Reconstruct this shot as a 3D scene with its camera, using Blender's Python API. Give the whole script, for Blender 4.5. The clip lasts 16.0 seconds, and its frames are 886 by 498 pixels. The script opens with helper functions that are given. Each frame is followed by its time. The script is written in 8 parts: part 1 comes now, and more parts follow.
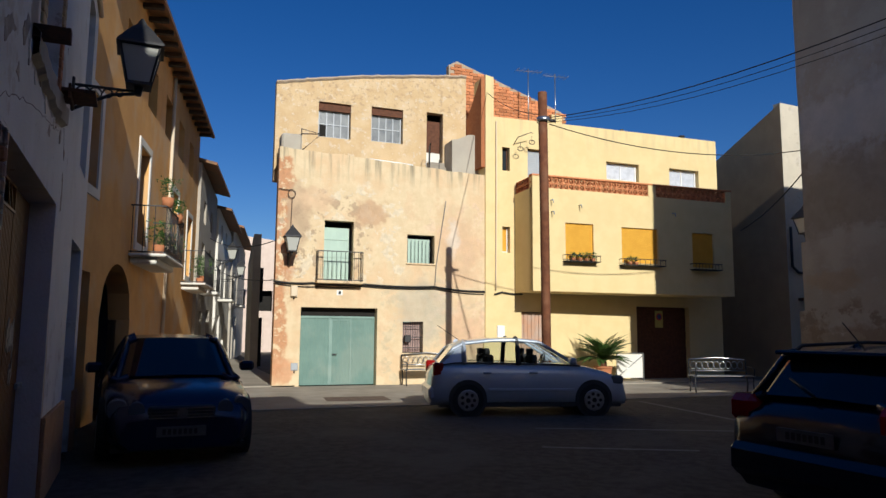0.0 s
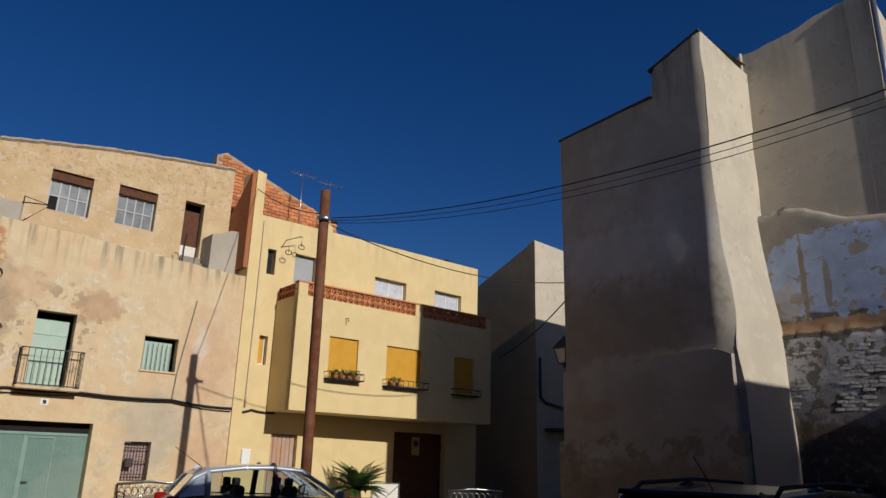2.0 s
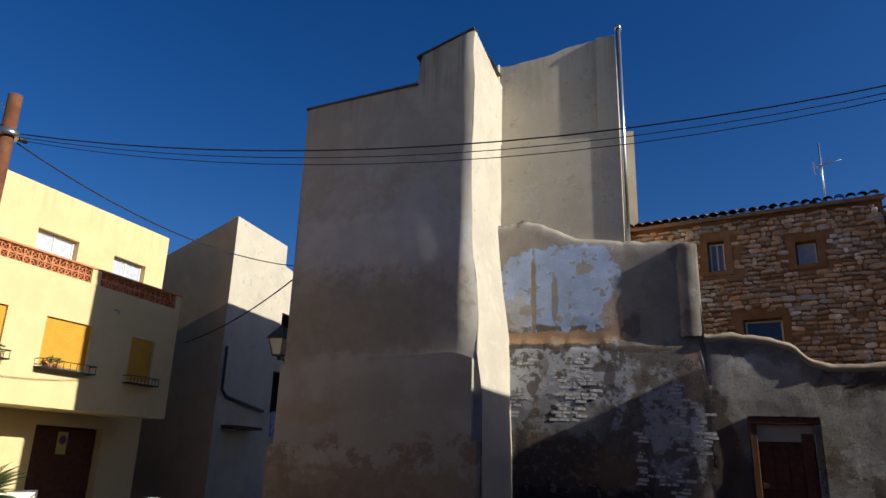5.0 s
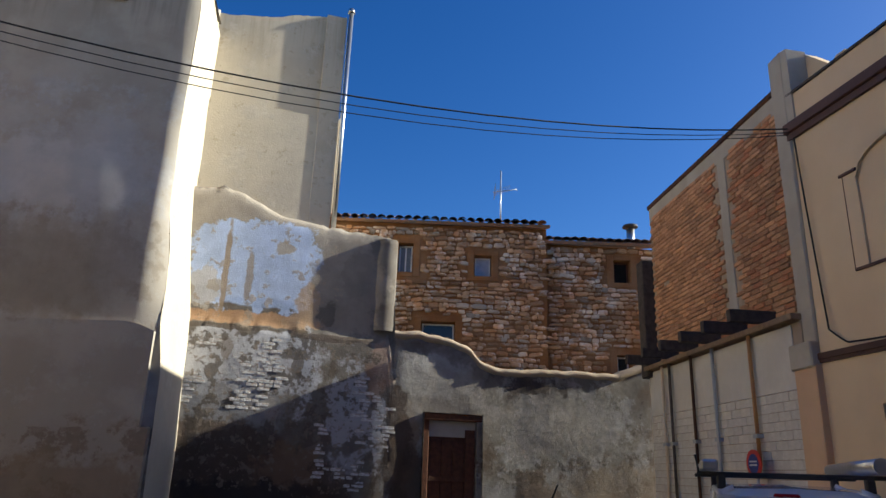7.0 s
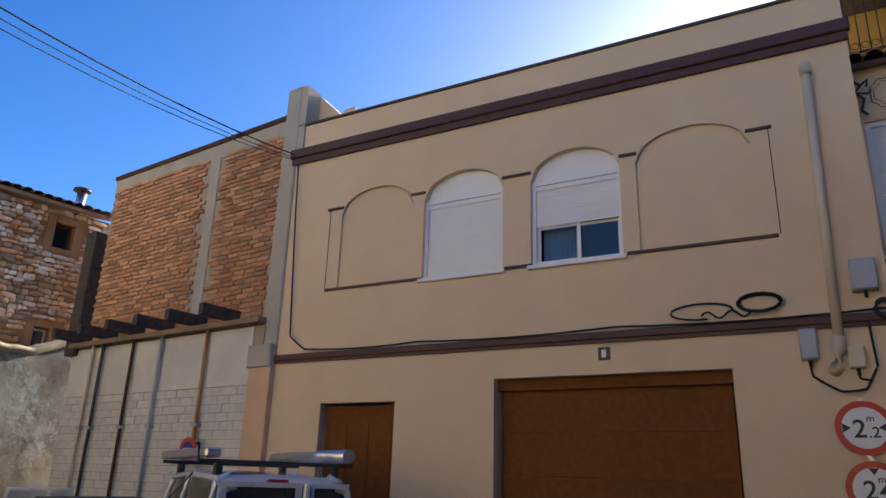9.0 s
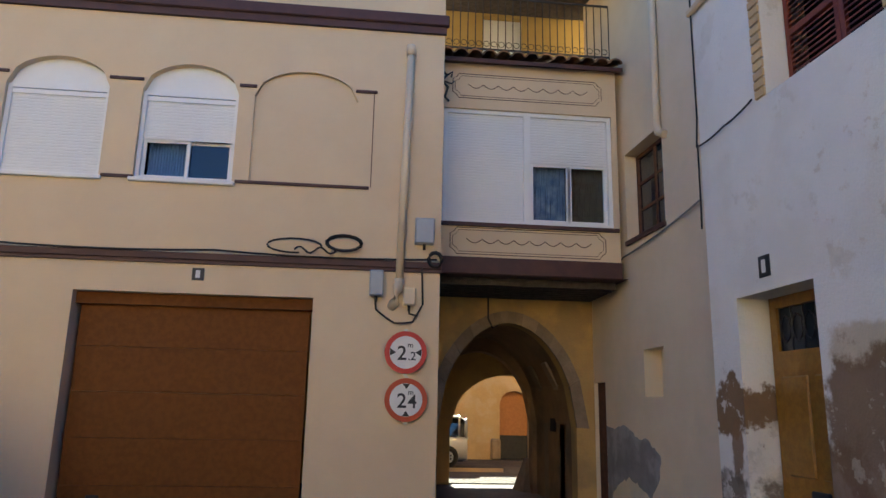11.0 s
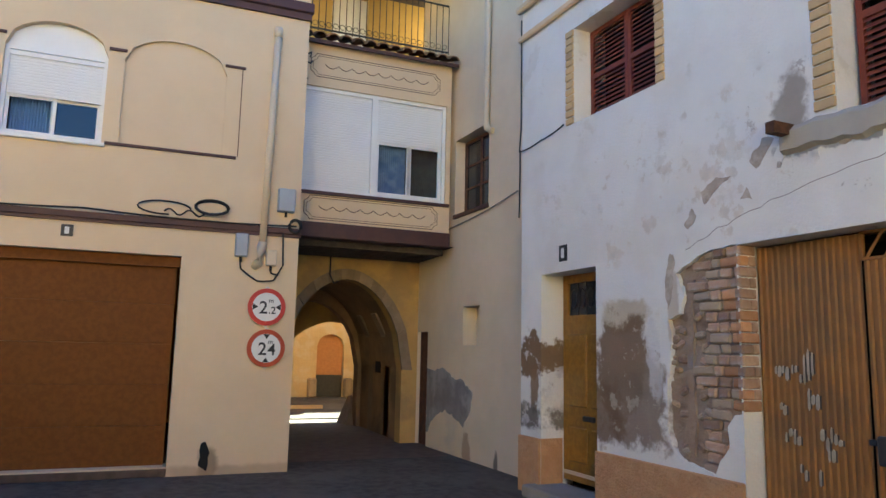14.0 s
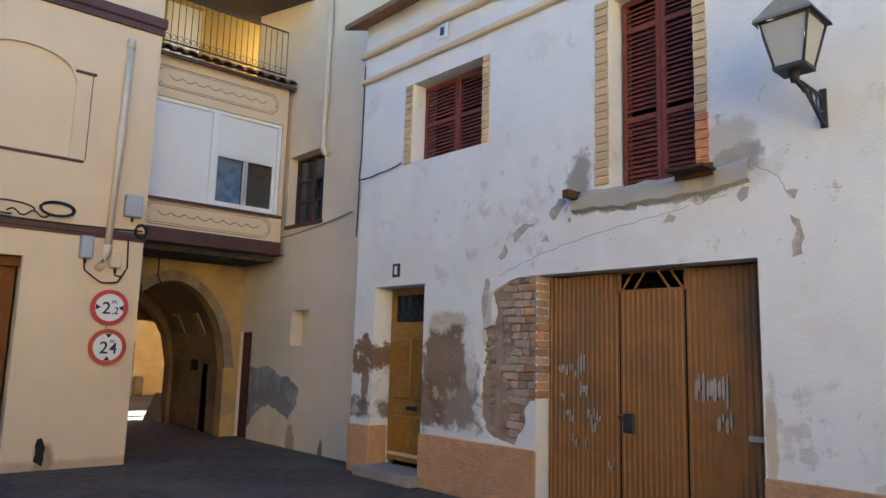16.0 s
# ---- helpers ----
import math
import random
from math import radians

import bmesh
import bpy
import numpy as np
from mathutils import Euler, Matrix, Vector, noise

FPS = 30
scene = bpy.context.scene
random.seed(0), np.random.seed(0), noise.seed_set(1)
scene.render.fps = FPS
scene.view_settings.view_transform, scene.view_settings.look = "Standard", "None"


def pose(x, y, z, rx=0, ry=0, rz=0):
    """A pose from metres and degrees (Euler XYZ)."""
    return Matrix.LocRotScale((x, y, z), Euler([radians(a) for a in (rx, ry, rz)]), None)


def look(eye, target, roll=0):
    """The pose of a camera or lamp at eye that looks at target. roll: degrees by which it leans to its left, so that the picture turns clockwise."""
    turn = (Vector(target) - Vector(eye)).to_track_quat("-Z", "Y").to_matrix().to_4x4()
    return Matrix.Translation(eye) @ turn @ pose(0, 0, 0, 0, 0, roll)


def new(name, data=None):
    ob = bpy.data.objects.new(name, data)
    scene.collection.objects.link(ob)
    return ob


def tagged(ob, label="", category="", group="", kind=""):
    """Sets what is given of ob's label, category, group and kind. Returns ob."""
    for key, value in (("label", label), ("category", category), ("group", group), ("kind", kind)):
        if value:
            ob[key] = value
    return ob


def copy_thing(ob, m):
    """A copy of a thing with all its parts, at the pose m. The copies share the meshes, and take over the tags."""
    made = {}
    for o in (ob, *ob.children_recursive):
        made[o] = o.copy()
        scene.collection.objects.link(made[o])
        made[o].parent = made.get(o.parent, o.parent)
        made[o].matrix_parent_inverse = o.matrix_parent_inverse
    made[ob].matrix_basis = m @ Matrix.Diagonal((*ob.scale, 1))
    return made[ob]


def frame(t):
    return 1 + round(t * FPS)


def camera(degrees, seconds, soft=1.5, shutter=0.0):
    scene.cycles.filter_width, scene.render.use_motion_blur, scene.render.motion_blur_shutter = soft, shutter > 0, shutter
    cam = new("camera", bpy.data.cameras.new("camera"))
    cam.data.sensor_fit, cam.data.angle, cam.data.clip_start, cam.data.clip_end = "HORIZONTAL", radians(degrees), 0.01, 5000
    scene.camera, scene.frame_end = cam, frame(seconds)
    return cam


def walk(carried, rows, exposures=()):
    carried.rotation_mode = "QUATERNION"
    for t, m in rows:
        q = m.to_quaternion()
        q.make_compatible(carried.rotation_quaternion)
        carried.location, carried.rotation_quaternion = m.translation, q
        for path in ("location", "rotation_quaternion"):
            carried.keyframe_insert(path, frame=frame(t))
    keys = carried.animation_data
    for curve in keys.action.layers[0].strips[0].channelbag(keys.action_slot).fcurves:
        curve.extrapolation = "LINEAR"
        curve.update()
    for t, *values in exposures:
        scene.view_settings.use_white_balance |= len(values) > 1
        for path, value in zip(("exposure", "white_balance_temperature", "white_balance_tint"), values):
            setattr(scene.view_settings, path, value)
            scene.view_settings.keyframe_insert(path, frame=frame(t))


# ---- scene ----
cam = camera(64.2, 16.0)


def shot(x, y, z, yaw, pitch, roll):
    a, b = radians(yaw), radians(pitch)
    return look((x, y, z), (x - math.sin(a) * math.cos(b), y + math.cos(a) * math.cos(b), z + math.sin(b)), roll)


PATH = [
    (0.0, shot(6.58, -2.23, 1.49, 69.30, 6.78, 0.42)),
    (0.5, shot(6.22, -2.16, 1.52, 65.03, 6.81, 0.70)),
    (1.0, shot(5.83, -2.12, 1.56, 59.09, 6.88, 0.89)),
    (1.5, shot(5.48, -1.99, 1.58, 53.38, 10.20, 1.05)),
    (2.0, shot(5.00, -1.95, 1.51, 48.79, 16.84, 1.53)),
    (2.5, shot(4.49, -1.90, 1.55, 44.64, 17.47, 1.39)),
    (3.0, shot(4.01, -1.85, 1.56, 41.30, 17.64, 1.65)),
    (5.5, shot(2.07, -1.40, 1.71, 12.46, 17.09, 1.98)),
    (6.0, shot(1.64, -1.30, 1.67, 4.05, 17.22, 2.12)),
    (6.5, shot(1.23, -1.09, 1.65, -3.75, 17.46, 1.92)),
    (7.0, shot(0.73, -0.71, 1.63, -11.35, 17.72, 1.96)),
    (7.5, shot(0.31, -0.32, 1.58, -21.10, 17.85, 1.71)),
    (8.0, shot(-0.08, -0.09, 1.57, -32.94, 17.84, 1.79)),
    (8.5, shot(-0.40, 0.03, 1.60, -46.89, 17.92, 1.71)),
    (9.0, shot(-0.57, 0.12, 1.59, -60.96, 18.29, 1.82)),
    (9.5, shot(-0.72, 0.26, 1.55, -72.30, 18.72, 2.05)),
    (10.0, shot(-0.84, 0.18, 1.50, -82.69, 17.68, 2.12)),
    (12.5, shot(-1.63, 0.78, 1.68, -103.17, 7.83, 0.91)),
    (13.0, shot(-1.88, 0.87, 1.66, -104.15, 7.83, 0.95)),
    (13.5, shot(-2.14, 1.04, 1.64, -107.14, 8.05, 1.26)),
    (14.0, shot(-2.43, 1.31, 1.67, -111.98, 8.18, 1.23)),
    (14.5, shot(-2.73, 1.57, 1.67, -115.63, 8.21, 1.21)),
    (15.0, shot(-2.96, 1.94, 1.68, -120.98, 8.31, 1.62)),
    (15.5, shot(-3.18, 2.37, 1.68, -126.35, 8.33, 1.55)),
    (16.0, shot(-3.34, 2.78, 1.69, -129.98, 8.43, 1.62)),
]
EXPOSURES = [(0.0, 0.05, 5800, 7), (0.5, -0.2, 5850, 8), (1.0, -0.3, 5900, 9), (2.0, -0.5, 6000, 11), (3.0, -0.45, 6000, 11), (5.5, 0.55, 6000, 6), (7.0, 1.15, 6150, 4), (8.0, 1.55, 6200, 3), (9.0, 1.8, 6250, 3), (10.0, 2.05, 6250, 3), (12.5, 2.9, 6450, -6), (16.0, 3.0, 6450, -6)]
walk(cam, PATH, EXPOSURES)

# ---- light: low clear sun from the east, blue sky ----
SUN_AZ, SUN_EL = -1.5, 24.8
world = bpy.data.worlds.new("sky")
scene.world = world
world.use_nodes = True
wn = world.node_tree.nodes
sky = wn.new("ShaderNodeTexSky")
sky.sky_type = "NISHITA"
sky.sun_disc = False
sky.sun_elevation = radians(SUN_EL)
sky.sun_rotation = radians(90 - SUN_AZ)
sky.air_density, sky.dust_density, sky.ozone_density, sky.altitude = 0.95, 1.6, 1.9, 1200
deep = wn.new("ShaderNodeHueSaturation")
deep.inputs["Hue"].default_value, deep.inputs["Saturation"].default_value = 0.514, 1.38
world.node_tree.links.new(sky.outputs[0], deep.inputs["Color"])
world.node_tree.links.new(deep.outputs[0], wn["Background"].inputs[0])
wn["Background"].inputs[1].default_value = 0.070
sun_data = bpy.data.lights.new("sun", "SUN")
sun_data.energy, sun_data.angle, sun_data.color = 5.0, radians(0.53), (1.0, 0.91, 0.77)
sun_ob = new("sun", sun_data)
sun_ob.matrix_world = look((60 * math.cos(radians(SUN_AZ)), 60 * math.sin(radians(SUN_AZ)), 60 * math.tan(radians(SUN_EL))), (0, 0, 0))

# ---- materials ----


def surf(name, c1, c2=None, scale=6.0, rough=0.85, bump=0.3, bscale=40.0, stain=None, sscale=0.7, samount=0.5, metal=0.0,
         blobs=(), streak=None, random_tint=0.0, relief=0.0, rscale=1.5, gloss_coat=0.0, layers=(), after=()):
    """Procedural surface in object metres: two-scale colour, soft stains, flaking coats, shaped patches, drips, bump.
    A layer is (u0, u1, z0, z1, noise scale, low, high, colour, amount): a coat that survives in ragged islands."""
    m = bpy.data.materials.new(name)
    m.use_nodes = True
    n, l = m.node_tree.nodes, m.node_tree.links
    bsdf = n["Principled BSDF"]
    bsdf.inputs["Roughness"].default_value = rough
    bsdf.inputs["Metallic"].default_value = metal
    bsdf.inputs["Specular IOR Level"].default_value = 0.25 if rough > 0.6 else 0.5
    if gloss_coat:
        bsdf.inputs["Coat Weight"].default_value = gloss_coat
    co = n.new("ShaderNodeTexCoord").outputs["Object"]
    c2 = c2 or tuple(v * 0.8 for v in c1)

    def noise_tex(sc, detail=5.0, vec=None, rough_=0.6):
        t = n.new("ShaderNodeTexNoise")
        t.inputs["Scale"].default_value, t.inputs["Detail"].default_value, t.inputs["Roughness"].default_value = sc, detail, rough_
        l.new(vec or co, t.inputs["Vector"])
        return t.outputs["Fac"]

    def ramp(fac, a, b):
        r = n.new("ShaderNodeMapRange")
        r.interpolation_type = "SMOOTHSTEP"
        r.inputs["From Min"].default_value, r.inputs["From Max"].default_value = a, b
        l.new(fac, r.inputs["Value"])
        return r.outputs["Result"]

    def mix(fac, a, b, mode="MIX"):
        x = n.new("ShaderNodeMix")
        x.data_type, x.blend_type = "RGBA", mode
        for sock, v in ((x.inputs["Factor"], fac), (x.inputs["A"], a), (x.inputs["B"], b)):
            if isinstance(v, (int, float)):
                sock.default_value = v
            elif isinstance(v, tuple):
                sock.default_value = (*v, 1)
            else:
                l.new(v, sock)
        return x.outputs["Result"]

    def op(kind, a, b=None):
        x = n.new("ShaderNodeMath")
        x.operation = kind
        for sock, v in zip(x.inputs, (a, b)):
            if isinstance(v, (int, float)):
                sock.default_value = v
            elif v is not None:
                l.new(v, sock)
        return x.outputs[0]

    def coats(col, height, rows):
        sep3 = n.new("ShaderNodeSeparateXYZ")
        l.new(co, sep3.inputs[0])
        wob = op("MULTIPLY", op("SUBTRACT", noise_tex(1.3, 5.0), 0.5), 1.2)
        for k, (u0, u1, z0, z1, sc, lo, hi, colr, amount) in enumerate(rows):
            x_, z_ = op("ADD", sep3.outputs["X"], wob), op("ADD", sep3.outputs["Z"], wob)
            box_f = op("MULTIPLY", op("MULTIPLY", ramp(x_, u0 - 0.1, u0 + 0.1), ramp(x_, u1 + 0.1, u1 - 0.1)), op("MULTIPLY", ramp(z_, z0 - 0.1, z0 + 0.1), ramp(z_, z1 + 0.1, z1 - 0.1)))
            mp = n.new("ShaderNodeMapping")
            mp.inputs["Location"].default_value = (3.7 * k, 1.9 * k, 5.3 * k)
            l.new(co, mp.inputs["Vector"])
            f = op("MULTIPLY", op("MULTIPLY", ramp(noise_tex(sc, 8.0, mp.outputs[0], 0.68), lo, hi), box_f), amount)
            col = mix(f, col, mix(ramp(noise_tex(sc * 3.1, 5.0), 0.35, 0.65), colr, tuple(v * 0.78 for v in colr)))
            height = op("ADD", height, op("MULTIPLY", f, 0.25))
        return col, height

    col = mix(ramp(noise_tex(scale), 0.35, 0.65), c1, c2)
    if stain:
        col = mix(op("MULTIPLY", ramp(noise_tex(sscale, 7.0), 0.48, 0.62), samount), col, stain)
    if streak:
        sc_col, zlo, zhi, amount = streak
        mp = n.new("ShaderNodeMapping")
        mp.inputs["Scale"].default_value = (5.0, 5.0, 0.35)
        l.new(co, mp.inputs["Vector"])
        sep = n.new("ShaderNodeSeparateXYZ")
        l.new(co, sep.inputs[0])
        f = op("MULTIPLY", ramp(noise_tex(1.0, 4.0, mp.outputs[0]), 0.45, 0.7), ramp(sep.outputs["Z"], zlo, zhi))
        col = mix(op("MULTIPLY", f, amount), col, sc_col)
    height = op("MULTIPLY", noise_tex(bscale, 6.0), 1.0)
    if layers:
        col, height = coats(col, height, layers)
    if relief:
        height = op("ADD", height, op("MULTIPLY", noise_tex(rscale, 3.0), relief))
    if blobs:
        nz = n.new("ShaderNodeTexNoise")
        nz.inputs["Scale"].default_value, nz.inputs["Detail"].default_value, nz.inputs["Roughness"].default_value = 3.0, 5.0, 0.6
        l.new(co, nz.inputs["Vector"])
        sep2 = n.new("ShaderNodeSeparateXYZ")
        l.new(co, sep2.inputs[0])
        sepn = n.new("ShaderNodeSeparateColor")
        l.new(nz.outputs["Color"], sepn.inputs[0])
        fine = op("MULTIPLY", op("SUBTRACT", noise_tex(17.0, 4.0, None, 0.65), 0.5), 0.5)
        for u, z, ru, rz, colr, amount, soft in blobs:
            du = op("DIVIDE", op("ADD", op("SUBTRACT", sep2.outputs["X"], u), op("MULTIPLY", op("SUBTRACT", sepn.outputs[0], 0.5), 2.0 * min(ru, 0.55))), ru)
            dz = op("DIVIDE", op("ADD", op("SUBTRACT", sep2.outputs["Z"], z), op("MULTIPLY", op("SUBTRACT", sepn.outputs[1], 0.5), 2.0 * min(rz, 0.55))), rz)
            if ru >= 1.0:  # large coats of paint are squarish
                d = op("POWER", op("ADD", op("POWER", op("ABSOLUTE", du), 5.0), op("POWER", op("ABSOLUTE", dz), 5.0)), 0.2)
            else:
                d = op("SQRT", op("ADD", op("MULTIPLY", du, du), op("MULTIPLY", dz, dz)))
            if soft < 0.3:
                d = op("ADD", d, op("MULTIPLY", fine, min(1.0, 0.35 / min(ru, rz))))
            f = op("MULTIPLY", ramp(d, 1.0 + soft, 1.0 - soft), amount)
            col = mix(f, col, mix(ramp(noise_tex(2.6, 7.0), 0.3, 0.7), colr, tuple(v * 0.8 for v in colr)))
            height = op("SUBTRACT", height, op("MULTIPLY", f, 0.6 * (0.35 - min(soft, 0.35))))
    if after:
        col, height = coats(col, height, after)
    if random_tint:
        info = n.new("ShaderNodeObjectInfo")
        hsv = n.new("ShaderNodeHueSaturation")
        mr = n.new("ShaderNodeMapRange")
        mr.inputs["To Min"].default_value, mr.inputs["To Max"].default_value = 1 - random_tint, 1 + random_tint
        geo = n.new("ShaderNodeNewGeometry")
        l.new(op("FRACT", op("ADD", info.outputs["Random"], geo.outputs["Random Per Island"])), mr.inputs["Value"])
        l.new(mr.outputs[0], hsv.inputs["Value"])
        l.new(col, hsv.inputs["Color"])
        col = hsv.outputs[0]
    l.new(col, bsdf.inputs["Base Color"])
    if bump:
        b = n.new("ShaderNodeBump")
        b.inputs["Strength"].default_value, b.inputs["Distance"].default_value = bump, 0.02
        l.new(height, b.inputs["Height"])
        l.new(b.outputs[0], bsdf.inputs["Normal"])
    return m


def glass_mat(name, colour=(0.02, 0.025, 0.03), rough=0.05):
    m = bpy.data.materials.new(name)
    m.use_nodes = True
    b = m.node_tree.nodes["Principled BSDF"]
    b.inputs["Base Color"].default_value = (*colour, 1)
    b.inputs["Roughness"].default_value = rough
    b.inputs["IOR"].default_value = 1.5
    return m


def clear_glass(name):
    m = bpy.data.materials.new(name)
    m.use_nodes = True
    n, l = m.node_tree.nodes, m.node_tree.links
    b = n["Principled BSDF"]
    b.inputs["Base Color"].default_value = (0.75, 0.8, 0.8, 1)
    b.inputs["Roughness"].default_value = 0.02
    b.inputs["Transmission Weight"].default_value = 1.0
    b.inputs["IOR"].default_value = 1.02
    return m


BROWN = (0.20, 0.13, 0.075)
M_A = surf("ochre_plaster_worn", (0.60, 0.47, 0.29), (0.66, 0.53, 0.34), 3.0, 0.9, 0.5, 25, stain=(0.62, 0.42, 0.24), sscale=0.9, samount=0.5,
           streak=((0.22, 0.19, 0.13), 5.5, 6.55, 0.9), relief=1.0, rscale=4.0,
           layers=[(-1, 7, 0, 5.6, 1.1, 0.52, 0.60, (0.66, 0.45, 0.27), 0.4), (-1, 3.6, 2.9, 5.7, 2.3, 0.53, 0.56, (0.70, 0.60, 0.44), 0.8),
                   (-1, 2.6, 2.7, 5.4, 3.5, 0.55, 0.58, (0.40, 0.29, 0.19), 0.75), (3.0, 7, 0.0, 2.8, 1.7, 0.52, 0.56, (0.56, 0.47, 0.32), 0.6),
                   (4.4, 7, 0.2, 5.4, 2.0, 0.54, 0.58, (0.70, 0.52, 0.36), 0.7), (-0.6, 0.35, 0.3, 6.4, 4.0, 0.42, 0.48, (0.50, 0.22, 0.10), 0.8)],
           blobs=[(0.55, 4.7, 0.35, 0.9, (0.47, 0.34, 0.22), 0.8, 0.3), (2.6, 4.9, 0.5, 0.4, (0.50, 0.32, 0.19), 0.75, 0.3),
                  (4.3, 2.2, 0.8, 0.9, (0.46, 0.42, 0.33), 0.6, 0.4), (5.4, 3.9, 0.7, 1.2, (0.63, 0.42, 0.26), 0.7, 0.4), (0.25, 0.4, 0.3, 0.4, (0.58, 0.30, 0.16), 0.8, 0.3),
                  (5.6, 1.4, 0.7, 0.9, (0.62, 0.40, 0.25), 0.7, 0.4), (1.0, 5.2, 0.5, 0.35, (0.62, 0.44, 0.28), 0.7, 0.3), (5.2, 4.3, 0.2, 0.5, (0.66, 0.58, 0.48), 0.7, 0.4)])
M_AUP = surf("ochre_plaster_upper", (0.57, 0.42, 0.24), (0.51, 0.36, 0.195), 2.5, 0.9, 0.5, 25, stain=(0.62, 0.49, 0.32), sscale=1.6, samount=0.5, relief=1.0, rscale=5,
             layers=[(-1, 7, 6.2, 10.2, 5.0, 0.55, 0.59, (0.68, 0.58, 0.44), 0.6), (-1, 7, 8.2, 10.2, 8.0, 0.55, 0.59, (0.40, 0.28, 0.17), 0.6)])
M_B = surf("cream_yellow_paint", (0.71, 0.56, 0.29), (0.68, 0.53, 0.265), 2.0, 0.8, 0.12, 60, stain=(0.60, 0.47, 0.24), sscale=0.5, samount=0.3,
           streak=((0.48, 0.38, 0.22), 7.2, 8.3, 0.5))
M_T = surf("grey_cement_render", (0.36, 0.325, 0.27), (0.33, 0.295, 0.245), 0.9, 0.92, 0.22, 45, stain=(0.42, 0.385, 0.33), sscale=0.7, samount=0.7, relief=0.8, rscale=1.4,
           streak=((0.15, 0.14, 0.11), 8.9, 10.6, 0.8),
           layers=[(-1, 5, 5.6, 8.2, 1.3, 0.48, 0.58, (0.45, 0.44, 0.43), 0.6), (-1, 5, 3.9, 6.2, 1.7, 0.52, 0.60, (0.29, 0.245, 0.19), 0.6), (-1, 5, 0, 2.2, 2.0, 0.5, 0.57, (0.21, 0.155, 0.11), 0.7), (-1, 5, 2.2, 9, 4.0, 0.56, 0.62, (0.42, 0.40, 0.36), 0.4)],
           blobs=[(1.9, 6.35, 1.9, 0.6, (0.50, 0.49, 0.47), 0.75, 0.25), (1.2, 7.3, 0.6, 0.3, (0.46, 0.45, 0.42), 0.6, 0.3), (2.9, 7.1, 0.6, 0.5, (0.47, 0.46, 0.44), 0.6, 0.3), (1.6, 4.6, 1.9, 0.75, (0.31, 0.265, 0.205), 0.75, 0.2), (3.5, 4.9, 0.4, 0.6, (0.36, 0.32, 0.27), 0.6, 0.25),
                  (0.95, 1.45, 0.62, 0.14, (0.60, 0.56, 0.49), 0.9, 0.08), (2.2, 0.9, 2.4, 0.8, (0.26, 0.195, 0.13), 0.75, 0.15), (0.8, 2.7, 0.7, 0.25, (0.38, 0.29, 0.20), 0.6, 0.25)])
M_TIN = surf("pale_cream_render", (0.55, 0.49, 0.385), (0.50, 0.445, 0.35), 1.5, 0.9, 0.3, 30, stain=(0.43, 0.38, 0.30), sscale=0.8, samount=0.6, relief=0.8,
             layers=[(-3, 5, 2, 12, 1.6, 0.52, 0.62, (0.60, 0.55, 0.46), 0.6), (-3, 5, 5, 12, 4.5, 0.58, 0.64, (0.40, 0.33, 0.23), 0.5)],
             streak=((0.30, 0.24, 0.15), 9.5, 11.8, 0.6))
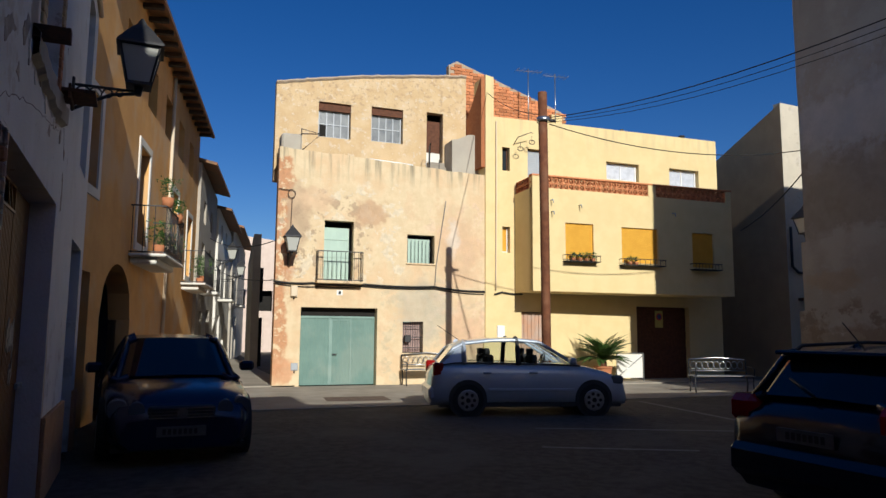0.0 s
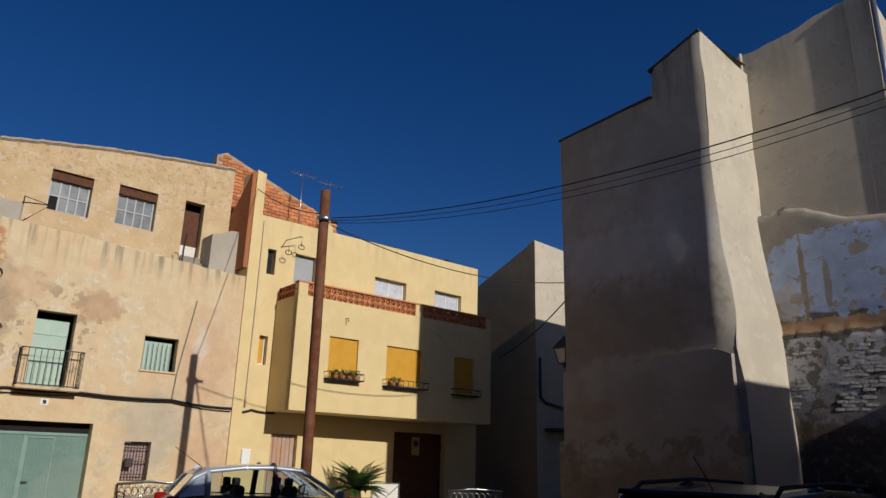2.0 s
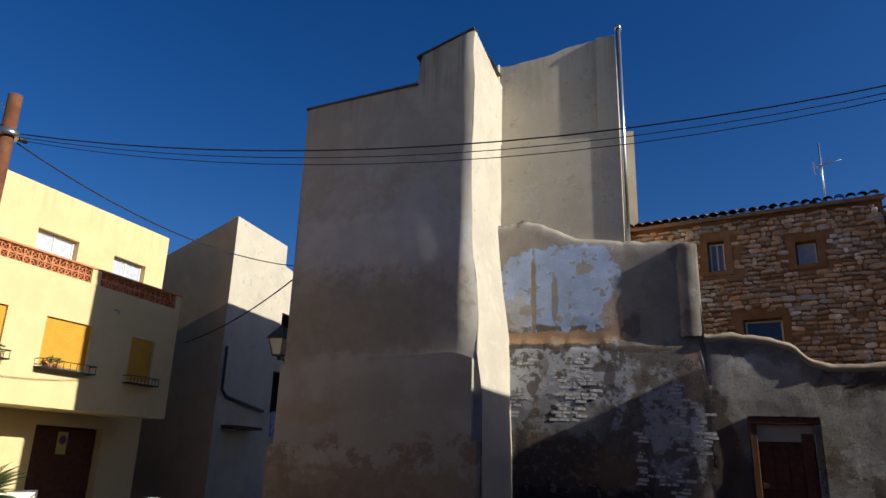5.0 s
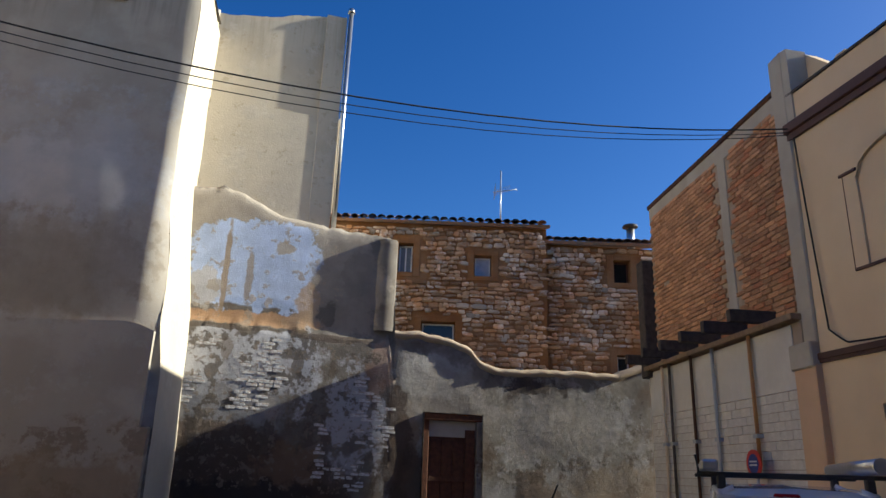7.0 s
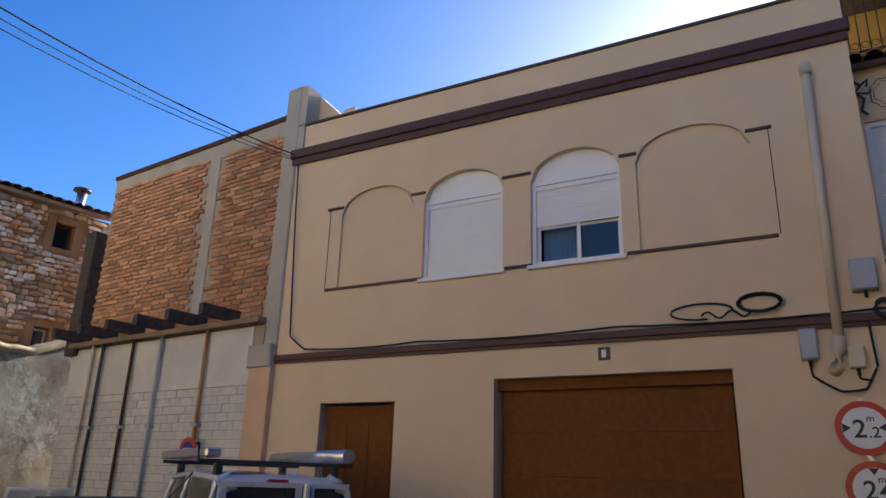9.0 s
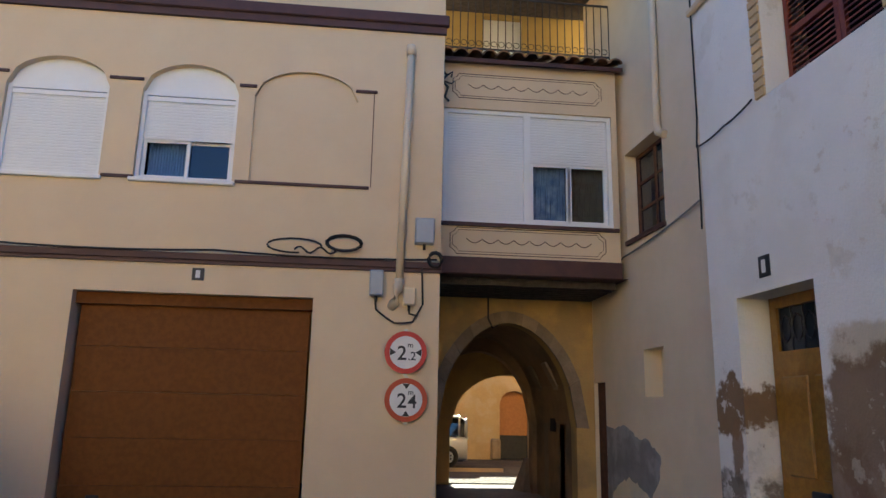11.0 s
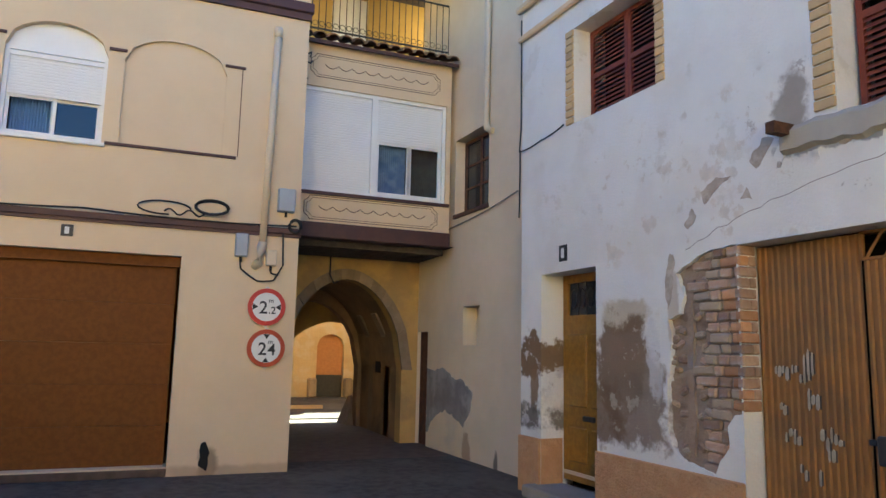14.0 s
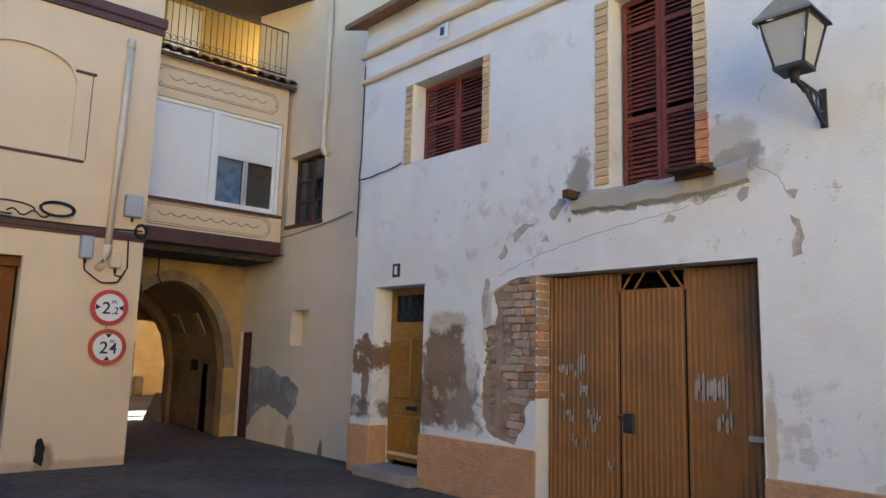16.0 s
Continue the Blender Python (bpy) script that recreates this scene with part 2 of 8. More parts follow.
# Base and low patches mix real stains with extra darkness put in for contrast.
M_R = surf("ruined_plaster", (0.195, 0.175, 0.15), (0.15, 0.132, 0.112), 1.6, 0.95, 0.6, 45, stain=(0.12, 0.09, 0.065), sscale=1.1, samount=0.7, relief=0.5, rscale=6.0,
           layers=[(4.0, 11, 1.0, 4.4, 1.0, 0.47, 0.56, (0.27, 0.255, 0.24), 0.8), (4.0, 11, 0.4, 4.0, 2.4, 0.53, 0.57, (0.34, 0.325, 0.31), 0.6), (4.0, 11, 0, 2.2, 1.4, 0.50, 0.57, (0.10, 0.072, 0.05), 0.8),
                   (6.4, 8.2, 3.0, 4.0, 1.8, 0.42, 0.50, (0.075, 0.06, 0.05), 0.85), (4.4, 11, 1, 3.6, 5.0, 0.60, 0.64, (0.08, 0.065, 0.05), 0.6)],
           blobs=[(1.5, 6.0, 2.2, 1.1, (0.42, 0.37, 0.30), 0.95, 0.08), (1.55, 5.5, 1.22, 0.9, (0.50, 0.60, 0.80), 0.97, 0.04), (1.75, 4.72, 0.9, 0.1, (0.42, 0.52, 0.74), 0.8, 0.2), (2.1, 5.9, 0.2, 0.15, (0.45, 0.39, 0.31), 0.9, 0.1), (1.0, 5.3, 0.06, 1.0, (0.36, 0.27, 0.17), 0.9, 0.2),
                  (0.6, 4.95, 0.3, 0.4, (0.55, 0.50, 0.42), 0.7, 0.1), (1.7, 4.4, 1.3, 0.13, (0.56, 0.34, 0.18), 0.9, 0.15), (2.5, 4.4, 0.3, 0.2, (0.52, 0.36, 0.22), 0.8, 0.2),
                  (1.5, 3.55, 1.45, 0.55, (0.56, 0.56, 0.57), 0.9, 0.1), (2.7, 3.4, 0.25, 0.8, (0.50, 0.50, 0.52), 0.8, 0.15), (1.3, 2.6, 1.1, 0.6, (0.30, 0.30, 0.31), 0.7, 0.2), (3.6, 2.7, 0.4, 1.2, (0.44, 0.44, 0.46), 0.85, 0.12), (4.15, 3.6, 0.25, 0.5, (0.42, 0.26, 0.18), 0.5, 0.2), (4.2, 2.4, 0.15, 0.7, (0.6, 0.6, 0.6), 0.8, 0.12),
                  (5.3, 3.5, 0.8, 0.4, (0.52, 0.50, 0.46), 0.7, 0.2), (2.15, 2.6, 0.14, 0.3, (0.30, 0.27, 0.24), 0.8, 0.1), (1.2, 3.8, 0.12, 0.2, (0.33, 0.29, 0.25), 0.8, 0.1),
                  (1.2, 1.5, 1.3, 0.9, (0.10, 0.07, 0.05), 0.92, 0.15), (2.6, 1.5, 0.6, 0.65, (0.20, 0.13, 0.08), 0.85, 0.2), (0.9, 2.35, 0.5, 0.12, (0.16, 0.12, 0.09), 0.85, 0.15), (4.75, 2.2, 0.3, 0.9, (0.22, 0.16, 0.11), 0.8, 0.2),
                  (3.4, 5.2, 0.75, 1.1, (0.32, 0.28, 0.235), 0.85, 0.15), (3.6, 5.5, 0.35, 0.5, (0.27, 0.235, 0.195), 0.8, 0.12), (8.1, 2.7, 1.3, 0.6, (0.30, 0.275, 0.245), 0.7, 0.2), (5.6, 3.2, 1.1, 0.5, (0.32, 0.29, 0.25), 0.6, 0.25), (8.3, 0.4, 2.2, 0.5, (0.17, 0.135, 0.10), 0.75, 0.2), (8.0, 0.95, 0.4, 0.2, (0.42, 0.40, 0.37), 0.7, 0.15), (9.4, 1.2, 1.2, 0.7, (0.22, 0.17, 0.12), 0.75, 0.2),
                  # Includes thin dark strips just below the ledge at 4.25 m.
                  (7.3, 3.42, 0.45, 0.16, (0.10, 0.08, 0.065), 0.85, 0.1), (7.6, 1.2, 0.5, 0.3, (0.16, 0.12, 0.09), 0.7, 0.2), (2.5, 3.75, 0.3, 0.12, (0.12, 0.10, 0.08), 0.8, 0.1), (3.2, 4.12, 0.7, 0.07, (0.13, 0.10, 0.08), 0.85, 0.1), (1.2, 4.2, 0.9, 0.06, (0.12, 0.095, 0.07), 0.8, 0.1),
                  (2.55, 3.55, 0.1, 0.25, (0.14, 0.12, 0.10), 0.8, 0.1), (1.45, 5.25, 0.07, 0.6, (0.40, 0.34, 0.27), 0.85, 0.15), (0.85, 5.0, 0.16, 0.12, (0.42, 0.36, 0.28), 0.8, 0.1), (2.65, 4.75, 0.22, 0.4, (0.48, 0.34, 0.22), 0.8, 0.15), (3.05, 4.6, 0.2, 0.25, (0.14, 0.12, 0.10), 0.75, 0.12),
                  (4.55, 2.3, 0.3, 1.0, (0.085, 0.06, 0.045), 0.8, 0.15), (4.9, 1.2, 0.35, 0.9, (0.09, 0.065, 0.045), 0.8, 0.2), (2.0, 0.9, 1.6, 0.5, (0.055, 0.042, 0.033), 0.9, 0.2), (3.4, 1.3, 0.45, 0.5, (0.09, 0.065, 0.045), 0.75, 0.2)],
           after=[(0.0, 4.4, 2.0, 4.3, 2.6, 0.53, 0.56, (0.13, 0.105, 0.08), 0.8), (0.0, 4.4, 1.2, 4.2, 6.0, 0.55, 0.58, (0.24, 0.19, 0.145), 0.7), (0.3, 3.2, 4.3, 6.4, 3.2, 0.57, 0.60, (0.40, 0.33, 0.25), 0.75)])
M_D = surf("peach_painted_render", (0.69, 0.53, 0.345), (0.665, 0.505, 0.325), 1.5, 0.85, 0.15, 70, stain=(0.60, 0.45, 0.29), sscale=0.4, samount=0.35,
           blobs=[(6.9, 0.15, 0.12, 0.2, (0.16, 0.12, 0.08), 0.7, 0.3), (7.2, 0.05, 1.2, 0.07, (0.40, 0.28, 0.18), 0.6, 0.5)])
M_DLOW = surf("peach_render_side", (0.62, 0.42, 0.27), (0.58, 0.39, 0.25), 2.0, 0.85, 0.2, 60)
M_SIDE = surf("beige_render", (0.73, 0.60, 0.425), (0.69, 0.56, 0.385), 1.5, 0.88, 0.2, 50, stain=(0.58, 0.50, 0.38), sscale=0.6, samount=0.4,
              blobs=[(1.55, 0.1, 0.14, 0.3, (0.40, 0.26, 0.17), 0.8, 0.2), (2.5, 0.05, 0.06, 0.2, (0.08, 0.07, 0.06), 0.8, 0.3),
                     (1.0, 0.6, 0.25, 0.5, (0.63, 0.55, 0.43), 0.7, 0.3)])
M_W = surf("white_limewash_peeling", (0.77, 0.745, 0.685), (0.74, 0.715, 0.655), 2.0, 0.9, 0.4, 35, stain=(0.66, 0.61, 0.53), sscale=0.9, samount=0.4, relief=0.8, rscale=3.0,
           layers=[(-1, 10, 2.4, 6.0, 1.6, 0.57, 0.62, (0.66, 0.60, 0.49), 0.4), (1.4, 4.2, 2.6, 4.0, 2.6, 0.55, 0.60, (0.64, 0.54, 0.41), 0.5), (6.1, 9.4, 0, 1.6, 3.0, 0.52, 0.58, (0.58, 0.52, 0.45), 0.6), (3.6, 7.0, 2.5, 4.4, 5.0, 0.62, 0.65, (0.45, 0.38, 0.30), 0.7)],
           blobs=[(2.05, 2.05, 0.4, 0.18, (0.58, 0.48, 0.31), 0.8, 0.25), (1.98, 1.5, 0.47, 0.5, (0.21, 0.13, 0.07), 0.92, 0.16), (2.15, 1.12, 0.48, 0.34, (0.25, 0.18, 0.125), 0.9, 0.2), (1.75, 1.1, 0.25, 0.35, (0.21, 0.135, 0.08), 0.9, 0.2), (2.42, 1.3, 0.14, 0.4, (0.33, 0.27, 0.20), 0.7, 0.25),
                  (0.25, 1.6, 0.3, 0.3, (0.20, 0.115, 0.05), 0.95, 0.1), (0.32, 1.25, 0.1, 0.25, (0.25, 0.15, 0.08), 0.9, 0.15), (0.2, 0.9, 0.3, 0.16, (0.16, 0.13, 0.095), 0.9, 0.2),
                  (2.72, 2.1, 0.07, 0.35, (0.58, 0.47, 0.33), 0.7, 0.2), (4.85, 3.30, 0.95, 0.1, (0.36, 0.35, 0.34), 0.95, 0.1), (4.08, 3.6, 0.16, 0.28, (0.32, 0.27, 0.21), 0.85, 0.25), (5.85, 3.52, 0.22, 0.2, (0.30, 0.28, 0.25), 0.9, 0.2), (5.75, 3.75, 0.25, 0.2, (0.45, 0.38, 0.29), 0.6, 0.3),
                  (6.05, 1.1, 0.05, 0.5, (0.50, 0.40, 0.20), 0.7, 0.28), (2.45, 1.65, 0.1, 0.35, (0.72, 0.70, 0.65), 0.75, 0.15)],
           after=[(1.5, 2.7, 0.6, 2.1, 4.5, 0.56, 0.60, (0.50, 0.44, 0.34), 0.65), (0.0, 0.5, 0.8, 1.9, 4.0, 0.54, 0.57, (0.70, 0.66, 0.60), 0.8)])
M_PLINTH = surf("orange_roughcast", (0.60, 0.34, 0.17), (0.54, 0.29, 0.14), 8, 0.95, 1.0, 45, relief=1.5, rscale=20)
M_OCHRE = surf("orange_ochre_render", (0.68, 0.38, 0.13), (0.61, 0.33, 0.11), 1.5, 0.9, 0.3, 30, stain=(0.58, 0.42, 0.26), sscale=0.6, samount=0.6)
M_GREYH = surf("grey_beige_house_render", (0.42, 0.38, 0.31), (0.38, 0.34, 0.28), 1.5, 0.9, 0.3, 30, stain=(0.5, 0.46, 0.40), sscale=0.6, samount=0.5)
M_WHITEH = surf("off_white_house_render", (0.72, 0.69, 0.62), (0.68, 0.65, 0.58), 1.5, 0.9, 0.2, 30, stain=(0.6, 0.55, 0.46), sscale=0.6, samount=0.4)
M_F = surf("old_tan_render", (0.40, 0.30, 0.18), (0.36, 0.265, 0.16), 1.5, 0.9, 0.3, 30, stain=(0.30, 0.225, 0.14), sscale=0.6, samount=0.5)
M_ASPH = surf("worn_asphalt", (0.115, 0.10, 0.08), (0.07, 0.061, 0.05), 7.0, 0.92, 0.9, 70, stain=(0.135, 0.12, 0.097), sscale=0.6, samount=0.75, relief=0.8, rscale=14)
M_CONC = surf("concrete_paving", (0.36, 0.32, 0.26), (0.31, 0.275, 0.22), 1.5, 0.9, 0.4, 60, stain=(0.22, 0.19, 0.15), sscale=0.7, samount=0.5)
M_BRICK = surf("orange_brick", (0.54, 0.22, 0.095), (0.47, 0.175, 0.075), 12, 0.92, 0.5, 40, random_tint=0.3)
M_BRICKP = surf("pale_orange_brick", (0.52, 0.29, 0.16), (0.47, 0.24, 0.12), 12, 0.92, 0.6, 40, random_tint=0.28)
M_BRICKW = surf("weathered_brown_brick", (0.40, 0.27, 0.19), (0.34, 0.22, 0.15), 10, 0.95, 0.7, 30, random_tint=0.35, stain=(0.5, 0.46, 0.40), sscale=4, samount=0.5)
M_BRICKY = surf("yellow_painted_brick", (0.62, 0.43, 0.22), (0.58, 0.40, 0.21), 8, 0.85, 0.4, 40, random_tint=0.12)
M_MORTAR = surf("mortar", (0.42, 0.33, 0.24), (0.36, 0.28, 0.20), 5, 0.95, 0.6, 30, stain=(0.33, 0.28, 0.22), sscale=1, samount=0.6)
M_STONEM = surf("earth_mortar", (0.31, 0.145, 0.055), (0.25, 0.115, 0.045), 3, 0.95, 0.8, 20, stain=(0.33, 0.20, 0.11), sscale=0.6, samount=0.7)
M_STONE = surf("rubble_limestone", (0.55, 0.38, 0.235), (0.49, 0.245, 0.11), 2.2, 0.92, 0.8, 22, stain=(0.70, 0.63, 0.54), sscale=1.6, samount=0.9, random_tint=0.45)
M_BLOCK = surf("white_painted_block", (0.66, 0.63, 0.57), (0.61, 0.58, 0.52), 4, 0.9, 0.4, 40, random_tint=0.06, stain=(0.52, 0.48, 0.42), sscale=0.8, samount=0.4)
M_TILE = surf("clay_roof_tile", (0.30, 0.15, 0.075), (0.24, 0.13, 0.07), 6, 0.9, 0.6, 30, stain=(0.16, 0.13, 0.09), sscale=3, samount=0.6, random_tint=0.3)
M_MAROON = surf("maroon_painted_trim", (0.075, 0.028, 0.02), (0.06, 0.023, 0.018), 5, 0.6, 0.15, 40)
M_DOORB = surf("varnished_brown_wood", (0.165, 0.056, 0.009), (0.135, 0.045, 0.007), 14, 0.7, 0.2, 60)
M_DOORY = surf("yellow_brown_varnished_wood", (0.30, 0.145, 0.02), (0.23, 0.105, 0.014), 14, 0.4, 0.2, 50)
M_CORR = surf("brown_painted_steel", (0.29, 0.13, 0.035), (0.25, 0.11, 0.03), 4, 0.55, 0.15, 40, stain=(0.15, 0.085, 0.04), sscale=1.2, samount=0.5)
M_BARE = surf("bare_zinc", (0.44, 0.39, 0.32), (0.34, 0.29, 0.22), 8, 0.6, 0.1, 40)
M_SHUT = surf("red_brown_painted_wood", (0.20, 0.055, 0.035), (0.16, 0.042, 0.028), 10, 0.65, 0.3, 50)
M_MINT = surf("mint_green_paint", (0.40, 0.52, 0.43), (0.37, 0.48, 0.40), 3, 0.6, 0.1, 40)
M_GREEN = surf("grey_green_steel_door", (0.20, 0.30, 0.26), (0.17, 0.265, 0.23), 2, 0.55, 0.12, 40, stain=(0.27, 0.33, 0.28), sscale=0.8, samount=0.5)
M_WHITE = surf("white_pvc", (0.78, 0.77, 0.74), (0.75, 0.74, 0.71), 3, 0.5, 0.05, 40)
M_BLIND = surf("ivory_roller_blind", (0.74, 0.73, 0.70), (0.72, 0.71, 0.68), 3, 0.6, 0.05, 40)
M_AMBER = surf("amber_roller_blind", (0.62, 0.33, 0.035), (0.58, 0.30, 0.03), 3, 0.7, 0.1, 40)
M_IRON = surf("black_wrought_iron", (0.02, 0.02, 0.022), (0.03, 0.028, 0.027), 12, 0.55, 0.2, 60)
M_RUST = surf("rusty_iron", (0.10, 0.045, 0.022), (0.06, 0.03, 0.018), 12, 0.85, 0.4, 60)
M_STEEL = surf("galvanised_steel", (0.55, 0.56, 0.57), (0.48, 0.49, 0.50), 8, 0.3, 0.05, 40, metal=0.9)
M_PIPE = surf("cream_pvc_pipe", (0.64, 0.52, 0.36), (0.61, 0.49, 0.34), 3, 0.5, 0.05, 40)
M_GREYBOX = surf("grey_plastic", (0.36, 0.38, 0.40), (0.33, 0.35, 0.37), 3, 0.5, 0.05, 40)
M_CABLE = surf("black_cable", (0.02, 0.019, 0.018), (0.03, 0.028, 0.026), 5, 0.7, 0, 40)
M_GREYCABLE = surf("grey_cable", (0.25, 0.23, 0.20), (0.2, 0.19, 0.17), 5, 0.7, 0, 40)
M_POLE = surf("creosoted_wood", (0.17, 0.065, 0.03), (0.12, 0.045, 0.022), 6, 0.85, 0.6, 30, stain=(0.22, 0.11, 0.06), sscale=2, samount=0.5)
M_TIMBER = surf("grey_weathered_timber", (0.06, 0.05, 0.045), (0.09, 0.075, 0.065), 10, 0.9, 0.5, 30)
M_OLDWOOD = surf("old_red_brown_wood", (0.13, 0.055, 0.03), (0.09, 0.04, 0.023), 10, 0.85, 0.5, 30)
M_GLASS = glass_mat("window_glass", (0.025, 0.03, 0.035), 0.04)
M_OLDGLASS = surf("dusty_glass", (0.20, 0.21, 0.21), (0.13, 0.14, 0.15), 3, 0.25, 0.05, 20)
M_CURTAIN = surf("pale_curtain", (0.55, 0.57, 0.62), (0.45, 0.47, 0.52), 8, 0.9, 0.3, 20)
M_CURTAINB = surf("taupe_curtain", (0.24, 0.20, 0.16), (0.17, 0.14, 0.11), 9, 0.9, 0.3, 20)
# Near-black in place of the shade inside rooms, gaps and holes.
M_DARK = surf("unlit_interior_black", (0.02, 0.018, 0.016), (0.015, 0.014, 0.012), 2, 0.95, 0, 10)
M_RED = surf("sign_red", (0.50, 0.03, 0.02), (0.46, 0.028, 0.02), 5, 0.5, 0, 40)
M_REDO = surf("sign_faded_red", (0.46, 0.06, 0.015), (0.42, 0.05, 0.012), 5, 0.5, 0, 40)
M_SIGNW = surf("sign_white", (0.72, 0.71, 0.68), (0.68, 0.67, 0.64), 5, 0.5, 0, 40)
M_BLACK = surf("sign_black", (0.012, 0.012, 0.013), (0.016, 0.016, 0.016), 5, 0.5, 0, 40)
M_BLUE = surf("sign_blue", (0.02, 0.05, 0.22), (0.02, 0.045, 0.2), 5, 0.5, 0, 40)
M_LAMPG = glass_mat("milky_lamp_glass", (0.42, 0.42, 0.38), 0.35)
M_STRIPE = surf("thin_brown_paint_line", (0.10, 0.05, 0.035), (0.12, 0.06, 0.04), 5, 0.8, 0, 40)
M_LINE = surf("worn_road_paint", (0.24, 0.235, 0.22), (0.15, 0.145, 0.135), 9, 0.8, 0.2, 60)
M_LEAF = surf("dark_green_leaf", (0.035, 0.085, 0.016), (0.06, 0.115, 0.022), 6, 0.5, 0.1, 40, random_tint=0.4)
M_POT = surf("terracotta", (0.42, 0.17, 0.075), (0.36, 0.14, 0.065), 6, 0.85, 0.2, 40)
M_CLOTH = surf("blue_cloth", (0.10, 0.22, 0.45), (0.4, 0.45, 0.52), 6, 0.9, 0.2, 30)
M_TUNNEL = surf("yellow_tunnel_render", (0.56, 0.36, 0.13), (0.48, 0.30, 0.11), 1.5, 0.9, 0.3, 30, stain=(0.30, 0.21, 0.11), sscale=0.9, samount=0.6)
M_LIME = surf("limewashed_brick", (0.60, 0.60, 0.60), (0.50, 0.48, 0.46), 3, 0.95, 0.6, 40, stain=(0.30, 0.22, 0.15), sscale=2.2, samount=0.8, random_tint=0.12)
# Plate white darkened to the grey it shows on the shaded cars.
M_PLATE = surf("shade_toned_plate", (0.12, 0.12, 0.115), (0.10, 0.10, 0.095), 5, 0.5, 0, 40)
# Vault stone: the passage's shade and warm bounce are put into this brown.
M_VAULT = surf("shade_toned_vault_stone", (0.29, 0.18, 0.095), (0.23, 0.145, 0.078), 2.0, 0.92, 0.5, 25, stain=(0.13, 0.10, 0.06), sscale=0.9, samount=0.6)
M_VOUSS = surf("tan_cut_stone", (0.30, 0.225, 0.15), (0.25, 0.185, 0.12), 5, 0.9, 0.5, 30, random_tint=0.2)
M_SETT = surf("dark_stone_setts", (0.12, 0.083, 0.063), (0.085, 0.058, 0.044), 5, 0.8, 0.4, 30, random_tint=0.25)

# ---- mesh helpers (local facade metres: x along the wall, y into it, z up) ----


def part(name, bm, material, parent=None, label="", at=None):
    if name.endswith("wall") or name in ("overhang", "inner_arch"):
        bmesh.ops.remove_doubles(bm, verts=bm.verts, dist=0.0002)
    me = bpy.data.meshes.new(name)
    bm.to_mesh(me)
    bm.free()
    me.materials.append(material)
    ob = new(name, me)
    if parent is not None:
        ob.parent = parent
    if at is not None:
        ob.matrix_basis = at
    if label:
        ob["label"] = label
    return ob


def thing(name, m, label, category, group="", kind=""):
    ob = new(name)
    ob.matrix_basis = m
    ob.empty_display_size = 0.1
    return tagged(ob, label, category, group, kind)


def B():
    return bmesh.new()


def quad(bm, *pts):
    return bm.faces.new([bm.verts.new(p) for p in pts])


def box(bm, x0, x1, y0, y1, z0, z1, bevel=0.0):
    vs = [bm.verts.new((x, y, z)) for x in (x0, x1) for y in (y0, y1) for z in (z0, z1)]
    fs = [bm.faces.new([vs[i] for i in f]) for f in ((0, 1, 3, 2), (4, 6, 7, 5), (0, 4, 5, 1), (2, 3, 7, 6), (0, 2, 6, 4), (1, 5, 7, 3))]
    if bevel:
        es = list({e for f in fs for e in f.edges})
        bmesh.ops.bevel(bm, geom=es, offset=bevel, segments=1, affect="EDGES", profile=0.5)
    return bm


def cyl(bm, p0, p1, r0, r1=None, seg=10, caps=True):
    p0, p1 = Vector(p0), Vector(p1)
    r1 = r0 if r1 is None else r1
    d = (p1 - p0).normalized()
    a = d.orthogonal().normalized()
    b = d.cross(a)
    rings = []
    for p, r in ((p0, r0), (p1, r1)):
        rings.append([bm.verts.new(p + r * (math.cos(2 * math.pi * i / seg) * a + math.sin(2 * math.pi * i / seg) * b)) for i in range(seg)])
    for i in range(seg):
        f = bm.faces.new((rings[0][i], rings[0][(i + 1) % seg], rings[1][(i + 1) % seg], rings[1][i]))
        f.smooth = True
    if caps:
        bm.faces.new(rings[0][::-1])
        bm.faces.new(rings[1])
    return bm


def tube(bm, pts, r, seg=6):
    pts = [Vector(p) for p in pts]
    rings = []
    for i, p in enumerate(pts):
        d = (pts[min(i + 1, len(pts) - 1)] - pts[max(i - 1, 0)]).normalized()
        ref = Vector((0, 0, 1)) if abs(d.z) < 0.9 else Vector((1, 0, 0))
        a = d.cross(ref).normalized()
        b = d.cross(a)
        rings.append([bm.verts.new(p + r * (math.cos(2 * math.pi * k / seg) * a + math.sin(2 * math.pi * k / seg) * b)) for k in range(seg)])
    for q, w in zip(rings, rings[1:]):
        for k in range(seg):
            f = bm.faces.new((q[k], q[(k + 1) % seg], w[(k + 1) % seg], w[k]))
            f.smooth = True
    bm.faces.new(rings[0][::-1])
    bm.faces.new(rings[-1])
    return bm


def prism(bm, outline, y0, y1):
    """Extrudes a convex or simple (x, z) outline from y0 to y1."""
    a = [bm.verts.new((x, y0, z)) for x, z in outline]
    b = [bm.verts.new((x, y1, z)) for x, z in outline]
    n = len(a)
    for i in range(n):
        bm.faces.new((a[i], a[(i + 1) % n], b[(i + 1) % n], b[i]))
    bm.faces.new(a[::-1])
    bm.faces.new(b)
    return bm


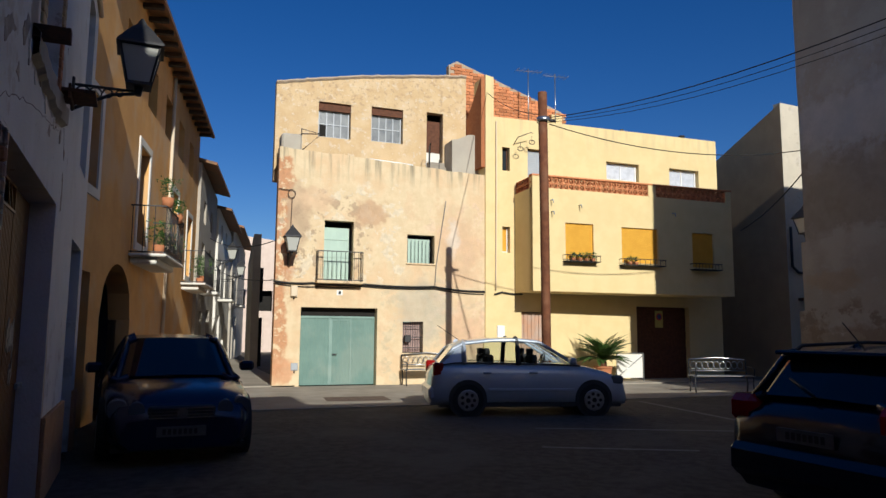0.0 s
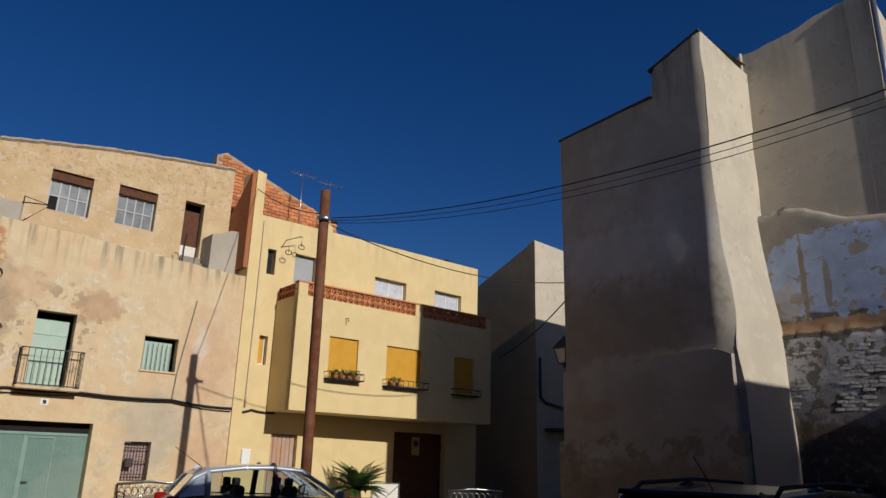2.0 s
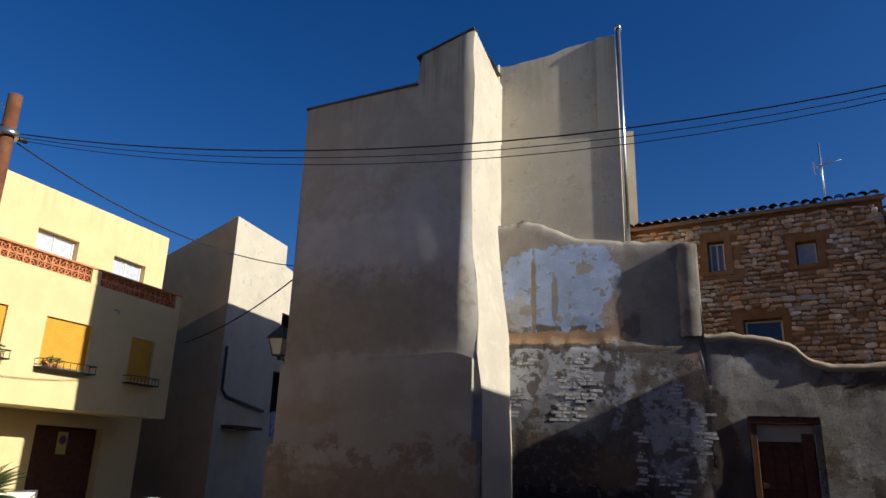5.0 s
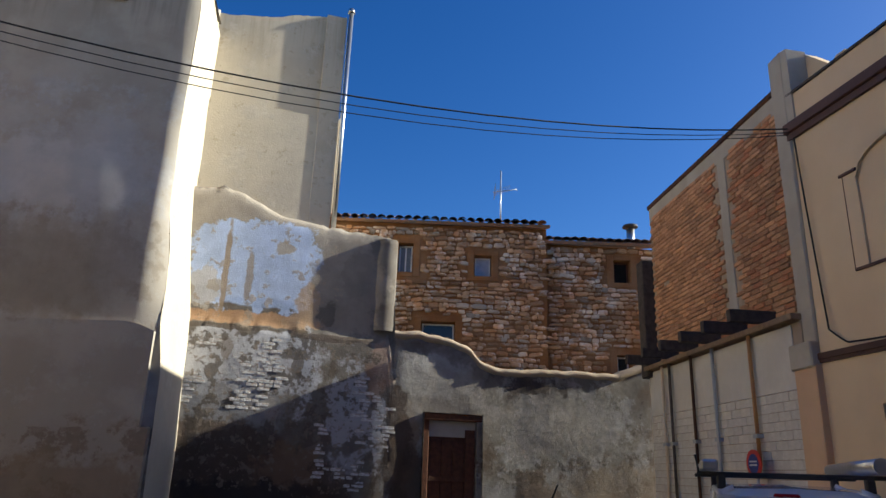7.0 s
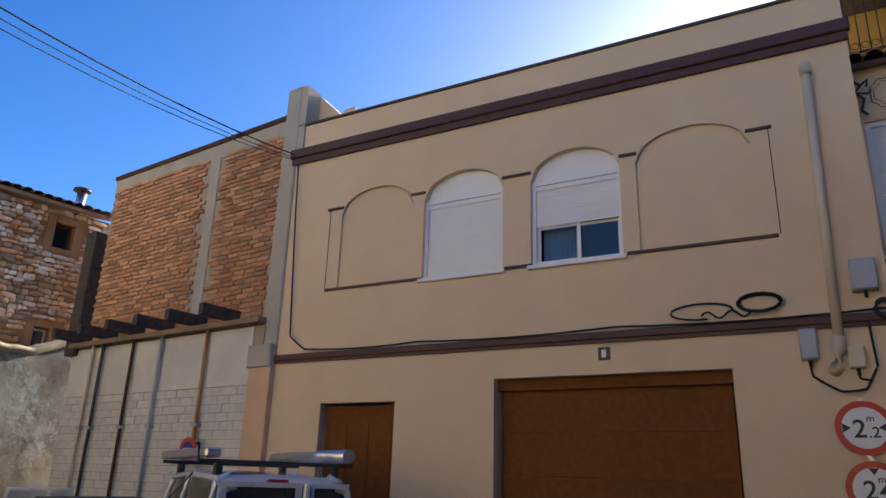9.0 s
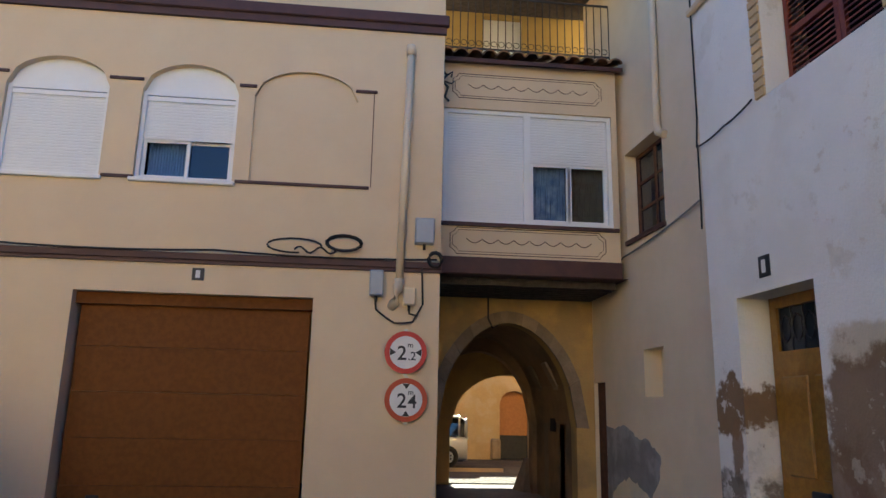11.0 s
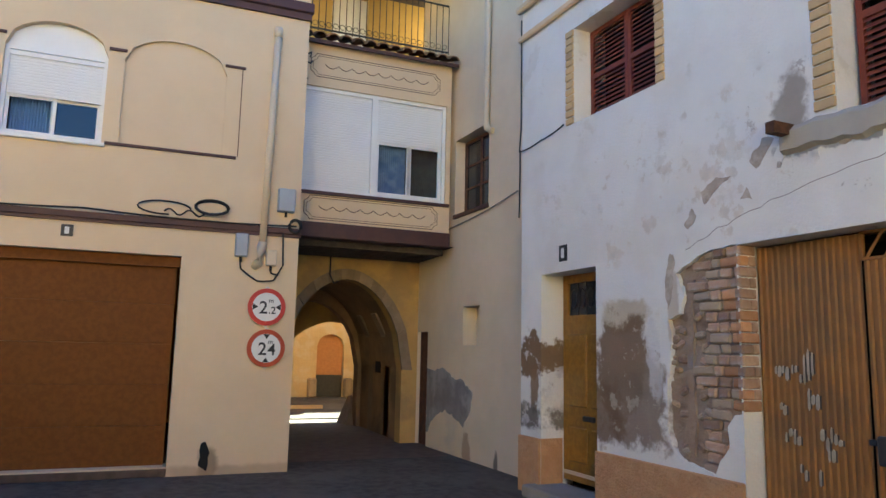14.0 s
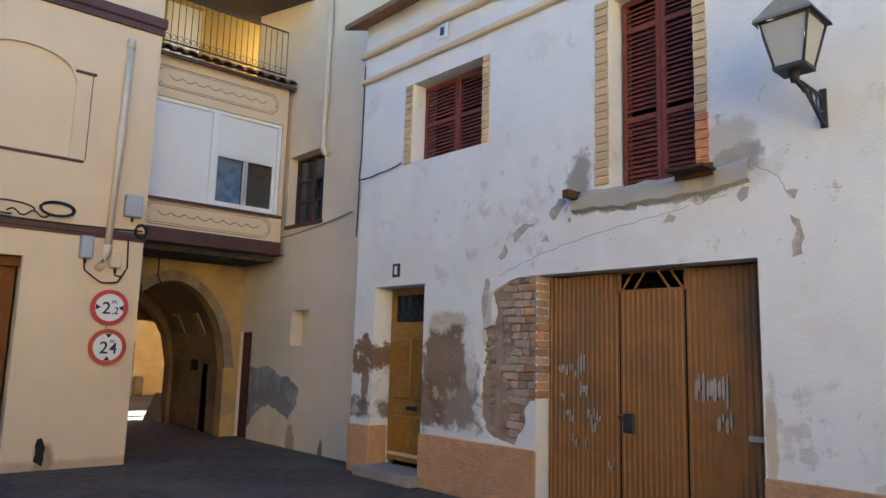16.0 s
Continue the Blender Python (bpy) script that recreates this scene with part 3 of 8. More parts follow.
def ragged(outline, step=0.06, rough_=0.02, seed=0.0):
    """Breaks the edges of an (x, z) outline into uneven short runs."""
    out = []
    for (a, b), (c, d) in zip(outline, outline[1:] + outline[:1]):
        k = max(1, round(math.hypot(c - a, d - b) / step))
        for i in range(k):
            x, z = a + (c - a) * i / k, b + (d - b) * i / k
            out.append((x + rough_ * noise.noise((x * 11, z * 11, seed)), z + rough_ * noise.noise((x * 11, z * 11, seed + 7))))
    return out


def lerp_top(top, u):
    for (u0, z0), (u1, z1) in zip(top, top[1:]):
        if u <= u1:
            return z0 + (z1 - z0) * (u - u0) / max(u1 - u0, 1e-6)
    return top[-1][1]


def facade(bm, top, holes=(), thick=0.35, z0=0.0, y0=0.0, step=None, rag=0.0):
    """A wall slab with an uneven top line [(u, z), ...] and rectangular openings (u0, u1, z0, z1) cut through it."""
    ua, ub = top[0][0], top[-1][0]
    cuts = {ua, ub, *(u for u, _ in top), *(c for h in holes for c in h[:2])}
    if step:
        cuts |= set(np.arange(ua, ub, step).round(4).tolist())
    cuts = sorted(c for c in cuts if ua <= c <= ub)
    cuts = [c for i, c in enumerate(cuts) if i == 0 or c - cuts[i - 1] > 1e-4]

    def tz(u):
        return lerp_top(top, u) + (rag * (noise.noise((u * 3.1, 0.3, 0)) + 0.6 * noise.noise((u * 9.0, 1.3, 0))) if rag else 0)

    y1 = y0 + thick
    for a, b in zip(cuts, cuts[1:]):
        mid = (a + b) / 2
        hs = sorted((h[2], h[3]) for h in holes if h[0] - 1e-6 < mid < h[1] + 1e-6)
        za = z0
        spans = []
        for lo, hi in hs:
            if lo > za + 1e-4:
                spans.append((za, lo, False))
            za = hi
        spans.append((za, None, True))
        for lo, hi, last in spans:
            ha, hb = (tz(a), tz(b)) if last else (hi, hi)
            for y in (y0, y1):
                quad(bm, (a, y, lo), (b, y, lo), (b, y, hb), (a, y, ha))
        quad(bm, (a, y0, tz(a)), (b, y0, tz(b)), (b, y1, tz(b)), (a, y1, tz(a)))
    for u0, u1, lo, hi in holes:
        quad(bm, (u0, y0, lo), (u0, y1, lo), (u0, y1, hi), (u0, y0, hi))
        quad(bm, (u1, y0, lo), (u1, y1, lo), (u1, y1, hi), (u1, y0, hi))
        quad(bm, (u0, y0, lo), (u1, y0, lo), (u1, y1, lo), (u0, y1, lo))
        quad(bm, (u0, y0, hi), (u1, y0, hi), (u1, y1, hi), (u0, y1, hi))
    for u in (ua, ub):
        quad(bm, (u, y0, z0), (u, y1, z0), (u, y1, tz(u)), (u, y0, tz(u)))
    return bm


def arch_spandrel(bm, u0, u1, zs, zt, y0, y1, pts=14, power=2.0):
    """Fills a square-headed opening down to a low arch that springs at zs and peaks at zt."""
    ps = []
    for i in range(pts + 1):
        k = -1 + 2 * i / pts
        ps.append((u0 + (u1 - u0) * i / pts, zs + (zt - zs) * (1 - abs(k) ** power) ** (1 / power)))
    for (a, za), (b, zb) in zip(ps, ps[1:]):
        quad(bm, (a, y0, za), (b, y0, zb), (b, y0, zt + 0.002), (a, y0, zt + 0.002))
        quad(bm, (a, y0, za), (b, y0, zb), (b, y1, zb), (a, y1, za))
    return ps


def slats(bm, u0, u1, z0, z1, pitch, y, depth=0.004):
    """Roller blind: one sheet of slats with a fine groove between them."""
    k = max(1, round((z1 - z0) / pitch))
    h = (z1 - z0) / k
    prev = None
    for i in range(k):
        for dy, q in ((depth, 0.0), (0.0, 0.1), (0.0, 0.9), (depth, 1.0)):
            cur = [bm.verts.new((u, y - 0.008 + dy, z0 + (i + q) * h)) for u in (u0, u1)]
            if prev:
                bm.faces.new((prev[0], prev[1], cur[1], cur[0]))
            prev = cur
    bmesh.ops.remove_doubles(bm, verts=bm.verts, dist=0.0002)
    return bm


def ring_frame(bm, u0, u1, z0, z1, w, y0, y1):
    box(bm, u0, u0 + w, y0, y1, z0, z1)
    box(bm, u1 - w, u1, y0, y1, z0, z1)
    box(bm, u0 + w, u1 - w, y0, y1, z0, z0 + w)
    box(bm, u0 + w, u1 - w, y0, y1, z1 - w, z1)
    return bm


def pane(bm, u0, u1, z0, z1, y):
    box(bm, u0, u1, y, y + 0.006, z0, z1)
    return bm


def back_room(bm, u0, u1, z0, z1, y0, y1):
    """Five near-black sides behind an opening; the colour stands in for an unlit room."""
    quad(bm, (u0, y1, z0), (u1, y1, z0), (u1, y1, z1), (u0, y1, z1))
    quad(bm, (u0, y0, z0), (u0, y1, z0), (u0, y1, z1), (u0, y0, z1))
    quad(bm, (u1, y0, z0), (u1, y1, z0), (u1, y1, z1), (u1, y0, z1))
    quad(bm, (u0, y0, z0), (u1, y0, z0), (u1, y1, z0), (u0, y1, z0))
    quad(bm, (u0, y0, z1), (u1, y0, z1), (u1, y1, z1), (u0, y1, z1))
    return bm


def roof_slab(bm, x0, x1, y0, y1, za, zb, t=0.2):
    for dz in (0, -t):
        quad(bm, (x0, y0, za + dz), (x1, y0, za + dz), (x1, y1, zb + dz), (x0, y1, zb + dz))
    quad(bm, (x0, y0, za), (x1, y0, za), (x1, y0, za - t), (x0, y0, za - t))
    quad(bm, (x0, y1, zb), (x1, y1, zb), (x1, y1, zb - t), (x0, y1, zb - t))
    quad(bm, (x0, y0, za), (x0, y1, zb), (x0, y1, zb - t), (x0, y0, za - t))
    quad(bm, (x1, y0, za), (x1, y1, zb), (x1, y1, zb - t), (x1, y0, za - t))
    return bm


def shell(bm, x0, x1, y0, y1, z, front=False):
    """Plain side, back and roof walls that close a house behind its front."""
    quad(bm, (x0, y0, 0), (x0, y1, 0), (x0, y1, z), (x0, y0, z))
    quad(bm, (x1, y0, 0), (x1, y1, 0), (x1, y1, z), (x1, y0, z))
    quad(bm, (x0, y1, 0), (x1, y1, 0), (x1, y1, z), (x0, y1, z))
    quad(bm, (x0, y0, z), (x1, y0, z), (x1, y1, z), (x0, y1, z))
    return bm

# ---- ground ----
bm = B()
quad(bm, (-400, -400, 0), (400, -400, 0), (400, 400, 0), (-400, 400, 0))
tagged(part("ground", bm, M_ASPH), "worn grey asphalt of the little square, patched and stained", "ground", kind="structure")
bm = B()
box(bm, -13.0, -7.4, -1.2, 15.5, 0.0, 0.02, 0.004)
box(bm, -13.0, -11.3, 6.6, 15.5, 0.02, 0.06, 0.01)
tagged(part("pavement", bm, M_CONC), "pale concrete pavement along the sunlit house fronts", "pavement", kind="structure")
bm = B()
box(bm, -45.0, -13.0, -2.2, 0.9, 0.0, 0.05, 0.0)
tagged(part("road", bm, M_CONC), "pale concrete lane between the old houses", "lane", kind="structure")

FA = pose(-13.0, 0.29, 0, 0, 0, 90)
FBX = pose(-11.72, 7.5, 0, 0, 0, 88)
FD = pose(7.53, 7.45, 0, 0, 0, -90)
FW = pose(5.56, -3.01, 0, 0, 0, 182.4)
FT = pose(-5.87, 11.62, 0, 0, 0, -2.6)
FR = pose(-1.8, 13.18, 0, 0, 0, 3.4)
FS = pose(1.2, 15.65, 0, 0, 0, -10.9)
FN = pose(8.14, 12.85, 0, 0, 0, -95.8)
FBAY = pose(8.45, -0.5, 0, 0, 0, -90)
FARCH = pose(9.95, -0.45, 0, 0, 0, -90)
FL = pose(-4.3, -3.72, 0, 0, 0, 171.8)


def casement(house, u0, u1, z0, z1, y, nx=2, nz=1, frame_mat=None, glass=None, w=0.05, name="window", label=""):
    """A window with frame, bars and single panes set back in its opening."""
    bm = B()
    ring_frame(bm, u0, u1, z0, z1, w, y, y + 0.05)
    win = part(name, bm, frame_mat or M_WHITE, house, label)
    iu, iz = (u1 - u0 - 2 * w) / nx, (z1 - z0 - 2 * w) / nz
    for i in range(1, nx):
        x = u0 + w + i * iu
        part("bar", box(B(), x - 0.018, x + 0.018, y + 0.005, y + 0.045, z0 + w, z1 - w), frame_mat or M_WHITE, win)
    for j in range(1, nz):
        z = z0 + w + j * iz
        part("bar", box(B(), u0 + w, u1 - w, y + 0.008, y + 0.042, z - 0.016, z + 0.016), frame_mat or M_WHITE, win)
    for i in range(nx):
        for j in range(nz):
            part("pane", pane(B(), u0 + w + i * iu, u0 + w + (i + 1) * iu, z0 + w + j * iz, z0 + w + (j + 1) * iz, y + 0.028), glass or M_GLASS, win)
    return win


def rail(name, house, u0, u1, z0, z1, y, pitch=0.11, returns=0.0, material=None, r=0.008, label=""):
    """Iron railing with one bar mesh per piece; returns run back to the wall."""
    ob = None
    for z in (z1, z0 + 0.03):
        bm = box(B(), u0, u1, y - 0.012, y + 0.012, z - 0.012, z + 0.012)
        if returns:
            box(bm, u0 - 0.012, u0 + 0.012, y, y + returns, z - 0.012, z + 0.012)
            box(bm, u1 - 0.012, u1 + 0.012, y, y + returns, z - 0.012, z + 0.012)
        if ob is None:
            ob = part(name, bm, material or M_IRON, house, label)
        else:
            part("bottom_rail", bm, material or M_IRON, ob)
    n = max(2, round((u1 - u0) / pitch))
    for i in range(n + 1):
        x = u0 + (u1 - u0) * i / n
        part("baluster", cyl(B(), (x, y, z0), (x, y, z1), r, seg=5), material or M_IRON, ob)
    if returns:
        for x in (u0, u1):
            for k in range(1, 4):
                part("baluster", cyl(B(), (x, y + returns * k / 3.2, z0), (x, y + returns * k / 3.2, z1), r, seg=5), material or M_IRON, ob)
    return ob


# ---- house A: worn ochre house with a green garage door ----
HA = thing("house", FA, "three-storey old house in peeling ochre plaster, sunlit", "house")
holesA = [(0.72, 2.89, 0.0, 2.17), (1.31, 2.15, 2.93, 4.63), (3.76, 4.61, 3.52, 4.36), (3.65, 4.28, 0.91, 1.81)]
bm = B()
facade(bm, [(0.0, 6.62), (1.7, 6.55), (3.3, 6.47), (4.6, 6.4), (6.48, 6.33)], holesA, 0.35, step=0.2, rag=0.03)
part("wall", bm, M_A, HA, "peeling ochre plaster over rubble")
bm = B()
facade(bm, [(0.0, 8.9), (1.2, 9.15), (2.6, 9.42), (4.4, 9.68), (6.1, 9.9)], [(1.27, 2.27, 7.36, 8.46), (2.92, 3.95, 7.39, 8.5), (4.74, 5.3, 6.3, 8.53)], 0.3, z0=5.9, y0=1.2, step=0.15, rag=0.035)
part("upper_wall", bm, M_AUP, HA, "sandy patched plaster")
bm = B()
quad(bm, (0, 0.35, 6.2), (6.4, 0.35, 6.2), (6.4, 1.2, 6.2), (0, 1.2, 6.2))
part("terrace", bm, M_CONC, HA)
bm = B()
quad(bm, (0.0, 0.35, 0), (2.2, 9, 0), (2.2, 9, 8.7), (0.0, 0.35, 6.6))
quad(bm, (0.2, 1.2, 6.0), (2.2, 9, 6.0), (2.2, 9, 8.8), (0.0, 1.2, 8.8))
quad(bm, (2.2, 9, 0), (6.4, 9, 0), (6.4, 9, 9.8), (2.2, 9, 9.2))
quad(bm, (0, 1.5, 8.85), (6.1, 1.5, 9.8), (6.1, 9, 9.8), (2.2, 9, 9.2))
part("side_wall", bm, M_AUP, HA)
bm = B()
prev = None
for i in range(62):
    u = 6.1 * i / 61
    z = lerp_top([(0.0, 8.9), (1.2, 9.15), (2.6, 9.42), (4.4, 9.68), (6.1, 9.9)], u) + 0.035 * noise.noise((u * 6, 4, 0))
    cur = [bm.verts.new(p) for p in ((u, 1.19, z - 0.07), (u, 1.14 + 0.02 * noise.noise((u * 8, 1, 2)), z - 0.02), (u, 1.17, z + 0.035), (u, 1.5, z + 0.05))]
    if prev:
        for k in range(3):
            bm.faces.new((prev[k], prev[k + 1], cur[k + 1], cur[k]))
    prev = cur
part("coping", bm, M_MORTAR, HA, "worn mortar coping")
# garage door with corrugated leaves
bm = B()
for i in range(52):
    u = 0.74 + i * 0.0411
    quad(bm, (u, 0.24, 0.03), (u + 0.02, 0.255, 0.03), (u + 0.02, 0.255, 1.93), (u, 0.24, 1.93))
    quad(bm, (u + 0.02, 0.255, 0.03), (u + 0.0411, 0.24, 0.03), (u + 0.0411, 0.24, 1.93), (u + 0.02, 0.255, 1.93))
gd = part("garage_door", bm, M_GREEN, HA, "grey-green corrugated steel door")
part("frame", box(box(B(), 0.73, 2.89, 0.255, 0.29, 1.93, 2.17), 0.73, 0.76, 0.235, 0.27, 0, 1.93), M_DARK, gd)
part("rail", box(B(), 0.74, 2.87, 0.225, 0.245, 1.88, 1.94), M_GREEN, gd)
part("rail", box(B(), 1.56, 1.62, 0.225, 0.24, 0.03, 1.9), M_GREEN, gd)
part("wicket", ring_frame(B(), 1.62, 2.2, 0.06, 1.84, 0.03, 0.226, 0.243), M_GREEN, gd)
part("handle", box(B(), 1.66, 1.78, 0.19, 0.23, 0.86, 0.89), M_IRON, gd)
# balcony door
bd = part("balcony_door", box(B(), 1.33, 2.06, 0.20, 0.24, 2.95, 4.45), M_MINT, HA, "mint green closed shutter doors")
part("rail", box(B(), 1.69, 1.71, 0.19, 0.2, 2.95, 4.45), M_MINT, bd)
for z in (3.1, 3.6, 4.1):
    part("batten", box(B(), 1.35, 2.04, 0.185, 0.2, z, z + 0.03), M_MINT, bd)
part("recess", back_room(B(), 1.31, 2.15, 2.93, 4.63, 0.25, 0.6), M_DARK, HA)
sl = part("balcony", box(B(), 1.08, 2.38, -0.34, 0.02, 2.83, 2.89, 0.012), M_A, HA, "thin slab")
rail("balcony_rail", HA, 1.1, 2.36, 2.9, 3.72, -0.32, 0.12, 0.32)
wn_ = part("window_shutter", box(B(), 3.79, 4.52, 0.18, 0.22, 3.54, 4.25), M_MINT, HA, "pale green slatted shutter")
for i in range(7):
    x = 3.8 + i * 0.115
    part("bar", cyl(B(), (x, 0.1, 3.53), (x, 0.1, 4.2), 0.008, seg=5), M_IRON, wn_)
part("window_sill", box(B(), 3.72, 4.65, -0.04, 0.2, 3.47, 3.52, 0.01), M_A, HA)
part("recess", back_room(B(), 3.76, 4.61, 3.52, 4.36, 0.23, 0.5), M_DARK, HA)
mw = part("window", box(B(), 3.67, 4.26, 0.2, 0.23, 0.93, 1.79), surf("pinkish_board", (0.42, 0.30, 0.27), (0.36, 0.25, 0.22), 5, 0.8, 0.2, 40), HA, "barred ground-floor window")
for i in range(9):
    part("bar", cyl(B(), (3.69 + i * 0.07, 0.05, 0.92), (3.69 + i * 0.07, 0.05, 1.8), 0.008, seg=5), M_IRON, mw)
for z in (1.05, 1.35, 1.65):
    part("bar", box(B(), 3.65, 4.28, 0.045, 0.055, z, z + 0.02), M_IRON, mw)
part("letter_box", box(B(), 3.72, 3.9, -0.02, 0.06, 1.22, 1.42, 0.01), M_IRON, mw)
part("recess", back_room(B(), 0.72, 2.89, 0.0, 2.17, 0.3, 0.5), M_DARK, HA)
for (a, b, c, d), dark in (((1.27, 2.27, 7.36, 8.46), 1), ((2.92, 3.95, 7.39, 8.5), 0)):
    w = casement(HA, a + 0.02, b - 0.02, c + 0.02, d - 0.22, 1.36, 4, 2, M_GREYBOX, M_OLDGLASS, 0.04, label="old many-paned loft window with dusty glass")
    part("lintel", box(B(), a, b, 1.28, 1.45, d - 0.24, d), M_OLDWOOD, w)
    if dark:
        part("missing_pane", box(B(), a + 0.06, a + 0.26, 1.352, 1.362, c + 0.06, c + 0.42), M_DARK, w)
    part("recess", back_room(B(), a, b, c, d, 1.42, 1.7), M_DARK, HA)
dw = part("roof_door", box(B(), 4.78, 5.26, 1.4, 1.44, 7.25, 8.3), M_OLDWOOD, HA, "weathered red-brown plank door")
part("panel", box(B(), 4.78, 5.26, 1.39, 1.43, 6.3, 7.25), M_WHITEH, dw)
part("recess", back_room(B(), 4.74, 5.3, 6.3, 8.53, 1.45, 1.7), M_DARK, HA)
bm = B()
prism(bm, [(5.35, 6.2), (6.35, 6.2), (6.35, 7.75), (5.9, 7.72), (5.55, 7.55), (5.35, 7.5)], 0.5, 1.15)
part("chimney_block", bm, M_GREYH, HA, "soot-stained rendered block on the terrace")
bm = B()
for k in range(4):
    box(bm, 4.75, 5.3, 0.55 + k * 0.16, 0.72 + k * 0.16, 6.2, 6.35 + 0.17 * k)
part("step", bm, M_CONC, HA)
bm = B()
tube(bm, [(4.55, 0.4, 6.25), (4.55, 0.4, 7.2), (4.62, 0.45, 7.3), (4.72, 0.8, 7.1), (4.74, 0.9, 6.3)], 0.015)
tube(bm, [(4.9, 0.45, 6.3), (4.9, 0.45, 6.8)], 0.012)
part("handrail", bm, M_IRON, HA)
part("gutter", cyl(B(), (2.85, 1.1, 6.72), (4.25, 1.1, 6.66), 0.09, seg=10), M_WHITE, HA, "white plastic trough on the terrace edge")
bm = B()
tube(bm, [(0.62, 0.2, 6.55), (0.62, 0.2, 7.25), (1.05, -0.5, 6.95), (0.62, 0.2, 6.6)], 0.018)
tube(bm, [(0.25, 0.6, 6.95), (0.62, 0.2, 7.1), (1.05, -0.5, 6.95)], 0.015)
part("bracket", bm, M_IRON, HA, "rusty iron hoist bracket")
bm = B()
box(bm, 0.05, 0.62, 0.05, 0.6, 6.55, 7.05, 0.05)
part("parapet_corner", bm, M_GREYH, HA)
# brick party wall with its sloping gable
bm = B()
prism(bm, [(5.8, 8.3), (10.3, 8.3), (10.3, 9.3), (10.1, 9.42), (6.1, 10.72), (5.8, 10.55)], 2.0, 2.25)
part("gable", bm, M_MORTAR, HA)
bm = B()
prism(bm, [(0.0, 6.6), (2.0, 6.6), (2.0, 8.95), (1.9, 8.98), (1.2, 8.4), (0.0, 9.5)], 6.12, 6.24)
gab = part("side_gable", bm, M_BRICK, HA, "bare orange brick", at=pose(0.02, 0, 0) )
gab.matrix_basis = Matrix(((0, 1, 0, 0), (1, 0, 0, 0), (0, 0, 1, 0), (0, 0, 0, 1)))

# ---- house B: cream house with an overhanging floor ----
HB = thing("house", FA, "cream-yellow rendered house with an overhanging first floor", "house")
holesB = [(6.84, 7.1, 6.55, 7.3), (7.73, 8.45, 6.2, 7.34), (10.66, 11.95, 6.6, 7.2), (13.2, 14.45, 6.5, 7.2), (6.84, 7.1, 3.97, 4.78), (7.48, 8.3, 0.0, 2.16), (11.71, 13.84, 0.0, 2.41)]
bm = B()
facade(bm, [(6.52, 8.25), (10, 8.3), (15.25, 8.35)], holesB, 0.3)
part("wall", bm, M_B, HB, "smooth cream-yellow render")
bm = B()
facade(bm, [(6.24, 9.55), (6.52, 9.5)], [], 0.9, y0=-0.06)
part("party_fin", bm, M_B, HB)
bm = B()
quad(bm, (15.25, 0, 0), (15.25, 8, 0), (15.25, 8, 8.35), (15.25, 0, 8.35))
quad(bm, (6.5, 0.3, 8.1), (15.25, 0.3, 8.1), (15.25, 8, 8.1), (6.5, 8, 8.1))
quad(bm, (6.5, 8, 0), (15.25, 8, 0), (15.25, 8, 8.35), (6.5, 8, 8.35))
part("side_wall", bm, M_B, HB)
casement(HB, 6.86, 7.08, 6.57, 7.28, 0.15, 1, 1, M_OLDWOOD, M_GLASS, 0.03)
casement(HB, 6.86, 7.08, 3.99, 4.76, 0.15, 1, 1, M_BLIND, M_AMBER, 0.03)
part("terrace_door", slats(B(), 7.75, 8.43, 6.2, 7.32, 0.06, 0.15), M_GREYBOX, HB, "grey roller shutter")
casement(HB, 10.68, 11.93, 6.6, 7.18, 0.15, 2, 1, M_WHITE, M_CURTAIN)
casement(HB, 13.22, 14.43, 6.5, 7.18, 0.15, 2, 1, M_WHITE, M_CURTAIN)
M_PLANK = surf("faded_orange_planks", (0.44, 0.24, 0.14), (0.40, 0.33, 0.28), 1.2, 0.6, 0.1, 40)
fdoor = part("door", box(B(), 7.5, 8.28, 0.16, 0.2, 0.03, 2.14), M_PLANK, HB, "faded orange-brown plank front door")
for i in range(6):
    part("plank", box(B(), 7.5 + i * 0.13, 7.62 + i * 0.13, 0.14 - 0.01 * (i % 2), 0.158, 0.03, 2.14, 0.004), M_PLANK, fdoor)
gdoor = part("garage_door", box(B(), 11.73, 13.82, 0.21, 0.25, 0.02, 2.39), M_OLDWOOD, HB, "dark brown panelled garage door")
for j in range(9):
    part("panel", box(B(), 11.73, 13.82, 0.19 - 0.012 * (j % 2), 0.208, 0.02 + j * 0.265, 0.27 + j * 0.265, 0.004), M_OLDWOOD, gdoor)
for h in holesB:
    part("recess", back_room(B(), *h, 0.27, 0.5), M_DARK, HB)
vd = thing("no_parking_plate", FA @ pose(12.72, 0.16, 2.0), "small yellow and white no-parking plate on a garage door", "sign")
part("plate", box(B(), -0.16, 0.16, 0, 0.01, -0.28, 0.28, 0.004), surf("plate_yellow", (0.5, 0.45, 0.12), (0.45, 0.4, 0.1), 5, 0.5, 0, 40), vd)
part("disc", cyl(B(), (0, -0.003, 0.08), (0, -0.008, 0.08), 0.12, seg=18), M_RED, vd)
part("disc_centre", cyl(B(), (0, -0.008, 0.08), (0, -0.011, 0.08), 0.085, seg=18), M_BLUE, vd)
# the overhanging box
BX = part("overhang", facade(B(), [(0.0, 5.82), (7.2, 5.78)], [(1.08, 2.03, 3.71, 4.8), (3.02, 4.33, 3.67, 4.77), (5.62, 6.45, 3.62, 4.73)], 0.22, z0=2.73), M_B, HB, "box-like upper floor", at=FA.inverted() @ FBX)
bm = B()
quad(bm, (0, 0, 2.73), (7.2, 0, 2.73), (7.2, 1.25, 2.73), (0, 1.25, 2.73))
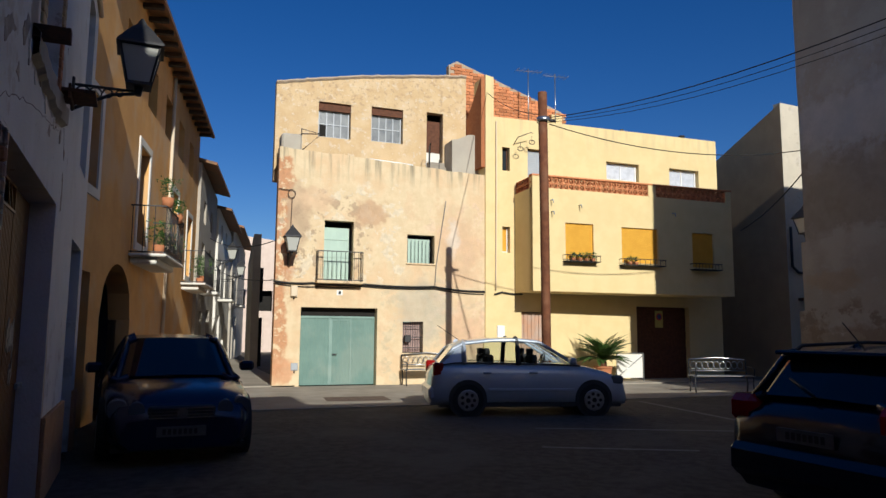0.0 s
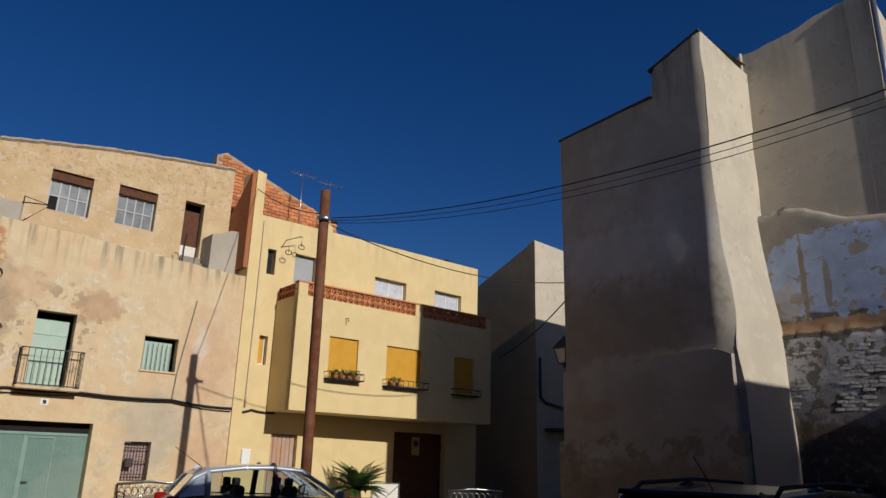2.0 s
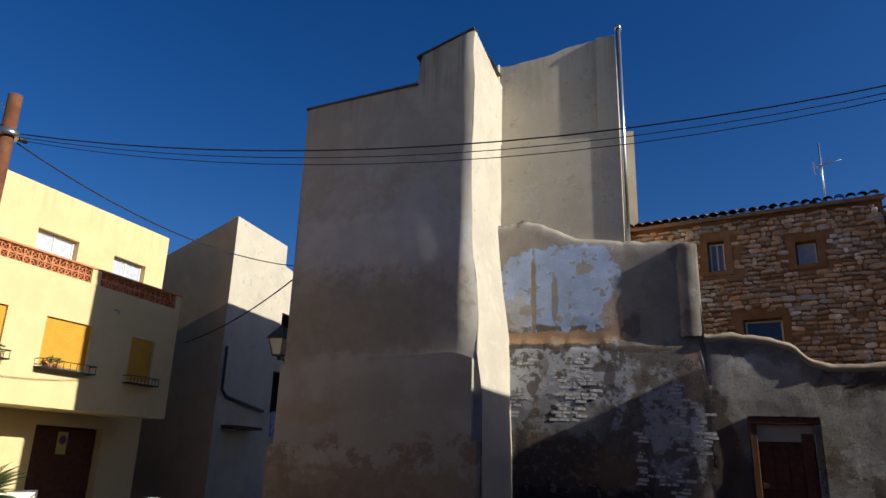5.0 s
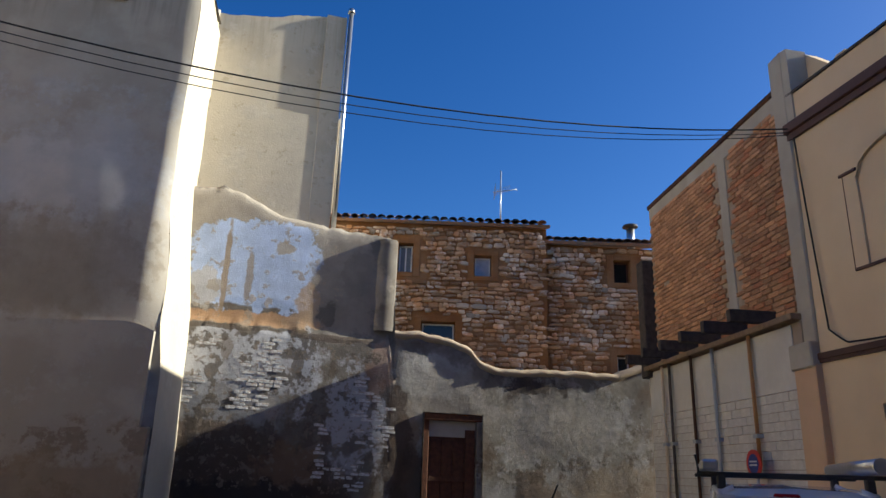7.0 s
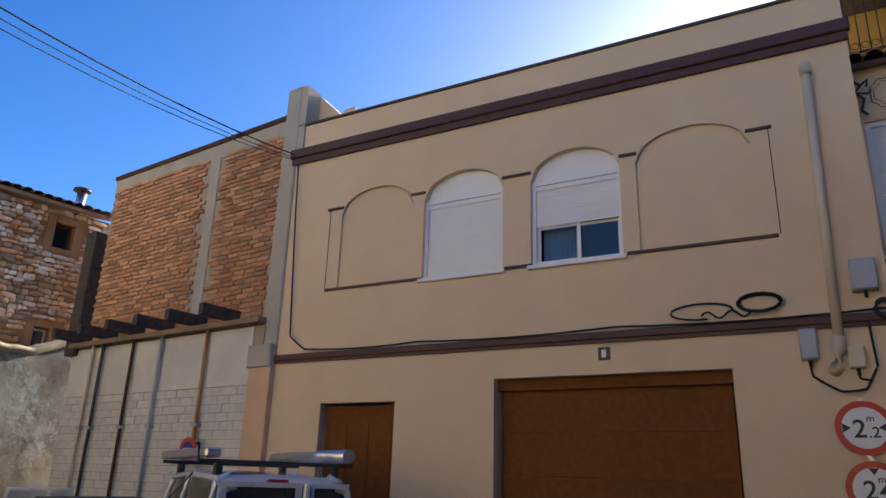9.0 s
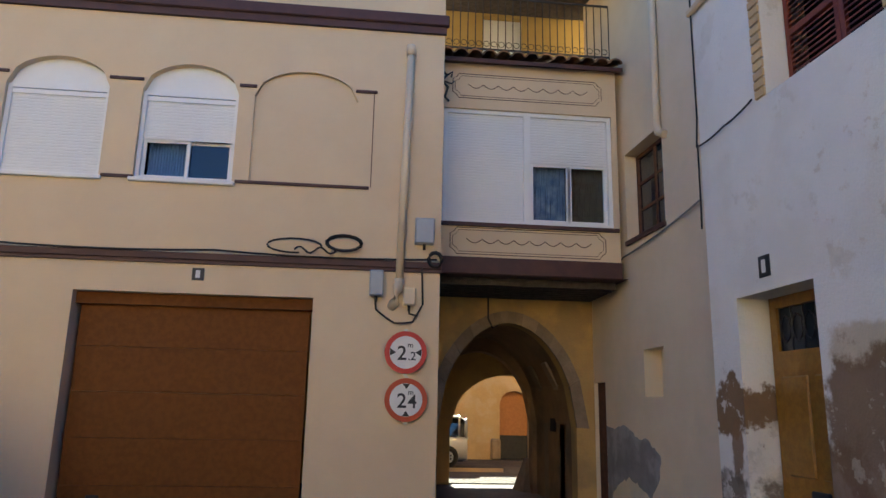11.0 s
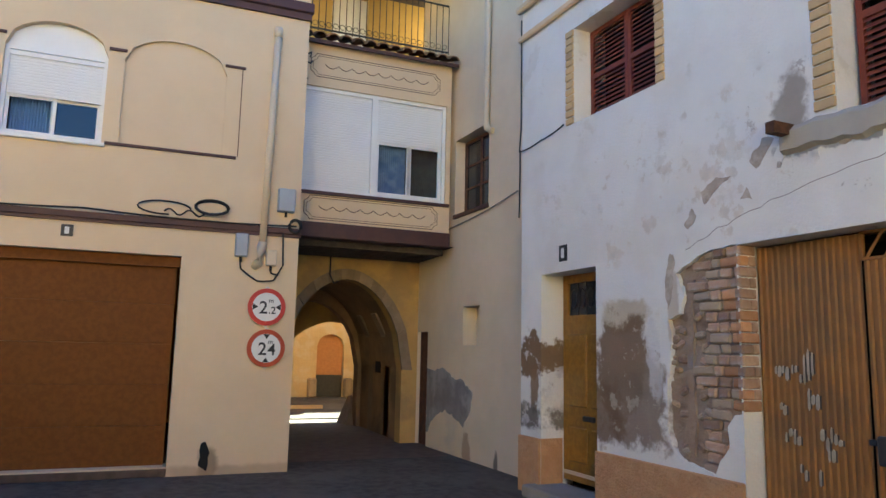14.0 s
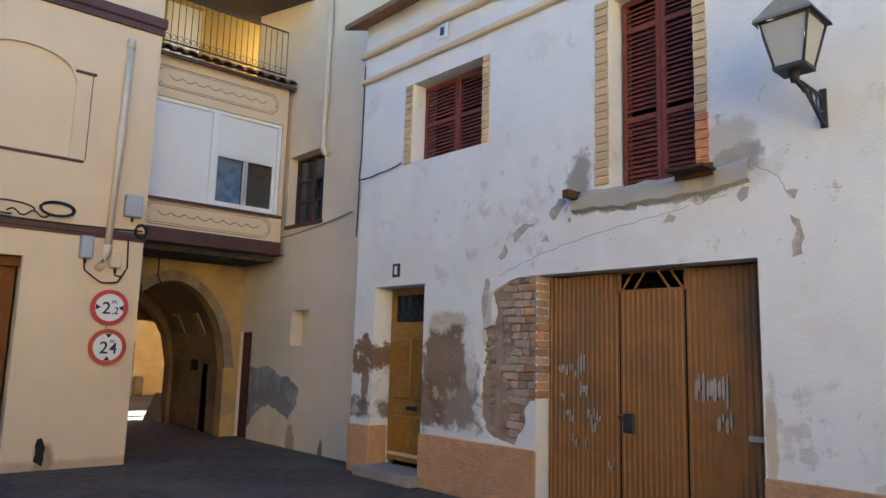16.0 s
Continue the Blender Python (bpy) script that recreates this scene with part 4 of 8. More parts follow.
for u in (0.0, 7.2):
    quad(bm, (u, 0.0, 2.73), (u, 1.25, 2.73), (u, 1.25, 5.8), (u, 0.0, 5.8))
quad(bm, (0, 0.2, 5.6), (7.2, 0.2, 5.6), (7.2, 1.25, 5.6), (0, 1.25, 5.6))
part("overhang_sides", bm, M_B, BX)
for a, b, c, d in ((1.08, 2.03, 3.71, 4.8), (3.02, 4.33, 3.67, 4.77), (5.62, 6.45, 3.62, 4.73)):
    part("roller_blind", slats(B(), a, b, c, d, 0.05, 0.07), M_AMBER, BX, "amber slatted roller blind, lowered")
    part("back", back_room(B(), a, b, c, d, 0.1, 0.2), M_DARK, BX)
for p0, p1 in ((0.0, 0.28), (4.02, 4.3), (6.98, 7.2)):
    part("parapet_post", box(B(), p0, p1, -0.01, 0.2, 5.78, 6.2), M_B, BX)
part("parapet_cap", box(B(), -0.03, 7.22, -0.03, 0.2, 6.16, 6.21, 0.008), M_BRICK, BX)
# pierced clay lattice blocks of the parapet
lat = B()
for j in range(2):
    for (x0, x1) in ((0.28, 4.02), (4.3, 6.98)):
        k = round((x1 - x0) / 0.187)
        w = (x1 - x0) / k
        for i in range(k):
            u, z = x0 + i * w, 5.8 + j * 0.18
            ring_frame(lat, u, u + w, z, z + 0.18, 0.022, 0.02, 0.12)
            for s in (1, -1):
                c, zc = u + w / 2, z + 0.09
                prism(lat, [(c - 0.07, zc - s * 0.07 - 0.012), (c - 0.07, zc - s * 0.07 + 0.012), (c + 0.07, zc + s * 0.07 + 0.012), (c + 0.07, zc + s * 0.07 - 0.012)], 0.03, 0.11)
part("lattice", lat, M_BRICK, BX, "pierced red clay lattice blocks")
lat = B()
for j in range(2):
    for i in range(6):
        ring_frame(lat, 0.05 + i * 0.187, 0.05 + (i + 1) * 0.187, 5.8 + j * 0.18, 5.98 + j * 0.18, 0.022, 0.0, 0.1)
lt = part("side_lattice", lat, M_BRICK, BX)
lt.matrix_basis = pose(0.1, 0, 0, 0, 0, 90)

# ---- F: tall house beyond the cream one ----
HF = thing("house", pose(-12.2, 17.8, 0, 0, 0, 90), "tall old house, bare tan side, whitewashed sunlit front", "house")
bm = B()
quad(bm, (-0.01, 0.0, 0), (-0.01, 9, 0), (-0.01, 9, 6.0), (-0.01, 0, 9.8))
part("side_wall", bm, M_F, HF, "bare tan render")
bm = B()
facade(bm, [(0.0, 9.82), (3.2, 9.7), (3.22, 8.9), (7.0, 8.4)], [(3.3, 4.1, 6.55, 7.1), (3.1, 4.6, 3.4, 4.9)], 0.3)
part("wall", bm, M_TIN, HF, "cream-washed front")
part("recess", back_room(B(), 3.1, 4.6, 3.4, 4.9, 0.2, 0.6), M_DARK, HF)
part("recess", back_room(B(), 3.3, 4.1, 6.55, 7.1, 0.2, 0.6), M_DARK, HF)
part("window_sill", box(B(), 3.25, 4.15, -0.06, 0.2, 6.48, 6.55), M_OLDWOOD, HF)
part("downpipe", tube(B(), [(0.15, -0.06, 5.3), (0.15, -0.06, 3.9), (0.4, -0.06, 3.7), (2.6, -0.06, 3.4)], 0.05), M_IRON, HF)
part("canopy", box(B(), 0.4, 2.0, -0.5, 0.0, 2.7, 2.8), M_OLDWOOD, HF)
bm = B()
quad(bm, (7.0, 0, 0), (7.0, 9, 0), (7.0, 9, 8), (7.0, 0, 8))
part("back_wall", bm, M_F, HF)

# ---- T: tall rendered tower house ----
HT = thing("house", FT, "tall blank house wall in grey cement render", "house")
prof = [(0.0, 9.76), (2.85, 9.91), (2.87, 10.63), (4.17, 11.07)]


def flare(z):
    """How far the battered corner of the tower leans out at a height."""
    return float(np.interp(z, [0, 3.0, 4.2, 5.2, 6.2, 7.2], [0.34, 0.27, 0.17, 0.07, 0.0, 0.0]))


def corner_round(z):
    return float(np.interp(z, [0, 3.8, 4.6, 6.0, 8.0], [-0.06, -0.04, 0.14, 0.10, -0.04]))


bm = B()
nx, nz = 34, 60
grid = {}
for i in range(nx + 1):
    for j in range(nz + 1):
        u = 4.17 * i / nx
        z = lerp_top(prof, u) * j / nz
        bulge = 0.05 * noise.noise((u * 0.8, 0, z * 0.7))
        edge = max(0.0, (u - 4.0) / 0.17)
        lean = flare(z) * edge
        grid[i, j] = bm.verts.new((u + lean + (-0.06 if z < 3 and i == 0 else 0) + 0.05 * edge * noise.noise((3.1, 0, z * 0.9)), bulge + (0.1 + corner_round(z)) * edge ** 3, z))
for i in range(nx):
    for j in range(nz):
        f = bm.faces.new((grid[i, j], grid[i + 1, j], grid[i + 1, j + 1], grid[i, j + 1]))
        f.smooth = True
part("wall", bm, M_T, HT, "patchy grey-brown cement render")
part("render_coat", facade(B(), [(-0.03, 3.66), (2.0, 3.76), (3.9, 3.84), (4.3, 3.7)], [], 0.12, y0=-0.09, step=0.1, rag=0.02), M_T, HT)
part("render_coat", facade(B(), [(-0.1, 2.05), (2.0, 2.1), (4.45, 2.18)], [], 0.2, y0=-0.17, step=0.1, rag=0.02), M_T, HT)
bm = B()
ks = 40
last = None
for j in range(ks + 1):
    z = 11.07 * j / ks
    row = []
    for i in range(9):
        v = 2.15 * i / 8
        back = float(np.interp(z, [0, 4.2, 7.1], [0.42, 0.36, 0.0])) * (i / 8)
        x = 4.17 + flare(z) * (1 - i / 8) + back + 0.03 * noise.noise((z, v, 0.4)) + (0.0 if i else 0.05 * noise.noise((3.1, 0, z * 0.9)))
        y0 = 0.1 + corner_round(z)
        row.append(bm.verts.new((x, y0 + v * (2.42 - y0) / 2.15, z - 0.2 * v * (z / 11.2) ** 6)))
    if last:
        for i in range(8):
            f = bm.faces.new((last[i], last[i + 1], row[i + 1], row[i]))
            f.smooth = True
    last = row
# Return wall takes a paler material than the tower's front.
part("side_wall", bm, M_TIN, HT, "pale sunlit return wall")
# Tower carried 14 m back, out of view, to shade the house beyond.
bm = B()
quad(bm, (0, 0, 0), (0, 14, 0), (0, 14, 9.8), (0, 0, 9.8))
quad(bm, (0, 0.0, 9.7), (2.86, 0.0, 9.85), (2.86, 14, 9.85), (0, 14, 9.7))
quad(bm, (2.86, 0.05, 9.85), (2.86, 14, 9.85), (2.86, 14, 10.58), (2.86, 0.05, 10.58))
quad(bm, (2.86, 0.05, 10.58), (4.17, 0.25, 11.0), (4.17, 14, 11.0), (2.86, 14, 10.58))
quad(bm, (0, 14, 0), (7.5, 14, 0), (7.5, 14, 11), (0, 14, 11))
part("back_wall", bm, M_T, HT)
bm = B()
prism(bm, [(-0.03, 9.74), (2.88, 9.89), (2.88, 9.93), (-0.03, 9.79)], -0.05, 0.2)
prism(bm, [(2.8, 10.58), (4.18, 11.05), (4.18, 11.085), (2.8, 10.63)], -0.03, 0.2)
part("coping", bm, M_TIMBER, HT)
# upper wall behind the ruin
HT2 = thing("house", FR @ pose(0, 0.3, 0, 0, 0, 1.2), "upper part of the tall house behind the ruin, pale cream", "house")
bm = B()
facade(bm, [(-0.05, 11.25), (0.4, 11.3), (1.07, 11.4), (1.9, 11.6), (2.5, 11.72), (2.96, 11.82)], [], 0.3, step=0.1, rag=0.04)
part("wall", bm, M_TIN, HT2, "pale cream render, weather-stained")
part("pilaster", box(B(), 2.5, 2.96, -0.085, 0.0, 6.2, 11.74, 0.01), M_TIN, HT2)
part("lower_coat", facade(B(), [(0.05, 9.1), (1.2, 9.12), (2.5, 9.08)], [], 0.08, z0=6.0, y0=-0.075, step=0.1, rag=0.015), M_TIN, HT2)
bm = B()
quad(bm, (2.96, 0, 0), (2.96, 5, 0), (2.96, 5, 11.8), (2.96, 0, 11.8))
part("return_wall", bm, M_TIN, HT2)
part("rear_block", box(B(), 2.97, 3.3, 2.0, 5.0, 3.0, 10.2), M_TIN, HT2)
fl = part("flue_pipe", cyl(B(), (3.04, -0.1, 6.5), (3.04, -0.1, 11.9), 0.055, seg=12), M_STEEL, HT2, "shiny galvanised flue pipe")
part("flue_cap", cyl(B(), (3.04, -0.1, 11.88), (3.04, -0.1, 11.98), 0.085, 0.07, seg=12), M_STEEL, fl)
part("corner_pipe", cyl(B(), (0.12, -0.05, 9.3), (0.12, -0.05, 11.3), 0.04, seg=8), M_TIN, HT2)

# ---- R: ruined wall ----
HR = thing("ruined_wall", FR, "ruined house wall with traces of blue and white paint", "ruin")
topR = [(-0.1, 7.1), (0.35, 6.98), (0.75, 7.1), (1.35, 6.9), (1.9, 6.6), (3.1, 6.45), (4.28, 6.38), (4.36, 6.2), (4.4, 4.35), (4.97, 4.38), (5.45, 4.3), (6.0, 4.15), (6.3, 3.82), (6.66, 3.74), (7.3, 3.76), (8.3, 3.8), (9.4, 3.8), (10.0, 4.05), (10.55, 4.2)]
bm = B()
nu, nzr = 150, 60
rows = {}
for i in range(nu + 1):
    u = -0.1 + 10.65 * i / nu
    top = lerp_top(topR, u) + 0.05 * noise.noise((u * 4, 2, 0)) + 0.03 * noise.noise((u * 13, 5, 0))
    for j in range(nzr + 1):
        z = top * j / nzr
        y = 0.02 * noise.noise((u * 1.2, 7, z * 1.2)) + 0.006 * noise.noise((u * 7, 3, z * 7))
        if z < 4.25:
            y -= 0.07
        if z > top - 0.15:
            y += 0.05 * (1 - (top - z) / 0.15)
        rows[i, j] = bm.verts.new((u, y, z))
hole = (5.1, 6.32, 0.0, 2.8)
for i in range(nu):
    um = -0.1 + 10.65 * (i + 0.5) / nu
    for j in range(nzr):
        zm = (rows[i, j].co.z + rows[i, j + 1].co.z) / 2
        if hole[0] < um < hole[1] and zm < hole[3]:
            continue
        f = bm.faces.new((rows[i, j], rows[i + 1, j], rows[i + 1, j + 1], rows[i, j + 1]))
        f.smooth = True
    a, b = rows[i, nzr].co, rows[i + 1, nzr].co
    quad(bm, a, b, (b.x, 0.45, b.z - 0.02), (a.x, 0.45, a.z - 0.02))
quad(bm, (4.38, 0, 4.3), (4.38, 0.45, 4.3), (4.38, 0.45, 6.3), (4.38, 0, 6.3))
quad(bm, (-0.1, 0.45, 0), (10.5, 0.45, 0), (10.5, 0.45, 3.7), (-0.1, 0.45, 3.7))
for u in hole[:2]:
    quad(bm, (u, -0.12, 0), (u, 0.45, 0), (u, 0.45, 2.8), (u, -0.12, 2.8))
quad(bm, (5.1, -0.12, 2.8), (6.32, -0.12, 2.8), (6.32, 0.45, 2.8), (5.1, 0.45, 2.8))
bmesh.ops.remove_doubles(bm, verts=bm.verts, dist=0.0005)
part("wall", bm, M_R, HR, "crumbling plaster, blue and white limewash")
od = part("door", box(B(), 5.15, 6.3, 0.03, 0.08, 0.0, 2.35), M_OLDWOOD, HR, "broken dark wooden door")
part("lintel", box(B(), 5.1, 6.32, -0.1, 0.1, 2.66, 2.8, 0.02), M_OLDWOOD, od)
part("post", box(B(), 5.1, 5.22, -0.06, 0.08, 0, 2.66, 0.01), M_OLDWOOD, od)
part("post", box(B(), 6.2, 6.32, -0.085, 0.08, 0, 2.66, 0.01), M_R, od, "plastered jamb")
for x in (5.25, 5.49, 5.73):
    part("plank", box(B(), x, x + 0.225, -0.01, 0.03, 0.0, 2.3 - 0.2 * (x > 5.6), 0.006), M_OLDWOOD, od)
part("plank", box(B(), 5.98, 6.18, -0.04, 0.03, 0.0, 2.5, 0.008), M_OLDWOOD, od)
part("crosspiece", box(B(), 5.24, 5.98, -0.035, -0.01, 1.5, 1.6, 0.006), M_OLDWOOD, od)
part("panel", box(B(), 5.22, 6.2, 0.0, 0.06, 2.35, 2.66), M_GREYH, od, "boarded transom")
# thick plaster edge, added to throw the upper panel's shadow, and rough coping
bm = B()
prev = None
for i in range(17):
    z = 4.36 + 1.95 * i / 16
    a, d = 3.98 + 0.06 * noise.noise((z * 3, 1, 0)), -0.11 - 0.02 * noise.noise((z * 4, 7, 0))
    cur = [bm.verts.new(p) for p in ((a, 0.02, z), (a + 0.1, d, z), (4.36 + 0.03 * noise.noise((z * 5, 3, 0)), d + 0.01, z), (4.42, 0.05, z))]
    if prev:
        for k in range(3):
            f = bm.faces.new((prev[k], prev[k + 1], cur[k + 1], cur[k]))
            f.smooth = True
    prev = cur
bm.faces.new(prev)
part("plaster_edge", bm, M_R, HR)
bm = B()
prev = None
for i in range(61):
    u = 4.42 + 6.08 * i / 60
    z = lerp_top(topR, u) + 0.04 * noise.noise((u * 4, 2, 0))
    d = -0.13 - 0.03 * noise.noise((u * 5, 4, 1))
    h = 0.06 + 0.03 * noise.noise((u * 3, 9, 1))
    cur = [bm.verts.new(p) for p in ((u, -0.03, z - 0.14), (u, d, z - 0.04 - h * 0.4), (u, d + 0.04, z + h * 0.5), (u, 0.2, z + h), (u, 0.48, z + 0.01))]
    if prev:
        for k in range(4):
            f = bm.faces.new((prev[k], prev[k + 1], cur[k + 1], cur[k]))
            f.smooth = True
    prev = cur
part("coping", bm, M_MORTAR, HR, "crumbling pale mortar coping")

# ---- S: rubble-stone house behind the ruin ----
HS = thing("house", FS, "rubble-stone house with a clay tile roof behind the ruin", "house")
holesS = [(1.69, 2.05, 6.19, 6.9), (3.52, 3.93, 6.15, 6.66), (6.88, 7.29, 6.14, 6.7), (2.31, 3.1, 4.1, 5.01), (6.88, 7.2, 3.7, 4.4)]
bm = B()
facade(bm, [(-0.2, 7.42), (5.25, 7.38)], holesS[:2] + holesS[3:4], 0.4)
facade(bm, [(5.25, 7.05), (8.0, 7.0)], [holesS[2], holesS[4]], 0.4, y0=0.12)
part("wall", bm, M_STONEM, HS, "red-brown earth mortar and limestone rubble")
shell(bm := B(), -0.2, 8.0, 0.4, 7.0, 7.0)
part("back_wall", bm, M_STONEM, HS)
roof_slab(bm := B(), -0.3, 5.32, -0.15, 5.0, 7.45, 9.0, 0.08)
roof_slab(bm, 5.2, 8.1, -0.05, 5.0, 7.1, 8.6, 0.08)
RS = part("roof", bm, M_TILE, HS)
for (a, b, c, d), g in zip(holesS, (M_OLDGLASS, M_CURTAIN, M_DARK, M_GLASS, M_GLASS)):
    y = 0.12 if a > 5 else 0.0
    casement(HS, a + 0.02, b - 0.02, c, d - 0.02, y + 0.15, 1 if g is not M_OLDGLASS else 2, 1, M_WHITE if g is not M_DARK else M_OLDWOOD, g, 0.035)
    bm = B()
    for (p, q, r, s) in ((a - 0.17, a, c - 0.12, d + 0.12), (b, b + 0.17, c - 0.12, d + 0.12), (a, b, d, d + 0.14), (a, b, c - 0.12, c)):
        box(bm, p, q, y - 0.02, y + 0.03, r, s, 0.01)
    part("window_surround", bm, M_STONEM, HS)

# ---- N: brick flank wall ----
HN = thing("house", FN, "flank of the peach house: bare brick over white block wall", "house")
bm = B()
facade(bm, [(0.0, 7.45), (5.46, 7.45)], [], 0.3, z0=3.9)
part("wall", bm, M_MORTAR, HN, "mortar bed of the brick flank")
part("coping", box(B(), -0.05, 5.5, -0.05, 0.3, 7.42, 7.52, 0.015), M_RUST, HN)
part("lower_wall", facade(B(), [(-0.2, 3.82), (5.2, 3.82)], [], 0.3, y0=-0.12), M_MORTAR, HN)
part("upper_band", box(B(), -0.2, 4.98, -0.139, -0.122, 2.91, 3.8, 0.004), M_BLOCK, HN, "smooth whitewashed band")
part("ledge", box(B(), -0.2, 5.2, -0.26, 0.0, 3.84, 3.93, 0.01), surf("tan_board", (0.30, 0.21, 0.14), (0.24, 0.17, 0.11), 8, 0.9, 0.3, 40), HN)
part("pier", box(B(), 3.13, 3.4, -0.02, 0.1, 3.93, 7.2, 0.01), M_GREYH, HN)
part("pier", box(B(), 5.12, 5.46, -0.1, 0.2, 3.2, 7.95, 0.02), M_GREYH, HN)
part("band", box(B(), 0.0, 5.1, -0.018, 0.02, 7.12, 7.45), M_GREYH, HN)
part("post", box(B(), -0.35, -0.02, -0.25, 0.2, 3.7, 6.25, 0.02), M_TIMBER, HN)
part("pier", box(B(), 4.98, 5.46, -0.16, 0.1, 0, 3.2, 0.01), M_DLOW, HN)
part("pier_cap", box(B(), 4.95, 5.46, -0.2, 0.1, 3.15, 3.5, 0.02), M_GREYH, HN)
for i in range(6):
    u = 0.12 + i * 0.86
    b_ = B()
    box(b_, u - 0.06, u + 0.06, -0.75, 0.05, 3.93, 4.12, 0.01)
    part("joist", b_, M_TIMBER, HN)
# ---- D: peach house with number plate and garage ----
HD = thing("house", FD, "two-storey peach-painted house with maroon trim and a brown garage door", "house")
arches = ((1.05, 2.32, 0), (2.5, 3.73, 1), (4.13, 5.32, 1), (5.52, 6.83, 0))
holesD = [(a, b, 4.25, 5.8) for a, b, _ in arches] + [(0.93, 2.17, 0.0, 2.6), (3.62, 6.41, 0.12, 2.84)]
bm = B()
facade(bm, [(0.0, 7.18), (7.95, 7.16)], holesD, 0.35)
ap = {}
for a, b, w in arches:
    ap[a] = arch_spandrel(bm, a, b, 5.42, 5.8, 0.0, 0.2)
part("wall", bm, M_D, HD, "smooth peach paint")
shell(bm := B(), 0.0, 7.95, 0.35, 9.0, 7.0)
part("back_wall", bm, M_D, HD)
part("cornice", box(box(B(), -0.06, 8.0, -0.09, 0.0, 6.56, 6.72, 0.015), -0.03, 7.97, -0.05, 0.0, 6.46, 6.56), M_MAROON, HD)
part("string_course", box(box(B(), -0.03, 7.97, -0.05, 0.0, 3.24, 3.33, 0.01), -0.03, 7.97, -0.03, 0.0, 3.2, 3.24), M_MAROON, HD)
part("coping", box(B(), -0.04, 7.99, -0.03, 0.36, 7.16, 7.2), M_TIMBER, HD)
bm = B()
prism(bm, [(-0.05, 6.7), (0.15, 6.7), (0.15, 7.92), (-0.05, 7.95)], -0.03, 0.3)
part("fin", bm, M_GREYH, HD, "cement corner fin")
bm = B()
prism(bm, [(0.15, 7.18), (0.9, 7.18), (0.9, 7.5), (0.72, 7.5), (0.62, 7.42), (0.15, 7.88)], 0.3, 0.5)
part("roof_upstand", bm, M_D, HD)
for a, b, w in arches:
    pts = ap[a]
    if not w:
        part("blind_arch", box(B(), a, b, 0.035, 0.06, 4.25, 5.8), M_D, HD)
        part("arch_line", tube(B(), [(p, -0.004, q) for p, q in pts], 0.012, 5), M_D, HD)
    else:
        top = [(a, 0.12, 5.42)] + [(p, 0.12, q) for p, q in pts] + [(b, 0.12, 5.42)]
        bm = B()
        for (p, q), (r, s) in zip(pts, pts[1:]):
            quad(bm, (p, 0.1, 5.3), (r, 0.1, 5.3), (r, 0.1, s), (p, 0.1, q))
        wd = part("window", bm, M_WHITE, HD, "white window with an arched head panel and roller blind")
        part("frame", ring_frame(B(), a, b, 4.25, 5.42, 0.05, 0.06, 0.12), M_WHITE, wd)
        part("sill", box(B(), a - 0.04, b + 0.04, -0.05, 0.12, 4.2, 4.25, 0.008), M_WHITE, wd)
        lo = 4.29 if a < 3 else 4.79
        part("roller_blind", slats(B(), a + 0.05, b - 0.05, lo, 5.32, 0.042, 0.1), M_BLIND, wd)
        part("blind_box", box(B(), a + 0.03, b - 0.03, 0.07, 0.11, 5.3, 5.36), M_WHITE, wd)
        if a > 3:
            m_ = (a + b) / 2
            part("sash", ring_frame(B(), a + 0.05, m_ + 0.03, 4.29, 4.8, 0.04, 0.12, 0.15), M_WHITE, wd)
            part("sash", ring_frame(B(), m_ - 0.03, b - 0.05, 4.29, 4.8, 0.04, 0.15, 0.18), M_WHITE, wd)
            part("pane", pane(B(), a + 0.09, m_, 4.33, 4.78, 0.135), clear_glass("clear_pane"), wd)
            part("pane", pane(B(), m_ + 0.01, b - 0.09, 4.33, 4.78, 0.165), M_GLASS, wd)
            bm = B()
            for k in range(16):
                x = a + 0.08 + k * 0.035
                quad(bm, (x, 0.26, 4.3), (x + 0.0175, 0.235, 4.3), (x + 0.0175, 0.235, 4.9), (x, 0.26, 4.9))
                quad(bm, (x + 0.0175, 0.235, 4.3), (x + 0.035, 0.26, 4.3), (x + 0.035, 0.26, 4.9), (x + 0.0175, 0.235, 4.9))
            part("curtain", bm, surf("blue_curtain", (0.30, 0.45, 0.68), (0.24, 0.38, 0.60), 6, 0.9, 0.1, 30), wd)
    part("recess", back_room(B(), a, b, 4.25, 5.8, 0.3, 0.9), M_DARK, HD)
for (p, q, z) in ((0.78, 1.08, 5.53), (2.28, 2.52, 5.53), (3.72, 4.14, 5.53), (5.32, 5.54, 5.53), (6.8, 7.08, 5.55), (0.84, 2.5, 4.24), (3.76, 4.14, 4.24), (5.36, 7.02, 4.24)):
    part("trim", box(B(), p, q, -0.025, 0.0, z, z + 0.04, 0.005), M_MAROON, HD)
for x, z0, z1 in ((0.83, 4.28, 5.53), (7.04, 4.28, 5.55)):
    part("painted_line", box(B(), x - 0.006, x + 0.006, -0.004, 0.0, z0, z1), M_STRIPE, HD)
dd = part("door", box(B(), 0.96, 2.14, 0.14, 0.2, 0.0, 2.57), M_DOORB, HD, "varnished brown wooden front door")
for i in range(3):
    for z0, z1 in ((0.25, 1.1), (1.25, 2.35)):
        part("panel", box(B(), 1.06 + i * 0.36, 1.34 + i * 0.36, 0.125, 0.15, z0, z1, 0.012), M_DOORB, dd)
gd = part("garage_door", box(B(), 3.66, 6.37, 0.2, 0.26, 0.1, 0.624, 0.002), M_DOORB, HD, "brown sectional garage door with wood grain")
